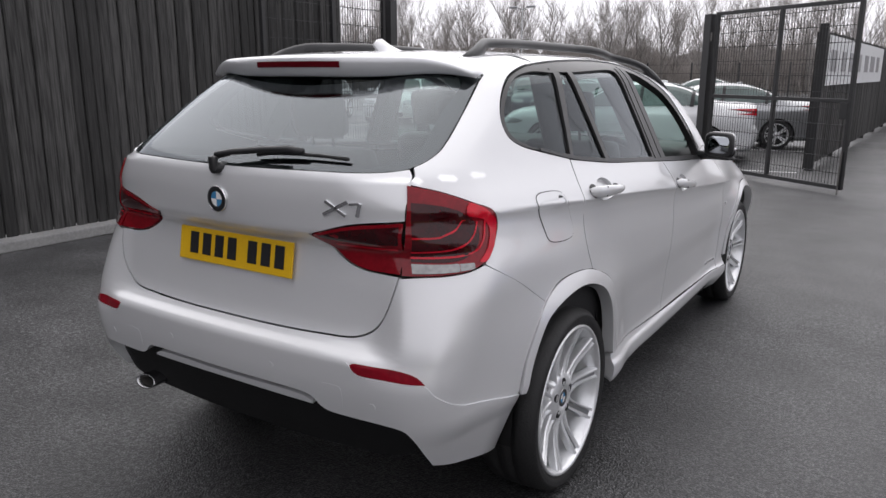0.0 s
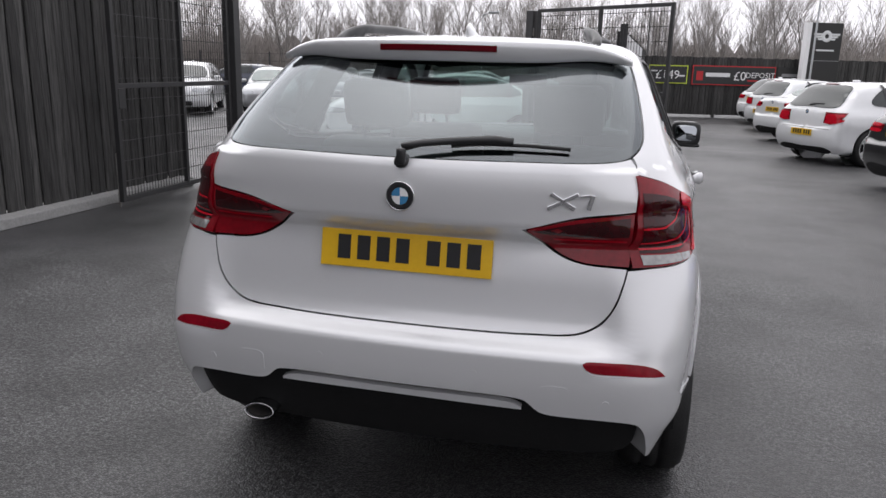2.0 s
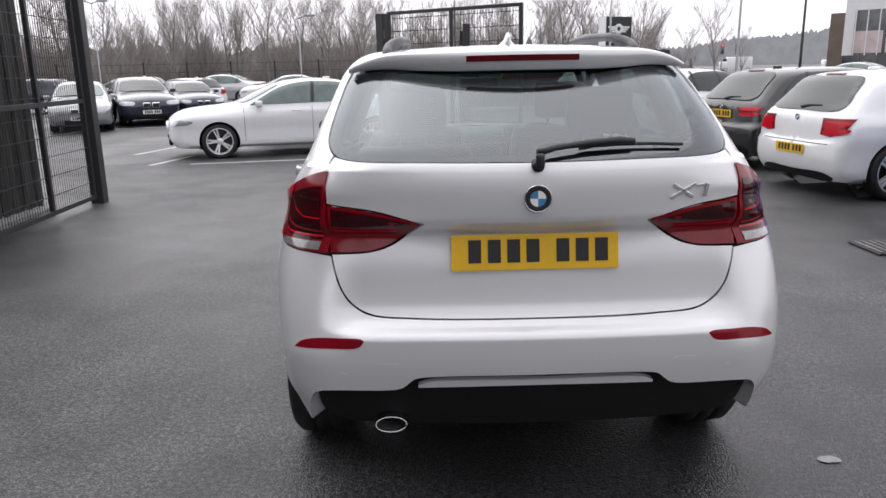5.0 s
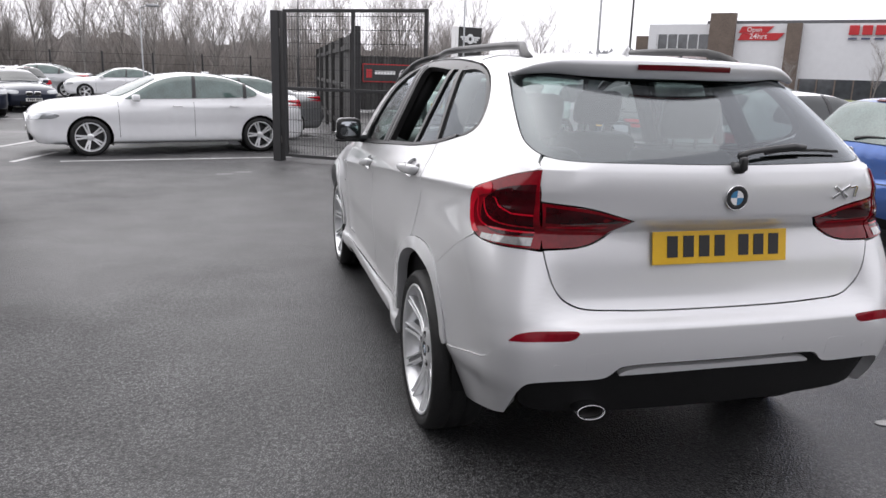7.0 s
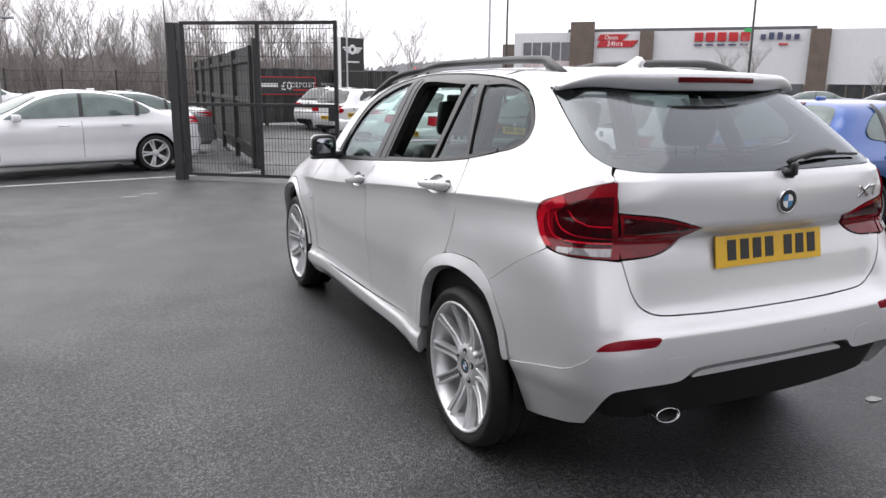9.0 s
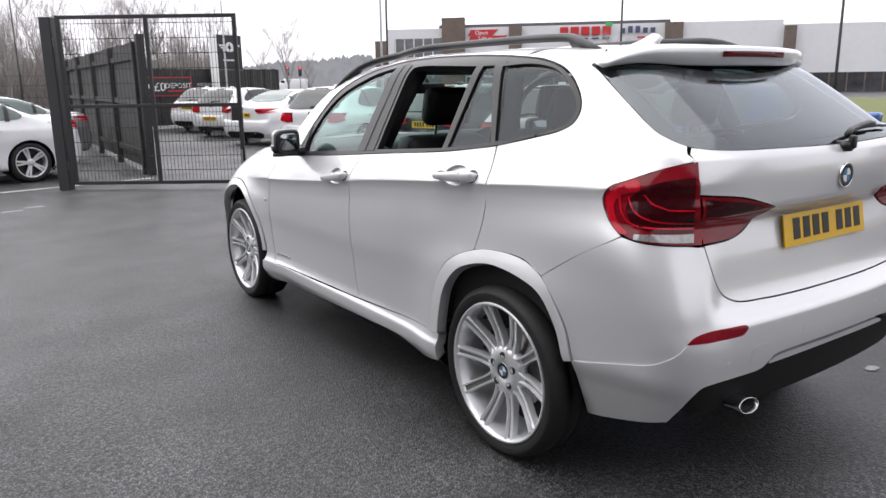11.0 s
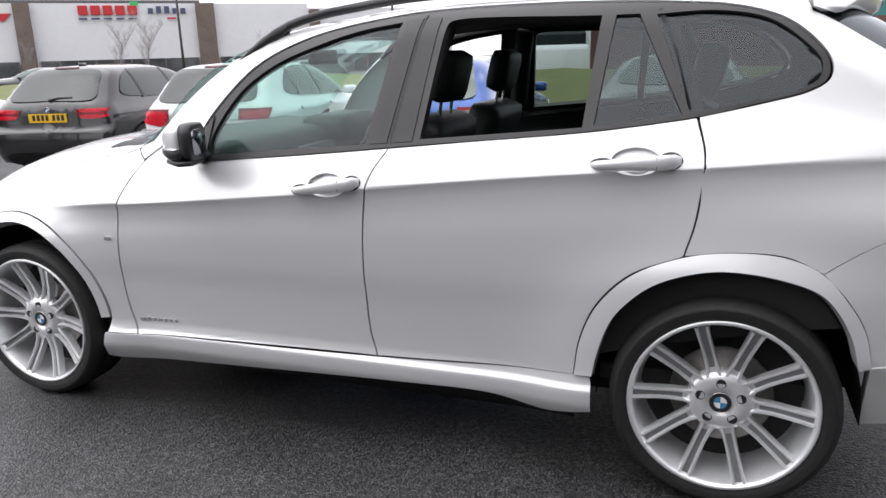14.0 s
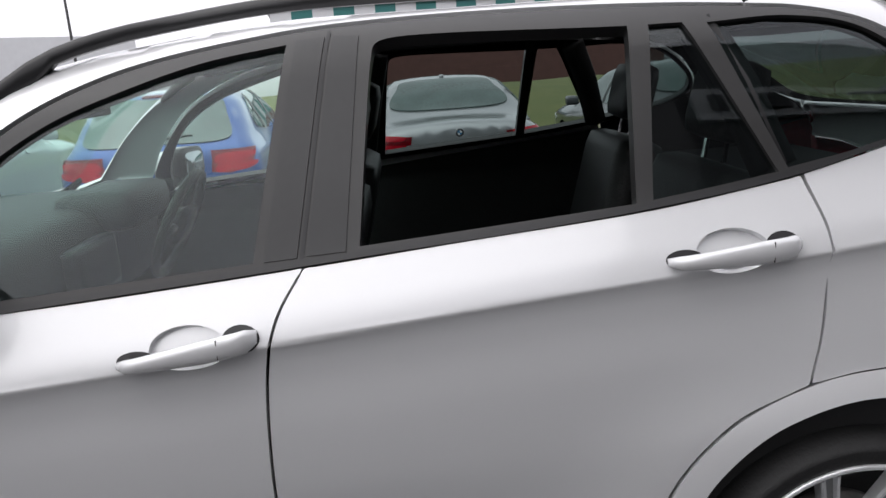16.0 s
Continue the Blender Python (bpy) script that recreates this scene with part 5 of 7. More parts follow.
LOW = [(0.16, 0.80), (0.24, 0.85), (0.33, 0.868), (0.5, 0.866), (0.7, 0.884), (0.83, 0.884), (0.885, 0.862), (0.94, 0.832), (1.1, 0.768), (1.25, 0.695), (1.36, 0.635), (1.46, 0.57)]
STYLES = {
    "hatch": dict(shell=Shell(section=LOW, plan=[(-0.2, -0.16), (0.3, -0.07), (0.8, -0.02), (1.5, 0), (2.6, 0), (3.4, -0.02), (4.4, -0.15)],
        rear=[(0.2, 0.12), (0.35, 0.03), (0.5, 0.0), (0.60, 0.005), (0.65, 0.05), (0.86, 0.06), (0.95, 0.085), (1.0, 0.115), (1.2, 0.29), (1.35, 0.42), (1.5, 0.56)],
        front=[(0.2, 4.19), (0.4, 4.30), (0.6, 4.31), (0.75, 4.30), (0.84, 4.24), (0.95, 4.08)], front_k=0.2, front_bow=0.13,
        top=[(0.0, 1.33), (0.5, 1.395), (1.0, 1.425), (1.5, 1.43), (2.0, 1.40), (2.3, 1.33), (2.7, 1.16), (3.05, 1.0), (3.3, 0.975), (3.8, 0.92), (4.1, 0.86), (4.28, 0.79)], rear_k=0.17, shear=0.03, arches=((0.75, 0.31), (3.44, 0.31)), flare=0.01), axles=(0.75, 3.44), length=4.31,
        dlo=[(2.78, 0.955), (2.78, 0.955), (1.6, 0.985), (0.95, 1.02), (0.72, 1.06), (0.70, 1.11), (0.85, 1.25), (1.05, 1.335), (1.5, 1.365), (1.95, 1.345), (2.25, 1.26), (2.55, 1.10)], posts=(1.72, 1.02),
        glass=[(0.0, 0.985), (0.56, 0.99), (0.62, 1.02), (0.575, 1.2), (0.52, 1.325), (0.0, 1.35)], glass_on="rear", low=0.30, plate=0.545, lamp=((0.44, 0.915), (0.43, 0.725), (0.60, 0.705), (0.775, 0.765), (0.80, 0.915))),
    "estate": dict(shell=Shell(section=LOW, plan=[(-0.2, -0.16), (0.3, -0.07), (0.8, -0.02), (1.5, 0), (2.9, 0), (3.7, -0.02), (4.7, -0.16)],
        rear=[(0.2, 0.12), (0.35, 0.03), (0.5, 0.0), (0.62, 0.01), (0.67, 0.05), (0.9, 0.07), (0.96, 0.10), (1.02, 0.15), (1.2, 0.34), (1.35, 0.50), (1.5, 0.66)],
        front=[(0.2, 4.49), (0.4, 4.60), (0.6, 4.61), (0.75, 4.60), (0.84, 4.54), (0.95, 4.38)], front_k=0.2, front_bow=0.13,
        top=[(0.0, 1.36), (0.5, 1.415), (1.1, 1.445), (1.8, 1.45), (2.3, 1.41), (2.6, 1.34), (3.0, 1.17), (3.35, 1.0), (3.6, 0.98), (4.1, 0.92), (4.4, 0.86), (4.58, 0.79)], rear_k=0.17, shear=0.02, arches=((0.85, 0.32), (3.66, 0.32)), flare=0.01), axles=(0.85, 3.66), length=4.61,
        dlo=[(3.08, 0.965), (3.08, 0.965), (1.9, 0.99), (1.0, 1.015), (0.62, 1.05), (0.56, 1.09), (0.72, 1.26), (0.92, 1.35), (1.6, 1.385), (2.2, 1.36), (2.5, 1.28), (2.85, 1.11)], posts=(2.0, 1.05),
        glass=[(0.0, 1.005), (0.55, 1.01), (0.59, 1.04), (0.55, 1.2), (0.50, 1.35), (0.0, 1.38)], glass_on="rear", low=0.36, plate=0.80, lamp=((0.36, 0.905), (0.40, 0.825), (0.60, 0.795), (0.76, 0.825), (0.785, 0.915))),
    "saloon": dict(shell=Shell(section=LOW, plan=[(-0.2, -0.16), (0.3, -0.07), (0.9, -0.015), (1.5, 0), (3.0, 0), (3.9, -0.02), (5.0, -0.17)],
        rear=[(0.2, 0.12), (0.35, 0.03), (0.5, 0.0), (0.62, 0.01), (0.67, 0.05), (0.95, 0.04), (1.04, 0.02), (1.1, 0.06), (1.3, 0.3)],
        front=[(0.2, 4.74), (0.4, 4.86), (0.6, 4.87), (0.75, 4.86), (0.84, 4.80), (0.95, 4.62)], front_k=0.2, front_bow=0.13,
        top=[(0.0, 1.055), (0.2, 1.07), (0.6, 1.085), (0.85, 1.13), (1.25, 1.315), (1.65, 1.425), (2.1, 1.455), (2.55, 1.42), (2.85, 1.34), (3.25, 1.17), (3.6, 1.02), (3.85, 0.99), (4.4, 0.935), (4.7, 0.87), (4.85, 0.80)], rear_k=0.17, shear=0.02, arches=((0.95, 0.33), (3.92, 0.33)), flare=0.01), axles=(0.95, 3.92), length=4.87,
        dlo=[(3.32, 0.975), (3.32, 0.975), (2.2, 0.995), (1.3, 1.02), (1.0, 1.05), (0.98, 1.085), (1.2, 1.235), (1.45, 1.33), (1.95, 1.385), (2.4, 1.365), (2.75, 1.28), (3.1, 1.10)], posts=(2.15, 1.22),
        glass=[(0.0, 0.86), (0.52, 0.92), (0.60, 0.98), (0.52, 1.30), (0.44, 1.56), (0.0, 1.60)], glass_on="top", low=0.36, plate=0.80, lamp=((0.42, 0.965), (0.44, 0.885), (0.62, 0.865), (0.775, 0.90), (0.79, 0.965))),
}


def plain_wheel(parent, at, outward, spokes=5, radius=0.325, rim=0.252):
    hub = new("wheel")
    hub.parent = parent
    hub.matrix_local = pose(*at) @ Matrix.Diagonal((outward, 1, 1, 1))
    w = 0.105
    part("tyre", lathe([(rim - 0.01, -w), (radius - 0.02, -w), (radius, -w * 0.7), (radius, w * 0.7), (radius - 0.02, w * 0.97), (rim + 0.01, w), (rim - 0.01, w * 0.85)], 32), RUBBER, hub, "black rubber tyre", True)
    part("rim", lathe([(rim, w * 0.9), (rim - 0.012, w * 0.98), (rim - 0.02, w * 0.8), (rim - 0.03, -w * 0.5)], 32), ALLOY, hub, "silver alloy rim", True)
    part("hub_backing", lathe([(rim - 0.02, -w * 0.3), (0.01, -w * 0.3)], 24), TRIM, hub, "dark hub behind the spokes")
    bm = bmesh.new()
    for k in range(spokes):
        for side in (-1, 1):
            a = 2 * math.pi * k / spokes + side * 0.13
            b = 2 * math.pi * k / spokes + side * 0.22
            q0, q1 = Vector((w * 0.66, 0.035 * math.cos(b), 0.035 * math.sin(b))), Vector((w * 0.84, (rim - 0.012) * math.cos(a), (rim - 0.012) * math.sin(a)))
            way = (q1 - q0).normalized()
            across = way.cross(Vector((1, 0, 0))).normalized()
            ring = [[bm.verts.new(q + across * sx * 0.016 + Vector((ox, 0, 0))) for sx, ox in ((-1, -0.03), (1, -0.03), (1, 0), (-1, 0))] for q in (q0, q1)]
            for i in range(4):
                bm.faces.new((ring[0][i], ring[0][(i + 1) % 4], ring[1][(i + 1) % 4], ring[1][i]))
    bmesh.ops.recalc_face_normals(bm, faces=bm.faces)
    part("spokes", bm, ALLOY, hub, "silver alloy spokes")
    part("hub_cap", lathe([(0.062, w * 0.5), (0.06, w * 0.72), (0.03, w * 0.78), (0.0001, w * 0.78)], 16), ALLOY, hub, "", True)
    return hub


MADE_BODIES = {}


def body_shell(S, L, axles, hz, radius, paint, car):
    """A car's whole painted skin in one mesh, open at the wheel arches, laid out round a spine along its length."""
    if L in MADE_BODIES:
        me = MADE_BODIES[L].copy()
        me.materials.clear()
        return finish("body", me, paint, car, "painted car body")
    y0, y1, zc, steps = 1.0, L - 1.0, 0.62, 72
    rows = [(y0, -math.pi / 2 + 0.04 + (math.pi / 2 - 0.04) * k / 18) for k in range(18)]
    rows += [(y0 + (y1 - y0) * k / 44, 0.0) for k in range(45)]
    rows += [(y1, (math.pi / 2 - 0.04) * (k + 1) / 16) for k in range(16)]
    ys, tilt = np.array([r[0] for r in rows]), np.array([r[1] for r in rows])
    turn = np.linspace(0, 2 * math.pi, steps + 1)[:-1] + math.pi / steps
    way = np.stack([np.cos(tilt)[:, None] * np.cos(turn), np.sin(tilt)[:, None] + 0 * turn, np.cos(tilt)[:, None] * np.sin(turn)], -1)
    hub = np.stack([0 * ys, ys, 0 * ys + zc], -1)[:, None, :]
    S.floor = 0.205
    place, _ = S.cast(hub + way * 3.4, -way, 3.4)
    n = len(rows)
    place = place.reshape(-1, 3)
    out = np.zeros(len(place), bool)
    for ay in axles:
        d = np.hypot(place[:, 1] - ay, place[:, 2] - hz)
        out |= (d < radius) & (np.abs(place[:, 0]) > 0.5)
    quads = [(i * steps + j, i * steps + (j + 1) % steps, (i + 1) * steps + (j + 1) % steps, (i + 1) * steps + j) for i in range(n - 1) for j in range(steps)]
    quads = [q for q in quads if not all(out[k] for k in q)]
    edge = sorted({k for q in quads for k in q if out[k]})
    for k in edge:
        x, y, z = place[k]
        ay = min(axles, key=lambda a: abs(a - y))
        d = max(1e-6, math.hypot(y - ay, z - hz))
        y, z = ay + (y - ay) / d * radius, hz + (z - hz) / d * radius
        q, hit = S.cast(np.array([math.copysign(3.0, x), y, z]), np.array([-math.copysign(1.0, x), 0, 0]), 3.0)
        place[k] = q if hit else (x, y, z)
    normal = S.normal(place)
    S.floor = None
    me = bpy.data.meshes.new("body")
    caps = [tuple(range(steps)), tuple(range((n - 1) * steps, n * steps))]
    me.from_pydata(place.tolist(), [], quads + caps)
    bm = bmesh.new()
    bm.from_mesh(me)
    bmesh.ops.recalc_face_normals(bm, faces=bm.faces)
    bm.to_mesh(me)
    bm.free()
    me.polygons.foreach_set("use_smooth", [True] * len(me.polygons))
    me.normals_split_custom_set_from_vertices(normal.tolist())
    MADE_BODIES[L] = me
    return finish("body", me, paint, car, "painted car body")


def parked(name, style, paint, label, glass=None):
    """A parked car built at the origin: rear at y 0, facing along y."""
    k = STYLES[style]
    S, (ra, fa), L = k["shell"], k["axles"], k["length"]
    glass = glass or DARK_GLASS
    car = thing(name, (0, 0, 0), label, "car", "parked cars")

    hz = 0.32

    def sym(half):
        return [*half, *[(-x, z) for x, z in reversed(half) if abs(x) > 1e-6]]

    body_shell(S, L, (ra, fa), hz, 0.372, paint, car)
    block("underbody", (0, L / 2, 0.27), (1.2, L - 0.5, 0.14), PLASTIC, car, "black underbody")
    low = k["low"]
    panel("lower_rear", S, REAR, sym([(0.0, 0.215), (0.60, 0.215), (0.66, low - 0.05), (0.55, low), (0.0, low)]), PLASTIC, car, "black lower rear bumper", grid=0.09, edge=0.04, offset=0.004, skirt=0.02)
    for mirror in (False, True):
        panel("side_glass", S, RIGHT, k["dlo"], glass, car, "dark side windows", mirror=mirror, grid=0.06, edge=0.04, offset=0.012, skirt=0.012)
        for y in k["posts"]:
            panel("window_post", S, RIGHT, corner((y - 0.035, 1.0), (y + 0.035, 1.0), (y - 0.01, 1.375), (y - 0.07, 1.375)), TRIM, car, mirror=mirror, grid=0.1, edge=0.06, offset=0.016, skirt=0)
        for y in (k["posts"][0] + 0.01, k["dlo"][0][0] + 0.12):
            panel("door_shut_line", S, RIGHT, corner((y, 0.32), (y + 0.007, 0.32), (y + 0.007, 0.93), (y, 0.93)), INK, car, mirror=mirror, grid=0.1, edge=0.08, offset=0.003, skirt=0)
        for y in (k["posts"][0] - 0.72, k["posts"][0] + 0.30):
            panel("door_handle", S, RIGHT, [(y - 0.09, 0.865), (y - 0.08, 0.88), (y + 0.08, 0.88), (y + 0.09, 0.865), (y + 0.08, 0.852), (y - 0.08, 0.852)], paint, car, mirror=mirror, grid=0.05, edge=0.03, offset=0.02, skirt=0.02)
        lamp3 = on_rear(k["lamp"], S)
        lamp = panel("tail_lamp", S, QUARTER, [tuple(p) for p in grow(corner(*[tuple(p) for p in QUARTER.uv(lamp3)]), -0.004)], LENS_MID, car, "dark red tail lamp", mirror=mirror, grid=0.05, edge=0.03, offset=0.006, skirt=0.012)
        mid = QUARTER.uv(lamp3).mean(0)
        for dz in (0.22, -0.42):
            panel("lamp_band", S, QUARTER, [tuple(mid + (q - mid) * (0.8, 0.32) + (0, dz * 0.12)) for q in QUARTER.uv(lamp3)], LENS_RED, lamp, mirror=mirror, grid=0.05, edge=0.03, offset=0.009, skirt=0)
        nose = Side(135)
        h3, _ = S.cast(*RIGHT.rays(np.array([(L - 0.50, 0.69), (L - 0.40, 0.645), (L - 0.30, 0.64), (L - 0.30, 0.70), (L - 0.42, 0.725)])), 8.0)
        h4, _ = S.cast(*FRONT.rays(np.array([(-0.46, 0.635), (-0.45, 0.705)])), 8.0)
        pts = np.concatenate([h3[:3], h4, h3[4:]])
        panel("headlamp", S, nose, [tuple(p) for p in nose.uv(pts)], LAMP_FRONT, car, "clear headlamp", mirror=mirror, grid=0.06, edge=0.03, offset=0.006, skirt=0.01)
        part("mirror_cap", box(bmesh.new(), ((-1 if mirror else 1) * 0.93, k["dlo"][0][0] - 0.16, 1.0), (0.17, 0.13, 0.12), None, 0.035), paint, car, "painted door mirror", True)
        for y in (ra, fa):
            plain_wheel(car, ((-1 if mirror else 1) * 0.765, y, 0.325), -1 if mirror else 1)
            bm = bmesh.new()
            side = -1 if mirror else 1
            rows = [[bm.verts.new((side * x, y + 0.39 * math.cos(a), hz + 0.395 * math.sin(a))) for x in (0.84, 0.55)] for a in np.linspace(-0.4, math.pi + 0.4, 15)]
            for a, b in zip(rows, rows[1:]):
                bm.faces.new((a[0], b[0], b[1], a[1]))
            bm.faces.new([r[1] for r in rows])
            part("arch_liner", bm, PLASTIC, car, "black wheel arch liner")
    panel("rear_glass", S, REAR if k["glass_on"] == "rear" else TOP, sym(k["glass"]), glass, car, "dark rear window", grid=0.06, edge=0.05, offset=0.013, skirt=0.012)
    y0, y1 = {"hatch": (2.32, 2.98), "estate": (2.62, 3.28), "saloon": (2.78, 3.55)}[style]
    panel("windscreen", S, TOP, sym([(0.0, y0), (0.48, y0 - 0.02), (0.54, y0), (0.66, y1 - 0.20), (0.45, y1 - 0.05), (0.0, y1)]), glass, car, "windscreen", grid=0.06, edge=0.05, offset=0.012, skirt=0.012)
    if style != "saloon":
        gz = k["glass"][-1][1]
        panel("brake_lamp", S, REAR, corner((-0.16, gz + 0.018), (0.16, gz + 0.018), (0.16, gz + 0.034), (-0.16, gz + 0.034)), LENS_DARK, car, "red high-level brake lamp", grid=0.05, edge=0.04, offset=0.014, skirt=0.01)
        panel("gate_shut_line", S, REAR, corner((-0.60, k["plate"] + 0.075 if style == "hatch" else 0.60), (0.60, k["plate"] + 0.075 if style == "hatch" else 0.60), (0.60, k["plate"] + 0.083 if style == "hatch" else 0.608), (-0.60, k["plate"] + 0.083 if style == "hatch" else 0.608)), INK, car, "", grid=0.08, edge=0.05, offset=0.003, skirt=0)
    p = on_rear([(0, k["plate"])], S)[0]
    number_plate(car, pose(0, p[1] - 0.010, k["plate"], 90, 0, 0), PLATE_Y)
    p, _ = S.cast(*FRONT.rays(np.array([(0.0, 0.42)])), 8.0)
    number_plate(car, pose(0, p[0][1] + 0.010, 0.42, 90, 0, 180), PLATE_W)
    for x in (-0.13, 0.13):
        gr, _ = S.cast(*FRONT.rays(np.array([(x, 0.62)])), 8.0)
        frame_ob = part("kidney_grille", box(bmesh.new(), (x, gr[0][1] - 0.012, 0.62), (0.215, 0.06, 0.155), None, 0.03), CHROME, car, "chrome grille frame", True)
        part("grille_slats", box(bmesh.new(), (x, gr[0][1] - 0.006, 0.62), (0.185, 0.06, 0.125), None, 0.026), TRIM, frame_ob, "black grille slats", True)
    gr, _ = S.cast(*FRONT.rays(np.array([(0.0, 0.33)])), 8.0)
    part("air_intake", box(bmesh.new(), (0, gr[0][1] - 0.02, 0.315), (0.86, 0.07, 0.13), None, 0.03), PLASTIC, car, "black lower air intake", True)
    p = on_rear([(0, 0.86 if style == "saloon" else 0.90)], S)[0]
    if style == "saloon":
        p = on_rear([(0, 0.97)], S)[0]
    n = S.normal(p)
    roundel(car, pose(0, p[1] - 0.004, p[2], 90, 0, 0), 0.038)
    if style != "saloon":
        bm = bmesh.new()
        q = [on_rear([(x, z)], S)[0] for x, z in ((0.0, 1.02), (0.12, 1.045), (0.30, 1.05))]
        tube(bm, [(v[0], v[1] - 0.025, v[2]) for v in q], [0.018, 0.013, 0.008], 6)
        part("rear_wiper", bm, TRIM, car, "black rear wiper")
    bm = box(bmesh.new(), (0, 1.0 if style != "saloon" else 1.75, float(S.top(1.0 if style != "saloon" else 1.75)) + 0.012), (0.05, 0.14, 0.045), None, 0.018)
    part("roof_aerial", bm, paint, car, "small roof aerial", True)
    return car


def put(car, x, y, facing, scale=1.0, z=0.0):
    """Stands a car with the middle of its tail at (x, y); facing: the way its nose points, in degrees from x towards y."""
    return pose(x, y, z, 0, 0, facing - 90) @ Matrix.Scale(scale, 4)


def stand(car, *args, **keys):
    car.matrix_world = put(car, *args, **keys)
    return car


def again(car, x, y, facing, scale=1.0, label=""):
    c = copy_thing(car, pose(x, y, 0, 0, 0, facing - 90))
    c.scale = (scale,) * 3
    if label:
        c["label"] = label
    return c


white_hatch = stand(parked("hatchback_car", "hatch", PAINT_PLAIN, "white hatchback with a yellow rear plate parked on asphalt"), 3.52, 12.15, 27, 0.97)
again(white_hatch, 3.86, 6.35, 8, 0.97, "white hatchback parked between a black estate and a blue hatchback")
again(white_hatch, 3.95, 19.6, 27, 0.95, "white hatchback parked in a row by a dark fence")
again(white_hatch, -8.6, 27.5, 150, 0.9, "white hatchback in the far row below bare trees")
white_saloon = stand(parked("saloon_car", "saloon", PAINT_PLAIN, "white saloon parked across a painted bay line", GREEN_GLASS), -0.66, 12.75, 195.4, 0.935)
again(white_saloon, 3.66, 16.2, 25, 0.90, "white saloon parked beside a white hatchback")
black_estate = stand(parked("estate_car", "estate", PAINT_BLACK, "glossy black estate car with a yellow rear plate", DARK_GLASS), 3.90, 8.70, 14, 0.97)
white_estate = stand(parked("estate_car", "estate", PAINT_PLAIN, "white estate car parked by the far fence"), 4.1, 22.4, 27, 0.95)
stand(parked("hatchback_car", "hatch", PAINT_BLUE, "metallic blue hatchback parked on asphalt", GREEN_GLASS), 3.95, 3.80, 4, 0.97)
silver_saloon = stand(parked("saloon_car", "saloon", PAINT_SILVER, "metallic silver saloon parked with its boot to the lane", GREEN_GLASS), 3.95, 1.30, 2, 0.92)
grey_saloon = stand(parked("saloon_car", "saloon", PAINT_GREY, "dark grey saloon parked at the row's end", GREEN_GLASS), 4.1, -1.25, 2, 0.92)
again(silver_saloon, -11.0, 21.6, -68, 0.9, "silver saloon parked nose out in the far row")
navy_hatch = stand(parked("hatchback_car", "hatch", PAINT_NAVY, "dark navy hatchback parked nose out in the far row"), -10.2, 23.3, -62, 0.97)
again(navy_hatch, -9.4, 25.6, -60, 0.86, "small black hatchback parked nose out in the far row")
again(white_estate, -13.2, 20.2, -66, 0.98, "white estate car parked nose out behind the gate")
again(white_hatch, -16.0, 19.0, -66, 0.98, "white hatchback parked nose out behind the gate")
again(white_hatch, -11.5, 30.5, 170, 0.95, "white hatchback in a distant row")
again(silver_saloon, 0.0, 15.7, 196, 0.90, "silver saloon parked behind a white saloon")
again(silver_saloon, -8.0, 34.0, 178, 0.95, "silver saloon in a distant row")
again(navy_hatch, -14.5, 28.5, 178, 0.95, "dark hatchback in a distant row")
again(white_saloon, -4.5, 33.0, 185, 0.9, "white saloon in a distant row")

# ---- ground ----
ASPHALT = material("wet_asphalt", (0.052, 0.052, 0.054), 0.50, vary=0.0)


def make_asphalt(m):
    n, l = m.node_tree.nodes, m.node_tree.links
    b = n["Principled BSDF"]
    co = n.new("ShaderNodeTexCoord")

    def noise_node(scale, detail=3):
        t = n.new("ShaderNodeTexNoise")
        t.inputs["Scale"].default_value, t.inputs["Detail"].default_value = scale, detail
        l.new(co.outputs["Object"], t.inputs["Vector"])
        return t

    damp, stains, grit = noise_node(0.35, 4), noise_node(2.2, 5), noise_node(45, 4)
    stone = n.new("ShaderNodeTexVoronoi")
    stone.inputs["Scale"].default_value = 125
    l.new(co.outputs["Object"], stone.inputs["Vector"])

    def span(src, a, b_, lo, hi):
        r = n.new("ShaderNodeMapRange")
        for key, v in zip(("From Min", "From Max", "To Min", "To Max"), (a, b_, lo, hi)):
            r.inputs[key].default_value = v
        l.new(src, r.inputs["Value"])
        return r.outputs[0]

    def times(a, b_):
        t = n.new("ShaderNodeMath")
        t.operation = "MULTIPLY"
        l.new(a, t.inputs[0])
        l.new(b_, t.inputs[1])
        return t.outputs[0]

    tone = times(times(span(damp.outputs["Fac"], 0.35, 0.65, 0.62, 1.25), span(stains.outputs["Fac"], 0.3, 0.7, 0.60, 1.32)), times(span(grit.outputs["Fac"], 0.36, 0.64, 0.48, 1.55), span(stone.outputs["Distance"], 0.05, 0.6, 1.85, 0.36)))
    hue = n.new("ShaderNodeMixRGB")
    hue.blend_type, hue.inputs[0].default_value, hue.inputs[1].default_value = "MULTIPLY", 1.0, (0.074, 0.074, 0.076, 1)
    l.new(tone, hue.inputs[2])
    l.new(hue.outputs[0], b.inputs["Base Color"])
    l.new(span(damp.outputs["Fac"], 0.38, 0.62, 0.34, 0.62), b.inputs["Roughness"])
    bump = n.new("ShaderNodeBump")
    bump.inputs["Strength"].default_value, bump.inputs["Distance"].default_value = 0.62, 0.005
    l.new(stone.outputs["Distance"], bump.inputs["Height"])
    l.new(bump.outputs[0], b.inputs["Normal"])


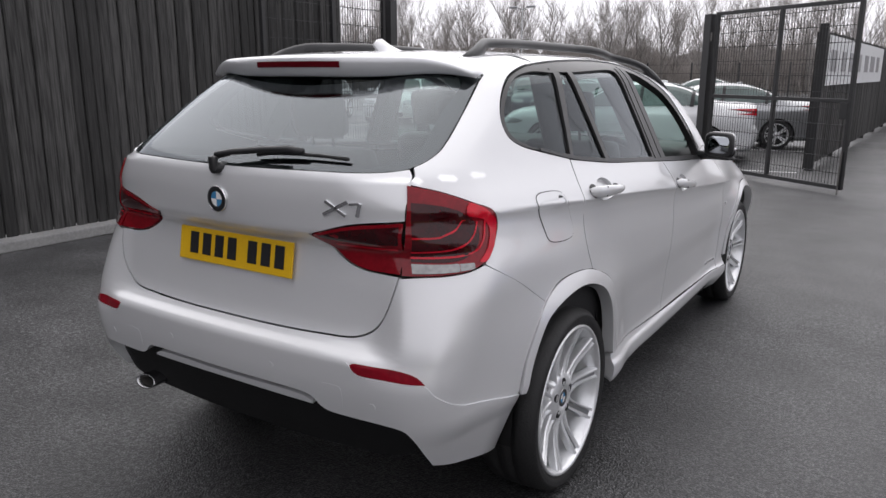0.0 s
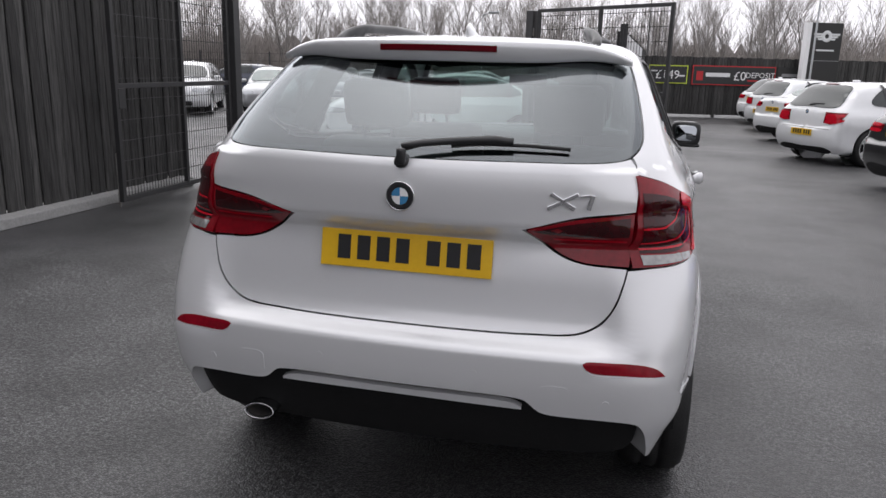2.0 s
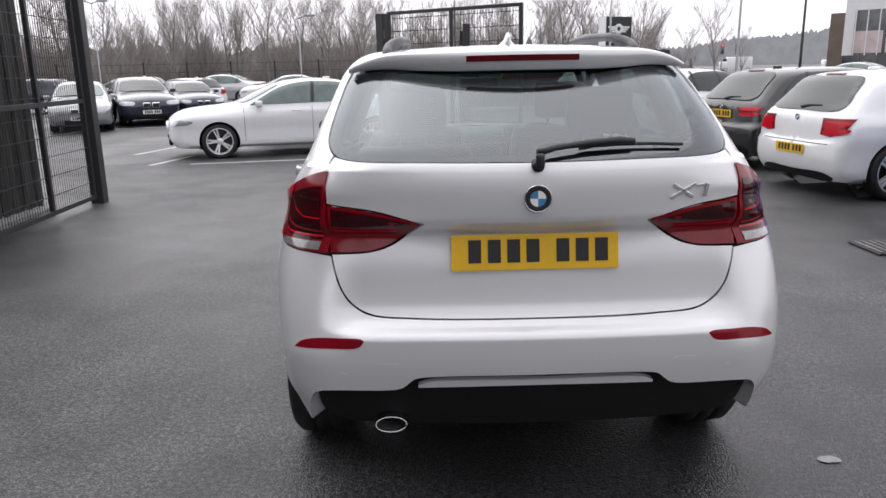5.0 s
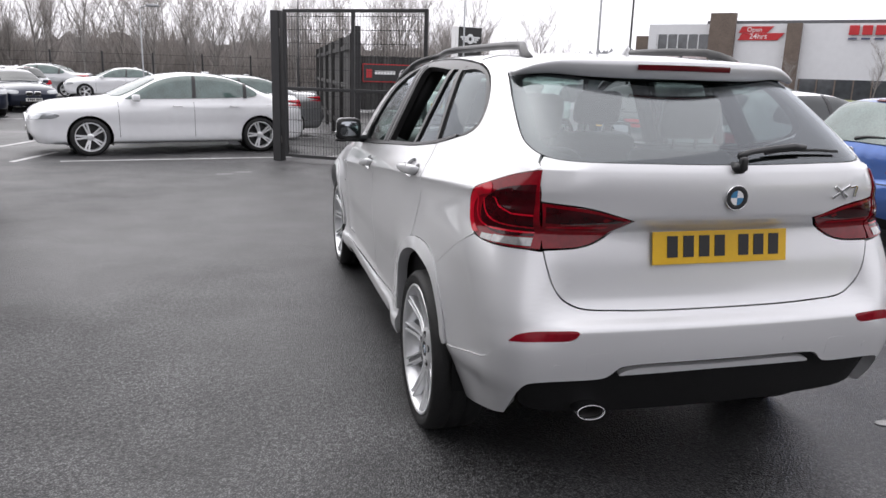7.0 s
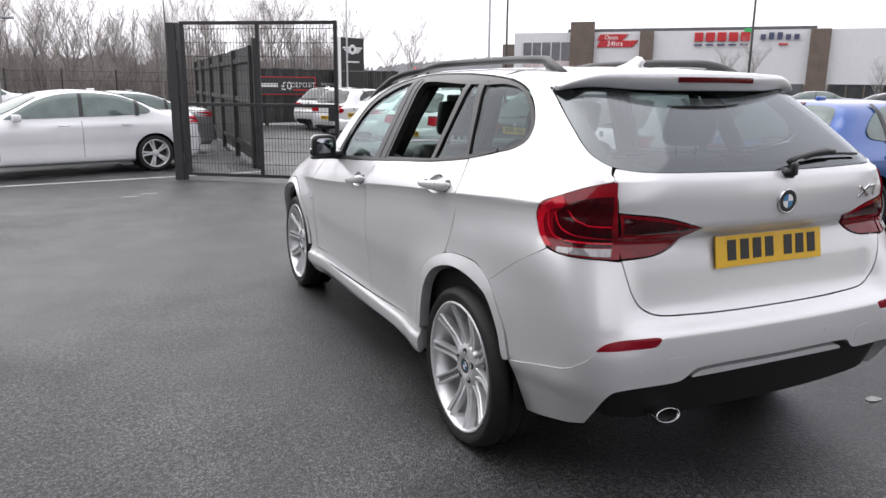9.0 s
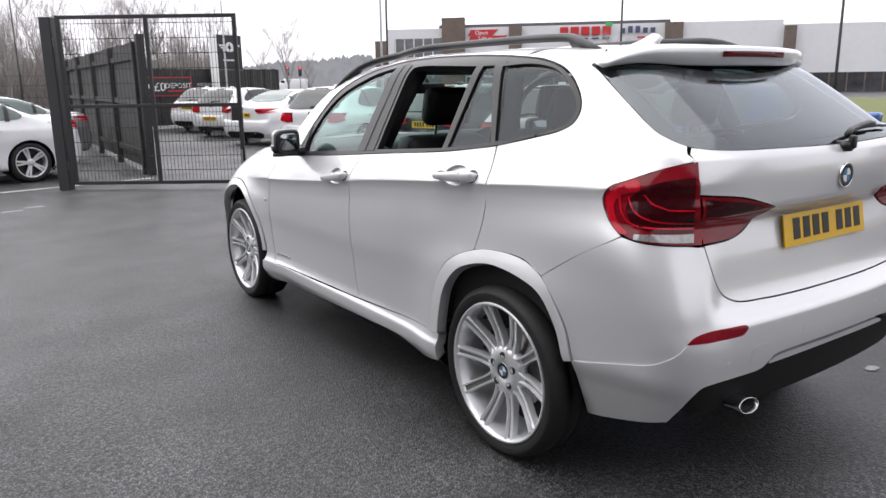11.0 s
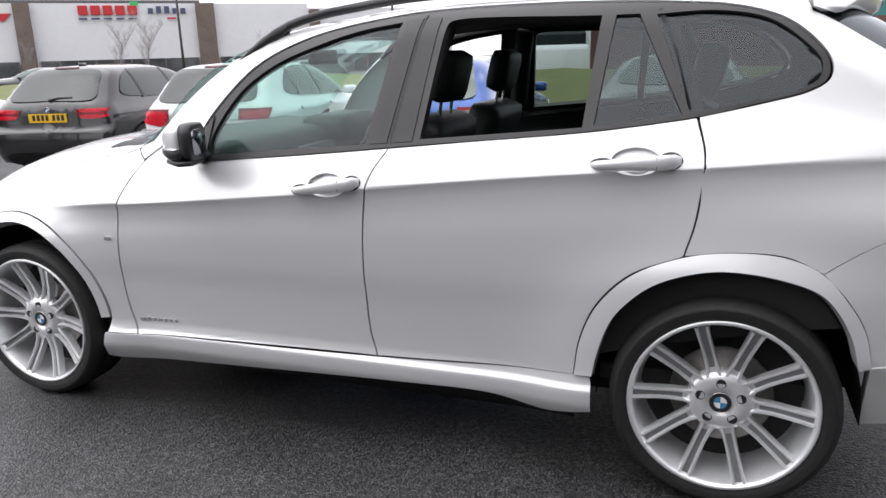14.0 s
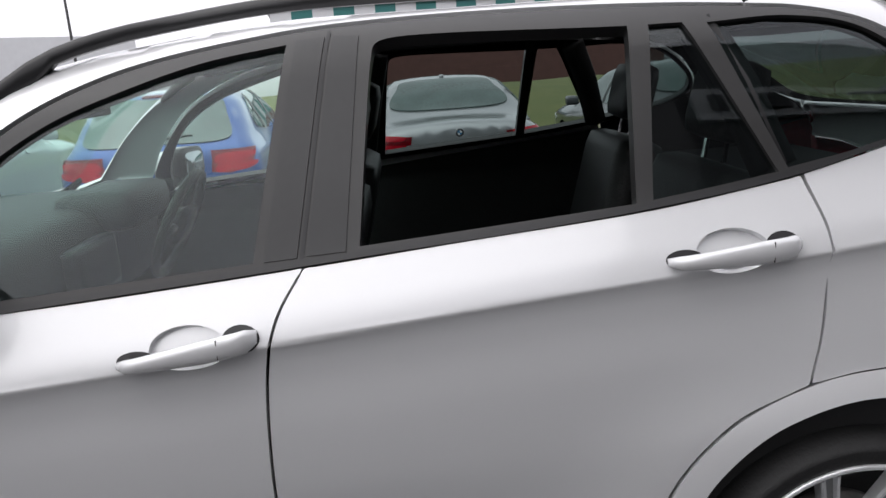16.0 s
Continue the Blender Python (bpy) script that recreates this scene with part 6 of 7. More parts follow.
make_asphalt(ASPHALT)
LINE_PAINT = material("worn_road_paint", (0.50, 0.50, 0.50), 0.6, vary=0.35, size=6, fine=60)
CONCRETE = material("pale_concrete", (0.27, 0.27, 0.265), 0.75, vary=0.25, size=2.5, fine=40, bump=0.2, bump_size=60)
GRASS = material("rough_grass", (0.085, 0.115, 0.030), 0.85, vary=0.4, size=1.2, fine=30, bump=0.6, bump_size=30, second=(0.16, 0.165, 0.055))
bm = bmesh.new()
gs = [-900, -60, 60, 900]
gv = [[bm.verts.new((x, y, 0)) for y in gs] for x in gs]
for i in range(3):
    for j in range(3):
        bm.faces.new((gv[i][j], gv[i + 1][j], gv[i + 1][j + 1], gv[i][j + 1]))
tagged(part("ground", bm, ASPHALT), "wet dark asphalt of the car park", "ground", kind="structure")


def strip(name, a, b, width, mat, label, z=0.004, category="road marking"):
    a, b = Vector((*a, 0)), Vector((*b, 0))
    way = (b - a).normalized()
    side = Vector((-way.y, way.x, 0)) * width / 2
    rng = random.Random(int(abs(a.x * 91 + a.y * 37) * 100))
    bm = bmesh.new()
    n = max(2, int((b - a).length / 0.25))
    rows = []
    for k in range(n + 1):
        p = a + (b - a) * (k / n)
        rows.append([bm.verts.new(p + side * (1 + rng.uniform(-0.12, 0.08)) + Vector((0, 0, z))), bm.verts.new(p - side * (1 + rng.uniform(-0.12, 0.08)) + Vector((0, 0, z)))])
    for r0, r1 in zip(rows, rows[1:]):
        bm.faces.new((r0[0], r0[1], r1[1], r1[0]))
    ob = part(name, bm, mat)
    return tagged(ob, label, category, kind="structure")


for a, b in (((-4.30, 10.28), (0.3, 11.02)), ((-4.95, 10.22), (-4.62, 11.6)), ((-5.85, 11.95), (-5.45, 13.5)), ((-5.45, 13.5), (0.0, 14.6)), ((-12.0, 17.4), (-7.0, 19.6))):
    strip("bay_line", a, b, 0.10, LINE_PAINT, "worn white painted parking bay line")
bm = bmesh.new()
rng = random.Random(3)
ring = [bm.verts.new((1.19 + 0.046 * math.cos(a) * rng.uniform(0.8, 1.1), 0.40 + 0.028 * math.sin(a) * rng.uniform(0.8, 1.1), 0.005)) for a in np.linspace(0, 2 * math.pi, 17)[:-1]]
bm.faces.new(ring)
tagged(part("asphalt_patch", bm, CONCRETE), "small pale round mark on the asphalt", "ground mark", kind="structure")
for x, y in ((-1.85, 8.75), (-1.6, 8.95)):
    strip("faded_mark", (x - 0.12, y), (x + 0.1, y + 0.01), 0.05, LINE_PAINT, "faded white paint fleck on the asphalt")
drain = thing("drain_grating", (3.40, 3.60, 0.006), "black iron drain grating set in the asphalt", "drain")
block("drain_frame", (0, 0, 0.004), (0.44, 0.44, 0.012), TRIM, drain)
for k in range(7):
    block("grate_bar", (-0.18 + 0.06 * k, 0, 0.014), (0.028, 0.40, 0.012), STEEL, drain)

# grass bank behind the parked row
bm = bmesh.new()
rng = random.Random(5)
rows = []
for i, (dx, z) in enumerate(((0, 0.01), (0.6, 0.12), (2.5, 0.45), (5.5, 0.85), (8.0, 1.0), (10.5, 0.9), (12, 0.5))):
    rows.append([bm.verts.new((9.6 + dx + 0.10 * (y) + rng.uniform(-0.1, 0.1), y, z * (0.9 + rng.uniform(-0.06, 0.06)))) for y in np.linspace(-40, 26, 67)])
for a, b in zip(rows, rows[1:]):
    for k in range(66):
        bm.faces.new((a[k], b[k], b[k + 1], a[k + 1]))
tagged(part("grass_bank", bm, GRASS, None, "", True), "low grass bank behind the parked row", "grass", kind="structure")
bm = bmesh.new()
rows = [[bm.verts.new((9.6 + dx + 0.10 * y, y, z)) for y in np.linspace(-40, 26, 34)] for dx, z in ((-0.16, 0.0), (-0.16, 0.11), (-0.03, 0.12), (0.0, 0.02))]
for a, b in zip(rows, rows[1:]):
    for k in range(33):
        bm.faces.new((a[k], b[k], b[k + 1], a[k + 1]))
tagged(part("kerb", bm, CONCRETE), "pale concrete kerb along the grass bank", "kerb", kind="structure")

# ---- fences and gates ----
BOARD = material("black_stained_board", (0.016, 0.0155, 0.015), 0.75, vary=0.0)


def make_board(m):
    n, l = m.node_tree.nodes, m.node_tree.links
    b = n["Principled BSDF"]
    co, info, grain, mp = n.new("ShaderNodeTexCoord"), n.new("ShaderNodeObjectInfo"), n.new("ShaderNodeTexNoise"), n.new("ShaderNodeMapping")
    mp.inputs["Scale"].default_value = (22, 22, 1.2)
    grain.inputs["Scale"].default_value, grain.inputs["Detail"].default_value = 3.0, 6
    l.new(co.outputs["Object"], mp.inputs["Vector"])
    shift = n.new("ShaderNodeVectorMath")
    shift.operation = "ADD"
    l.new(mp.outputs[0], shift.inputs[0])
    scaled = n.new("ShaderNodeMath")
    scaled.operation, scaled.inputs[1].default_value = "MULTIPLY", 50
    l.new(info.outputs["Random"], scaled.inputs[0])
    l.new(scaled.outputs[0], shift.inputs[1])
    l.new(shift.outputs[0], grain.inputs["Vector"])
    r1 = n.new("ShaderNodeMapRange")
    for key, v in zip(("From Min", "From Max", "To Min", "To Max"), (0.3, 0.7, 0.4, 1.8)):
        r1.inputs[key].default_value = v
    l.new(grain.outputs["Fac"], r1.inputs["Value"])
    r2 = n.new("ShaderNodeMapRange")
    r2.inputs["To Min"].default_value, r2.inputs["To Max"].default_value = 0.55, 1.55
    l.new(info.outputs["Random"], r2.inputs["Value"])
    t = n.new("ShaderNodeMath")
    t.operation = "MULTIPLY"
    l.new(r1.outputs[0], t.inputs[0])
    l.new(r2.outputs[0], t.inputs[1])
    mix = n.new("ShaderNodeMixRGB")
    mix.blend_type, mix.inputs[0].default_value, mix.inputs[1].default_value = "MULTIPLY", 1.0, (0.034, 0.0333, 0.0322, 1)
    l.new(t.outputs[0], mix.inputs[2])
    l.new(mix.outputs[0], b.inputs["Base Color"])
    bp = n.new("ShaderNodeBump")
    bp.inputs["Strength"].default_value, bp.inputs["Distance"].default_value = 0.4, 0.004
    l.new(grain.outputs["Fac"], bp.inputs["Height"])
    l.new(bp.outputs[0], b.inputs["Normal"])


make_board(BOARD)
POWDER = material("black_powder_coat", (0.020, 0.020, 0.021), 0.45, vary=0.2, size=6)
BANNER = material("white_banner_vinyl", (0.62, 0.63, 0.64), 0.5, vary=0.08, size=3)
SIGN_RED = material("red_sign_film", (0.45, 0.015, 0.02), 0.45, vary=0.08, size=3)
SIGN_BLACK = material("black_sign_film", (0.014, 0.014, 0.015), 0.4, vary=0.15, size=3)
SIGN_YELLOW = material("lime_sign_film", (0.50, 0.60, 0.05), 0.45)
SIGN_WHITE = material("white_sign_film", (0.75, 0.75, 0.75), 0.45)
SIGN_GREY = material("grey_sign_film", (0.25, 0.25, 0.26), 0.45)


def board_mesh(height, wide=0.10):
    bm = bmesh.new()
    rng = random.Random(int(height * 1000))
    rows = []
    for k in range(5):
        z = height * k / 4
        dx = rng.uniform(-0.004, 0.004)
        rows.append([bm.verts.new(p) for p in ((-wide / 2 + dx, 0.006, z), (-wide * 0.36 + dx, -0.006, z), (wide * 0.36 + dx, -0.006, z), (wide / 2 + dx, 0.006, z), (wide / 2 + dx, 0.016, z), (-wide / 2 + dx, 0.016, z))])
    for a, b in zip(rows, rows[1:]):
        for j in range(6):
            bm.faces.new((a[j], a[(j + 1) % 6], b[(j + 1) % 6], b[j]))
    bm.faces.new(list(reversed(rows[0])))
    bm.faces.new(rows[-1])
    me = bpy.data.meshes.new("board")
    bm.normal_update()
    bm.to_mesh(me)
    bm.free()
    me.materials.append(BOARD)
    return me


def board_fence(name, a, b, height, label, base=0.09):
    """A close-boarded fence from a to b; its boarded face lies to the right of that way."""
    ax, ay = a
    bx, by = b
    length = math.hypot(bx - ax, by - ay)
    turn = math.degrees(math.atan2(by - ay, bx - ax))
    f = thing(name, (ax, ay, 0), label, "fence", turn=turn)
    meshes = [board_mesh(height - base - d) for d in (0.0, 0.012, 0.02)]
    rng = random.Random(int(length * 100))
    n = int(length / 0.105)
    for k in range(n):
        ob = new("board", meshes[rng.randrange(3)])
        ob.parent = f
        ob.matrix_local = pose(0.06 + 0.105 * k, -0.014 + 0.012 * (k % 2) + rng.uniform(-0.005, 0.005), base + rng.uniform(-0.006, 0.006), 0, rng.uniform(-0.25, 0.25), rng.uniform(-1.5, 1.5))
    block("backing_sheet", (length / 2, 0.024, (height + base) / 2), (length, 0.006, height - base - 0.06), BOARD, f)
    for z in (base + 0.25, height * 0.55, height - 0.25):
        block("rail", (length / 2, 0.055, z), (length, 0.05, 0.09), BOARD, f)
    for k in range(int(length / 2.4) + 1):
        block("fence_post", (min(0.05 + 2.4 * k, length - 0.05), 0.06, height / 2 - 0.05), (0.10, 0.10, height + 0.05), BOARD, f, bevel=0.006)
    return f


def mesh_gate(a, b, height, label, bars=(0.5,)):
    """A framed wire-mesh gate leaf from its hinge post a to its free end b."""
    ax, ay = a
    bx, by = b
    length = math.hypot(bx - ax, by - ay)
    g = thing("mesh_gate", (ax, ay, 0), label, "gate", turn=math.degrees(math.atan2(by - ay, bx - ax)))
    block("gate_post", (-0.12, 0, height / 2 - 0.01), (0.15, 0.15, height - 0.02), POWDER, g, "thick black hinge post", bevel=0.008)
    low = 0.07
    for x in (0.025, length - 0.025):
        block("gate_stile", (x, 0, (height + low) / 2), (0.05, 0.05, height - low), POWDER, g, bevel=0.005)
    for t in bars:
        block("gate_stile", (length * t, 0, (height + low) / 2), (0.05, 0.05, height - low), POWDER, g, bevel=0.005)
    for z in (low + 0.025, height * 0.49, height - 0.025):
        block("gate_rail", (length / 2, 0, z), (length - 0.1, 0.045, 0.05), POWDER, g, bevel=0.005)
    for x, z in ((0.0, 0.35), (0.0, height - 0.35)):
        bm = bmesh.new()
        tube(bm, [(-0.06, -0.05, z - 0.06), (-0.06, -0.05, z + 0.06)], 0.02, 8)
        part("hinge", bm, STEEL, g)
    bm = bmesh.new()
    x = 0.05
    while x < length - 0.05:
        box(bm, (x, 0, (height + low) / 2), (0.0048, 0.0048, height - low - 0.08))
        x += 0.05
    tagged(part("wire_mesh", bm, POWDER, g, "fine black upright mesh wires"), kind="stuff")
    z = low + 0.2
    while z < height - 0.06:
        bm = bmesh.new()
        for dy in (-0.006, 0.006):
            box(bm, (length / 2, dy, z), (length - 0.08, 0.006, 0.007))
        part("cross_wire", bm, POWDER, g)
        z += 0.2
    block("lock_box", (length - 0.09, 0, height * 0.44), (0.11, 0.06, 0.20), POWDER, g, "black lock box", bevel=0.006)
    bm = bmesh.new()
    tube(bm, [(length - 0.03, -0.045, 0.01), (length - 0.03, -0.045, 0.55)], 0.011, 8)
    part("drop_bolt", bm, STEEL, g, "steel drop bolt")
    return g


board_fence("board_fence", (-5.05, -9.0), (-4.61, 6.1), 2.45, "tall black-stained close-boarded fence on a concrete edge")
bm = bmesh.new()
box(bm, (0, 0, 0.05), (0.30, 15.0, 0.10), pose(-4.80, -1.55, 0, 0, 0, -1.65), 0.015)
tagged(part("fence_kerb", bm, CONCRETE), "pale concrete edging along the fence foot", "kerb", kind="structure")
mesh_gate((-4.26, 6.55), (-4.22, 4.33), 2.45, "open black wire-mesh gate leaf folded against the fence", bars=(0.47,))
mesh_gate((-0.93, 10.35), (1.08, 8.93), 2.38, "open black wire-mesh gate leaf standing across the lane", bars=(0.50,))
board_fence("board_fence", (0.40, 11.6), (0.95, 25.0), 2.15, "black boarded fence carrying a long white banner")
# fence beside the lane carries a banner on its lane side
turn = math.degrees(math.atan2(11.6 - 25.0, 0.40 - 0.95))
ban = thing("sales_banner", (0.40, 11.6, 0), "long white vinyl banner with unreadable grey writing", "banner", turn=turn + 180)
block("sheet", (4.6, -0.035, 1.70), (8.6, 0.008, 0.78), BANNER, ban)
for k, wd in enumerate((0.5, 0.35, 0.6, 0.3, 0.45, 0.55, 0.4)):
    block("writing_bar", (0.9 + 1.15 * k, -0.042, 1.70), (wd * 1.4, 0.006, 0.34), SIGN_GREY, ban)
end_post = block("end_post", (0.40, 11.50, 1.12), (0.12, 0.12, 2.24), POWDER, None, "", bevel=0.006)

tagged(end_post, "thick black square fence end post", "post")
board_fence("board_fence", (0.95, 24.6), (8.8, 26.2), 2.0, "black boarded fence with advertising boards at the yard's end")


def hoarding(x0, x1, z0, z1, label, back_mat, edge_mat, words=(), bars=()):
    """A board fixed to the far fence; x runs along the fence from its right end seen from the yard."""
    m = pose(0.95, 24.6, 0, 0, 0, math.degrees(math.atan2(1.6, 7.85)))
    h = thing("hoarding", (0.95, 24.6, 0), label, "sign", turn=math.degrees(math.atan2(1.6, 7.85)))
    block("frame", ((x0 + x1) / 2, -0.06, (z0 + z1) / 2), (x1 - x0, 0.02, z1 - z0), edge_mat, h)
    block("face", ((x0 + x1) / 2, -0.072, (z0 + z1) / 2), (x1 - x0 - 0.07, 0.012, z1 - z0 - 0.07), back_mat, h)
    for text, x, z, size, mat in words:
        lettering("lettering", text, size, pose(x, -0.081, z, 90, 0, 0), mat, h)
    for x, z, w_, h_, mat in bars:
        block("writing_bar", (x, -0.081, z), (w_, 0.006, h_), mat, h)
    return h


hoarding(0.15, 1.45, 1.10, 1.70, "black advertising board with a lime edge", SIGN_BLACK, SIGN_YELLOW, (("£149", 0.78, 1.38, 0.40, SIGN_WHITE),), ((0.33, 1.50, 0.2, 0.06, SIGN_WHITE), (1.25, 1.36, 0.2, 0.05, SIGN_WHITE)))
hoarding(1.6, 4.35, 1.08, 1.72, "black advertising board with a red edge", SIGN_BLACK, SIGN_RED, (("£0", 3.18, 1.38, 0.42, SIGN_WHITE), ("DEPOSIT", 3.85, 1.42, 0.25, SIGN_WHITE)), ((1.85, 1.38, 0.22, 0.30, SIGN_RED), (2.45, 1.42, 0.8, 0.13, SIGN_WHITE), (3.85, 1.25, 0.8, 0.05, SIGN_RED)))
hoarding(4.4, 5.9, 1.08, 1.72, "plain dark advertising board with pale writing", SIGN_BLACK, SIGN_BLACK, (), ((4.95, 1.46, 0.8, 0.10, SIGN_GREY), (4.95, 1.32, 0.8, 0.08, SIGN_GREY), (5.55, 1.40, 0.3, 0.2, SIGN_GREY)))

# ---- trees ----
BARK = material("grey_brown_bark", (0.20, 0.188, 0.175), 0.9, vary=0.4, size=3, fine=30)
# twig and brush colours are raised to paint in some distance haze
TWIG = material("brown_winter_twigs", (0.31, 0.29, 0.275), 0.9, vary=0.35, size=0.6, fine=8)
BRUSH = material("brown_undergrowth", (0.25, 0.228, 0.212), 0.95, vary=0.5, size=0.3, fine=3)


def limbs(rng, base, height, spread=1.0, levels=4, thick=0.11):
    """The branches of a bare tree, as rows of (from, to, thickness at both ends, level)."""
    out = []

    def shoot(p, way, length, r, level):
        n = 4 if level == 0 else 3 if level < 3 else 2
        q = p
        for k in range(n):
            bend = Vector((rng.uniform(-1, 1), rng.uniform(-1, 1), rng.uniform(-0.3, 0.6))) * (0.07 if level == 0 else 0.13)
            way = (way + bend).normalized()
            nxt = q + way * length / n
            r1 = max(0.007, r * (1 - 0.62 * (k + 1) / n))
            out.append((q, nxt, max(0.007, r * (1 - 0.62 * k / n)), r1, level))
            if level < levels and (level > 0 or k >= 1):
                for _ in range(3 if level == 0 else 2 if level < 3 else 1):
                    a = rng.uniform(0, 2 * math.pi)
                    side = Vector((math.cos(a), math.sin(a), rng.uniform(0.5, 1.3))) * spread
                    shoot(q + way * length / n * rng.uniform(0.2, 1.0), (way * 0.75 + side * 0.75).normalized(), length * rng.uniform(0.42, 0.62), r1 * 0.62, level + 1)
            q = nxt

    shoot(Vector(base), Vector((rng.uniform(-0.08, 0.08), rng.uniform(-0.08, 0.08), 1)).normalized(), height * 0.62, thick, 0)
    return out


def stick_mesh(name, rows, mat, sides=3):
    verts, faces = [], []
    for p, q, r0, r1, _ in rows:
        way = (q - p).normalized()
        side = way.cross(Vector((0.31, 0.77, 0.55))).normalized()
        up = side.cross(way)
        k0 = len(verts)
        for c, r in ((p, r0), (q, r1)):
            for j in range(sides):
                a = 2 * math.pi * j / sides
                verts.append(tuple(c + r * (math.cos(a) * side + math.sin(a) * up)))
        for j in range(sides):
            faces.append((k0 + j, k0 + (j + 1) % sides, k0 + sides + (j + 1) % sides, k0 + sides + j))
    me = bpy.data.meshes.new(name)
    me.from_pydata(verts, [], faces)
    me.materials.append(mat)
    return me


def bare_tree(seed, height, label, spread=1.0, levels=4):
    rng = random.Random(seed)
    rows = limbs(rng, (0, 0, 0), height, spread, levels, 0.0115 * height)
    t = thing("bare_tree", (0, 0, 0), label, "tree", "winter trees")
    finish("trunk", stick_mesh("trunk", [r for r in rows if r[4] <= 1], BARK, 6), None, t, "grey-brown trunk and limbs")
    finish("crown", stick_mesh("crown", [r for r in rows if r[4] > 1], TWIG, 3), None, t, "bare brown winter twigs", smooth=False)
    return t


def polar(bearing, far, eye=(-0.6, -1.8)):
    return eye[0] + far * math.cos(radians(bearing)), eye[1] + far * math.sin(radians(bearing))


rng = random.Random(11)
kinds = [bare_tree(21 + k, h, lab, s) for k, (h, lab, s) in enumerate(((8.2, "tall bare winter tree with fine brown twigs", 0.9), (7.2, "slim bare winter tree at the wood's edge", 0.7), (8.8, "broad bare winter tree with many forks", 1.1), (6.4, "young bare winter tree", 0.9), (7.6, "bare birch-like tree with upright branches", 0.6)))]
used = set()
for n in range(104):
    b = 73 + (150 - 73) * n / 103 + rng.uniform(-0.8, 0.8)
    far = rng.uniform(56, 74)
    if 76 > b:
        far += 12
    x, y = polar(b, far)
    k = rng.randrange(5)
    m = pose(x, y, -0.2, 0, 0, rng.uniform(0, 360))
    sc = rng.uniform(0.8, 1.12)
    if k not in used:
        used.add(k)
        kinds[k].matrix_world = m @ Matrix.Scale(sc, 4)
    else:
        c = copy_thing(kinds[k], m)
        c.scale = (sc,) * 3
for b, far, sc in ((68.6, 62, 0.80), (70.2, 66, 0.6), (66.9, 70, 0.55), (46.0, 74, 0.62), (44.2, 75, 0.7), (36.0, 76, 0.5), (51.5, 78, 0.45)):
    x, y = polar(b, far)
    c = copy_thing(kinds[2], pose(x, y, -0.2, 0, 0, b * 7))
    c.scale = (sc,) * 3
    c["label"] = "lone bare winter tree by the road"

# the wood behind: thickets of thin stems
rng = random.Random(7)
rows = []
for n in range(12000):
    b, far = rng.uniform(71, 155), rng.uniform(60, 92)
    x, y = polar(b, far)
    h = rng.uniform(2.0, 5.6) * (1.25 if far > 76 else 1.0) * (0.8 + 0.35 * math.sin(b * 0.9) * math.sin(b * 0.31 + 1))
    p = Vector((x, y, 0))
    way = Vector((rng.uniform(-0.25, 0.25), rng.uniform(-0.25, 0.25), 1)).normalized()
    q = p + way * h * 0.6
    rows.append((p, q, 0.035, 0.022, 0))
    for _ in range(3):
        w2 = (way + Vector((rng.uniform(-0.6, 0.6), rng.uniform(-0.6, 0.6), 0.1))).normalized()
        s = p + way * h * rng.uniform(0.2, 0.6)
        rows.append((s, s + w2 * h * rng.uniform(0.3, 0.55), 0.02, 0.010, 1))
tagged(finish("woodland_thicket", stick_mesh("woodland_thicket", rows, BRUSH), None, None, "", False), "dense brown thicket of bare stems behind the car park", "woodland", kind="stuff")
bm = bmesh.new()
top, foot = [], []
rng = random.Random(9)
for n in range(241):
    b = 70 + 88 * n / 240
    x, y = polar(b, 94)
    h = 0.6 + (3.6 + 0.9 * noise.noise(Vector((b * 0.35, 0, 0))) + 0.7 * noise.noise(Vector((b * 1.7, 3, 0))) + 0.5 * rng.uniform(-1, 1)) * min(1.0, max(0.0, (b - 70) / 7) ** 0.7)
    foot.append(bm.verts.new((x, y, 0)))
    top.append(bm.verts.new((x, y, h)))
for k in range(240):
    bm.faces.new((foot[k], foot[k + 1], top[k + 1], top[k]))
tagged(part("wood_backdrop", bm, BRUSH), "dark brown depth of the distant wood", "backdrop", kind="structure")
# the air's haze is painted into the hill's pale grey colour
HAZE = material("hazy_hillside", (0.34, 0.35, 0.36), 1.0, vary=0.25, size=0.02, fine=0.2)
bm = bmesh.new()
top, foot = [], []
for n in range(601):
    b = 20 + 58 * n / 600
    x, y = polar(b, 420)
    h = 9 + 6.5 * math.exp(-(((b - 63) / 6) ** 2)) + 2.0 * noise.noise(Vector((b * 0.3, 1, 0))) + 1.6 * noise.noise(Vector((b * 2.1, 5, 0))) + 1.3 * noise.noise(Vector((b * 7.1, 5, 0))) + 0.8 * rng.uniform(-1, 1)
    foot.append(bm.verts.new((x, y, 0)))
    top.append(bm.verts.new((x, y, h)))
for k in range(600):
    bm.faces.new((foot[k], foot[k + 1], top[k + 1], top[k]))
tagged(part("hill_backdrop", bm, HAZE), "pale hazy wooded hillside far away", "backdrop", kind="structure")

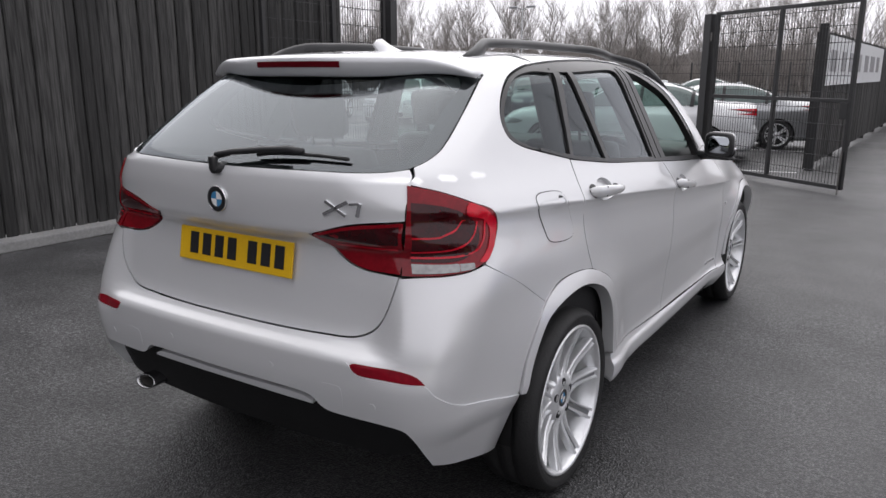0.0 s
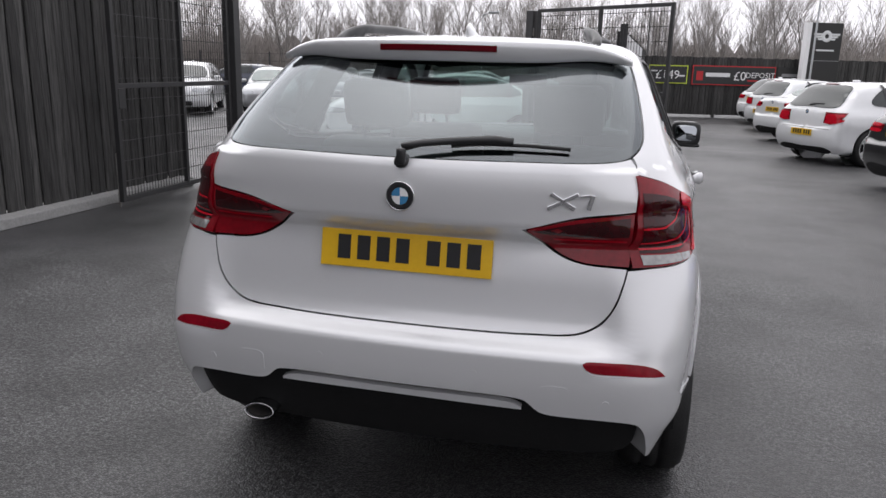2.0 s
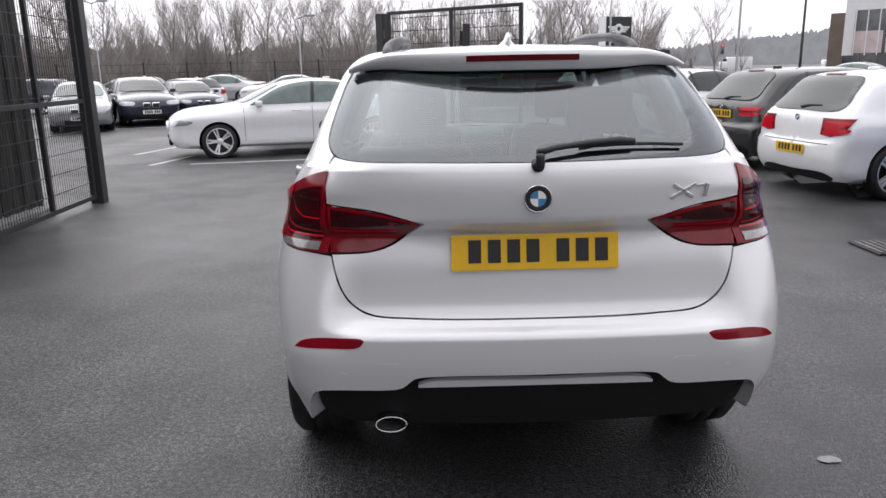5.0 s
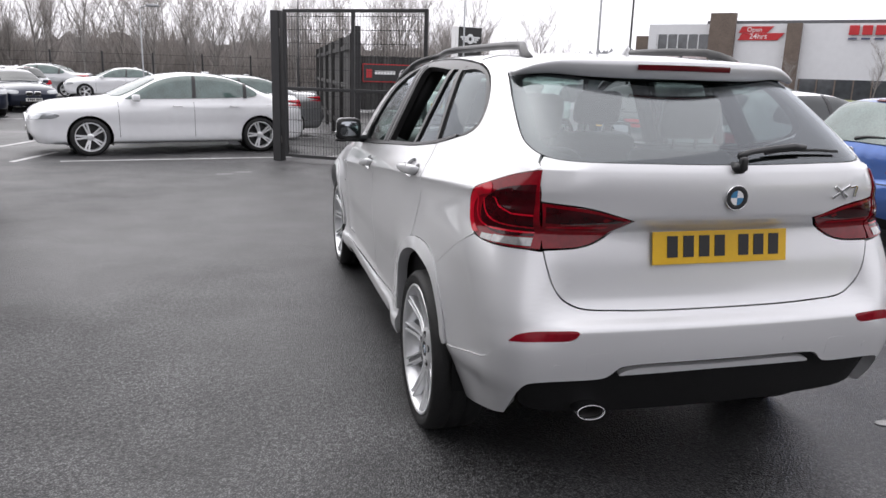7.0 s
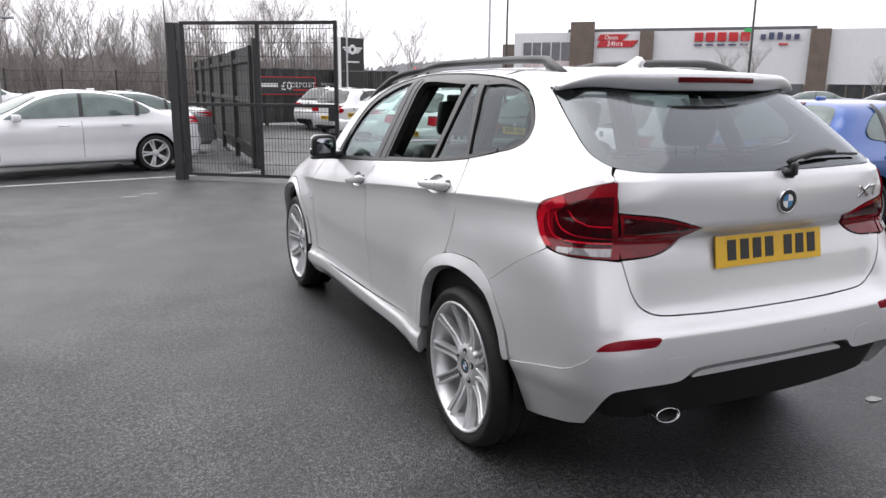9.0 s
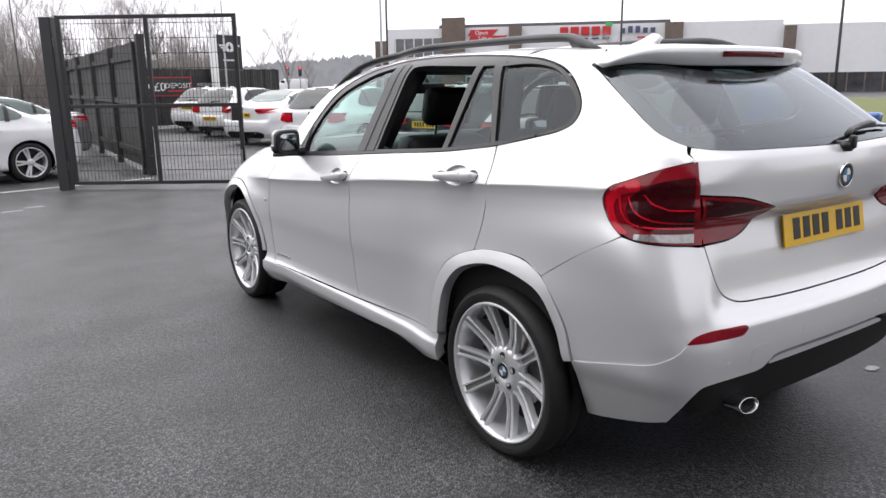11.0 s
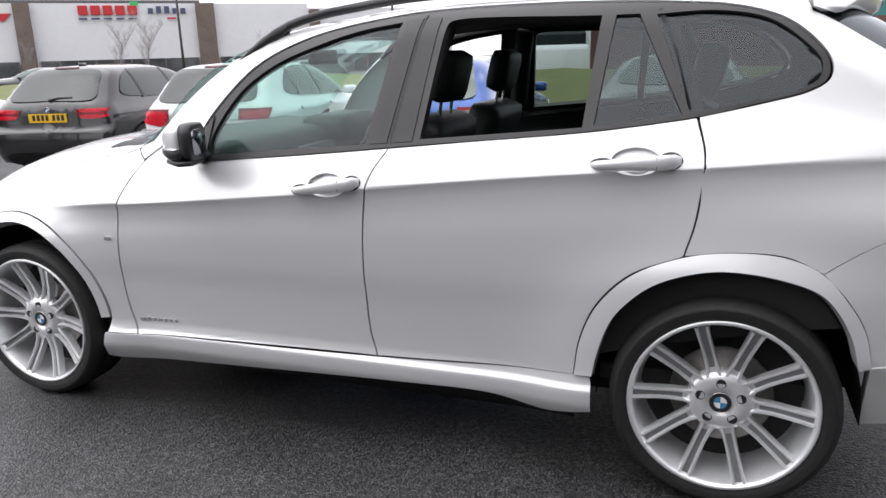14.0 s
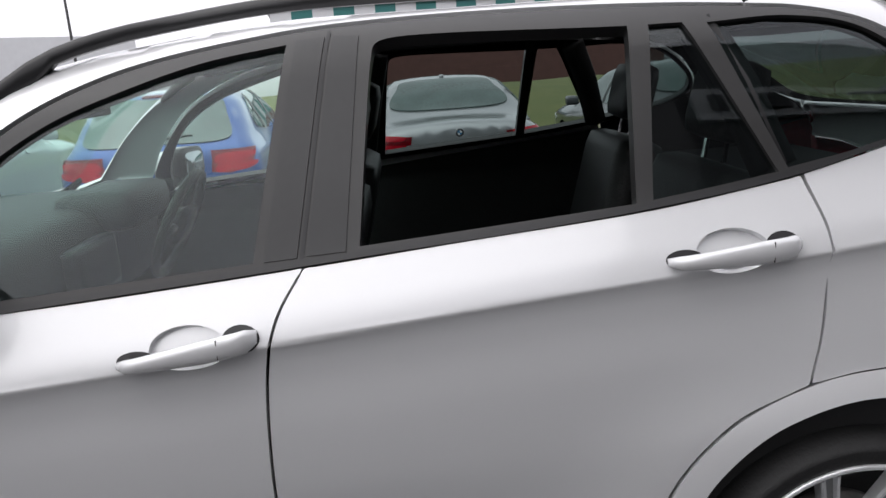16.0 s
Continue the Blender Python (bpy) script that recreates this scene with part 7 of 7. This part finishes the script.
# ---- the supermarket across the road ----
CLAD = material("white_cladding", (0.62, 0.63, 0.64), 0.5, vary=0.05, size=0.3, fine=2)
BROWN = material("brown_timber_panel", (0.13, 0.10, 0.08), 0.7, vary=0.25, size=1.0, fine=8)
SHOPGLASS = material("shop_glazing", (0.05, 0.055, 0.06), 0.08, 0, 0, spec=1.0, vary=0.5, size=0.4, fine=2)
POSTER = material("faded_food_poster", (0.36, 0.28, 0.27), 0.5, vary=0.5, size=0.35, fine=1.5, second=(0.62, 0.55, 0.54))
ROOFDARK = material("dark_roof_edge", (0.07, 0.07, 0.075), 0.6, vary=0.2, size=1)
NAVYBLUE = material("navy_sign_letter", (0.05, 0.06, 0.12), 0.4)
LEAFGREEN = material("green_sign_leaf", (0.04, 0.42, 0.12), 0.45)
ext, facing = (-3.26, -0.2), 44.6
cx, cy = polar(facing, 80, ext)
shop = thing("supermarket", (cx, cy, 0), "wide white supermarket with brown piers and red signs", "building", turn=facing - 90)
block("wall", (0, 15, 3.5), (40.2, 30, 7.0), CLAD, shop, "white clad wall")
block("wall", (28.4, 15, 3.3), (16.6, 30, 6.5), CLAD, shop, "white clad side wing")
block("wall", (-20.95, 16, 3.0), (1.5, 30, 5.8), BROWN, shop, "dark side wing")
block("roof", (-2.5, 14, 7.15), (24.0, 26, 0.45), ROOFDARK, shop, "dark set-back roof")
for s0, s1, z in ((-13.9, -11.5, 8.0), (-6.8, -5.5, 7.0), (8.9, 10.6, 7.0), (20.2, 21.2, 6.4)):
    block("pier", ((s0 + s1) / 2, -0.3, z / 2), (s1 - s0, 0.8, z), BROWN, shop, "brown timber pier")
win = block("window", (-16.55, -0.03, 3.95), (5.3, 0.14, 4.1), SHOPGLASS, shop, "tall window with food posters")
for k in range(6):
    block("glazing_bar", (-19.1 + 1.03 * k, -0.14, 3.95), (0.10, 0.10, 4.1), CLAD, win)
for k in range(2):
    block("poster", (-17.9 + 2.7 * k, -0.12, 3.1), (2.4, 0.04, 2.0), POSTER, win, "faded pink food poster")
for s0, s1 in ((-20.0, -14.0), (-11.2, -7.0), (-5.2, 8.7), (10.9, 20.0), (21.4, 36.0)):
    block("shop_front", ((s0 + s1) / 2, -0.06, 0.95), (s1 - s0, 0.2, 1.9), SHOPGLASS, shop, "dark ground-floor glazing")
    n = int((s1 - s0) / 1.5)
    for k in range(n + 1):
        block("glazing_bar", (s0 + (s1 - s0) * k / n, -0.2, 0.95), (0.12, 0.1, 1.9), BROWN, shop)
sign = part("sign_flag", bmesh.new(), SIGN_RED, shop, "red flag-shaped opening hours sign")
bm = bmesh.new()
for z0, z1, a, b_ in ((6.15, 6.75, -10.9, -8.6), (5.45, 6.12, -10.9, -7.6)):
    v = [bm.verts.new(p) for p in ((a - 0.3, -0.12, z0), (b_, -0.12, z0), (b_ + 0.6, -0.12, z1), (a, -0.12, z1))]
    w4 = [bm.verts.new((u.co.x, -0.02, u.co.z)) for u in v]
    bm.faces.new(v)
    for k in range(4):
        bm.faces.new((v[k], v[(k + 1) % 4], w4[(k + 1) % 4], w4[k]))
bm.to_mesh(sign.data)
bm.free()
lettering("lettering", "Open", 0.62, pose(-9.75, -0.14, 6.43, 90, 0, 0), SIGN_WHITE, sign)
lettering("lettering", "24hrs", 0.72, pose(-9.35, -0.14, 5.80, 90, 0, 0), SIGN_WHITE, sign)
logo = thing("shop_sign", polar(facing, 79.8, ext) + (0,), "row of red block shapes with blue dashes on the white wall", "sign", turn=facing - 90)
for k in range(5):
    x0 = -1.6 + 1.07 * k
    block("red_block", (x0 + 0.46, 0, 6.37), (0.84, 0.12, 0.86), SIGN_RED, logo, bevel=0.05)
    block("blue_dash", (x0 + 0.40, 0, 5.62), (0.72, 0.1, 0.16), NAVYBLUE, logo)
block("green_leaf", (3.35, 0, 6.95), (0.7, 0.1, 0.4), LEAFGREEN, logo)
for k in range(5):
    block("grey_stroke", (4.75 + 0.74 * k, 0, 6.30 + (0.1 if k in (1, 2) else 0)), (0.46, 0.1, 0.50 + (0.15 if k in (1, 2) else 0)), NAVYBLUE, logo)
block("red_dash", (6.6, 0, 5.62), (0.8, 0.1, 0.16), SIGN_RED, logo)

# the showroom: side wing mirrored in the car's glass, rear wing added behind the yard
DARKCLAD = material("dark_grey_cladding", (0.040, 0.041, 0.044), 0.55, vary=0.2, size=0.8, fine=6)
showroom = thing("showroom", (0, 0, 0), "dark grey clad showroom with a pale sign band and an added rear wing", "building")
block("wall", (-11.6, -11.3, 4.8), (10.0, 17.4, 9.6), DARKCLAD, showroom, "dark grey clad side wing")
# unseen rear wing, added to take sky light off the car's tail
block("wall", (4.0, -27.0, 2.6), (30.0, 7.6, 5.2), DARKCLAD, showroom, "added unseen rear wing that darkens the car's tail")
block("roof", (-11.6, -11.3, 9.7), (10.5, 17.9, 0.22), ROOFDARK, showroom, "dark flat roof")
block("roof", (4.0, -27.0, 5.3), (30.4, 8.0, 0.22), ROOFDARK, showroom, "dark flat roof")
for k in range(6):
    block("window", (-4.6 + 3.4 * k, -23.15, 1.75), (3.0, 0.12, 3.1), SHOPGLASS, showroom, "added window of the unseen rear wing")
block("sign_band", (-6.55, -5.2, 7.3), (0.10, 4.6, 0.75), BANNER, showroom, "pale sign band")
for k in range(9):
    block("sign_bar", (-6.48, -3.3 - 0.46 * k, 7.3), (0.06, 0.26 + 0.06 * (k % 3), 0.36), DARKCLAD, showroom)

# striped building, van, signs, lamps
STRIPE = material("sea_green_panel", (0.03, 0.17, 0.16), 0.5, vary=0.15, size=1)
BRICK = material("dull_red_brick", (0.13, 0.06, 0.05), 0.85, vary=0.25, size=2, fine=20)
bx, by = polar(6.8, 46, ext)
hall = thing("striped_hall", (bx, by, 0), "long hall with green and white striped walls over brick", "building", turn=-82)
block("wall", (8, 6, 1.4), (24, 12, 2.8), BRICK, hall, "dull red brick base")
for k in range(20):
    block("wall_panel", (-3.4 + 1.2 * k, 6, 3.95), (1.2, 12, 2.3), STRIPE if k % 2 else CLAD, hall)
block("roof", (8, 6, 5.2), (24.4, 12.4, 0.25), ROOFDARK, hall, "grey sheet roof")
vx, vy = polar(13.6, 26, ext)
van = thing("panel_van", (vx, vy, 0), "white panel van parked beyond the grass bank", "van", turn=100)
part("body", box(bmesh.new(), (0, 0, 1.25), (1.9, 3.6, 1.95), None, 0.12), PAINT_PLAIN, van, "white van body", True)
part("cab", box(bmesh.new(), (0, 2.25, 0.95), (1.85, 1.1, 1.3), None, 0.18), PAINT_PLAIN, van, "white van cab", True)
part("windscreen", box(bmesh.new(), (0, 2.1, 1.75), (1.6, 0.6, 0.5), None, 0.1), DARK_GLASS, van, "dark windscreen")
for sx in (-1, 1):
    for y in (-1.2, 2.0):
        plain_wheel(van, (sx * 0.86, y, 0.33), sx)
pylon = thing("sign_pylon", (6.55, 25.3, 0), "tall black sign pylon with a pale winged emblem", "sign", turn=21)
block("panel", (0, 0, 1.57), (1.09, 0.22, 3.14), SIGN_BLACK, pylon, "black sign panel", bevel=0.01)
block("edge", (-0.62, 0, 1.57), (0.14, 0.24, 3.14), SIGN_WHITE, pylon, "white sign edge")
for sx in (-1, 1):
    for k, wd in enumerate((0.30, 0.23, 0.15)):
        block("wing_bar", (sx * (0.15 + wd / 2), -0.115, 2.78 - 0.075 * k), (wd, 0.012, 0.06), BANNER, pylon)
part("emblem_disc", lathe([(0.07, 0.112), (0.10, 0.126), (0.15, 0.126), (0.18, 0.112)], 24, "z"), BANNER, pylon).matrix_local = pose(0, 0.0, 2.72, 90, 0, 0)
block("writing_bar", (0.0, -0.115, 2.28), (0.62, 0.01, 0.05), BANNER, pylon)
block("writing_bar", (0.0, -0.115, 1.1), (0.6, 0.01, 0.07), BANNER, pylon)
for z in (0.9, 1.95):
    block("joint", (0, -0.112, z), (1.09, 0.006, 0.015), SIGN_GREY, pylon)
GALV = material("galvanised_steel", (0.36, 0.37, 0.38), 0.5, 0.6, vary=0.1, size=3)


def street_lamp(x, y, height, label, heads=1, radius=0.06, dark=False, turn=0.0):
    s = thing("street_lamp", (x, y, 0), label, "street lamp", turn=turn)
    bm = bmesh.new()
    tube(bm, [(0, 0, 0), (0, 0, height * 0.2), (0, 0, height)], [radius * 0.9, radius * 0.65, radius * 0.42], 8)
    part("pole", bm, POWDER if dark else GALV, s, "", True)
    for k in range(heads):
        side = 1 if k == 0 else -1
        bm = bmesh.new()
        tube(bm, [(0, 0, height - 0.05), (side * 0.25, 0, height + 0.05)], 0.025, 6)
        box(bm, (side * 0.42, 0, height + 0.06), (0.40, 0.16, 0.09), None, 0.03)
        part("lamp_head", bm, POWDER if dark else GALV, s, "", True)
    return s


street_lamp(-13.5, 28.8, 4.25, "slim grey double-headed car park lamp", 2, 0.05)
street_lamp(-4.9, 25.8, 3.35, "slim grey car park lamp", 1, 0.04)
street_lamp(6.0, 24.0, 7.5, "tall slim grey lamp post beside a sign", 1, 0.05)
street_lamp(6.4, 14.2, 8.0, "tall slim grey lamp post", 1, 0.045)
street_lamp(14.4, 27.5, 9.0, "tall dark lamp post by the road", 1, 0.08, True)
street_lamp(23.2, 22.1, 10.0, "tall dark lamp post by the road", 1, 0.08, True)
street_lamp(23.8, 12.7, 9.0, "tall dark lamp post by the road", 1, 0.08, True)
street_lamp(1.2, 38.0, 6.0, "slim dark lamp post behind the fence", 1, 0.06, True)
SIGNAL_RED = material("lit_red_signal", (0.9, 0.03, 0.05), 0.4, emit=1.5)
for x, y in ((28.8, 72.3), (31.4, 75.0)):
    sig = thing("traffic_signal", (x, y, 0), "black traffic signal showing red by the road", "traffic signal", turn=-20)
    bm = bmesh.new()
    tube(bm, [(0, 0, 0), (0, 0, 3.3)], 0.06, 8)
    part("pole", bm, GALV, sig, "grey pole", True)
    block("signal_head", (0, -0.1, 2.75), (0.36, 0.22, 1.0), POWDER, sig, "black signal head", bevel=0.03)
    lens = lathe([(0.11, 0.0), (0.10, 0.02), (0.0001, 0.03)], 16, "z")
    lens.transform(pose(0, -0.215, 3.08, 90, 0, 0))
    part("signal_lens", lens, SIGNAL_RED, sig, "lit red lens", True)
far_van = copy_thing(van, pose(47.0, 112.0, 0, 0, 0, 75))
far_van["label"] = "white panel van on the road below the hillside"
far_van = copy_thing(van, pose(66.0, 118.0, 0, 0, 0, 80))
far_van["label"] = "white panel van on the far side of the road"
rail = thing("wire_fence", (-32, 37, 0), "low black wire fence in front of the wood", "fence", turn=-3)
for k in range(17):
    block("fence_post", (2.2 * k, 0, 1.0), (0.07, 0.07, 2.0), POWDER, rail)
for z in (0.5, 1.0, 1.5, 1.9):
    block("wire", (17.6, 0, z), (35.2, 0.012, 0.012), POWDER, rail)
again(silver_saloon, 22.0, 33.0, 130, 0.95, "silver saloon on the road across the grass")
again(grey_saloon, 26.0, 30.0, 130, 0.95, "dark grey saloon on the road across the grass")
again(grey_saloon, 33.0, 24.0, 130, 0.95, "dark grey saloon on the road across the grass")
again(black_estate, 30.0, 18.0, 130, 0.95, "black estate car on the road across the grass")
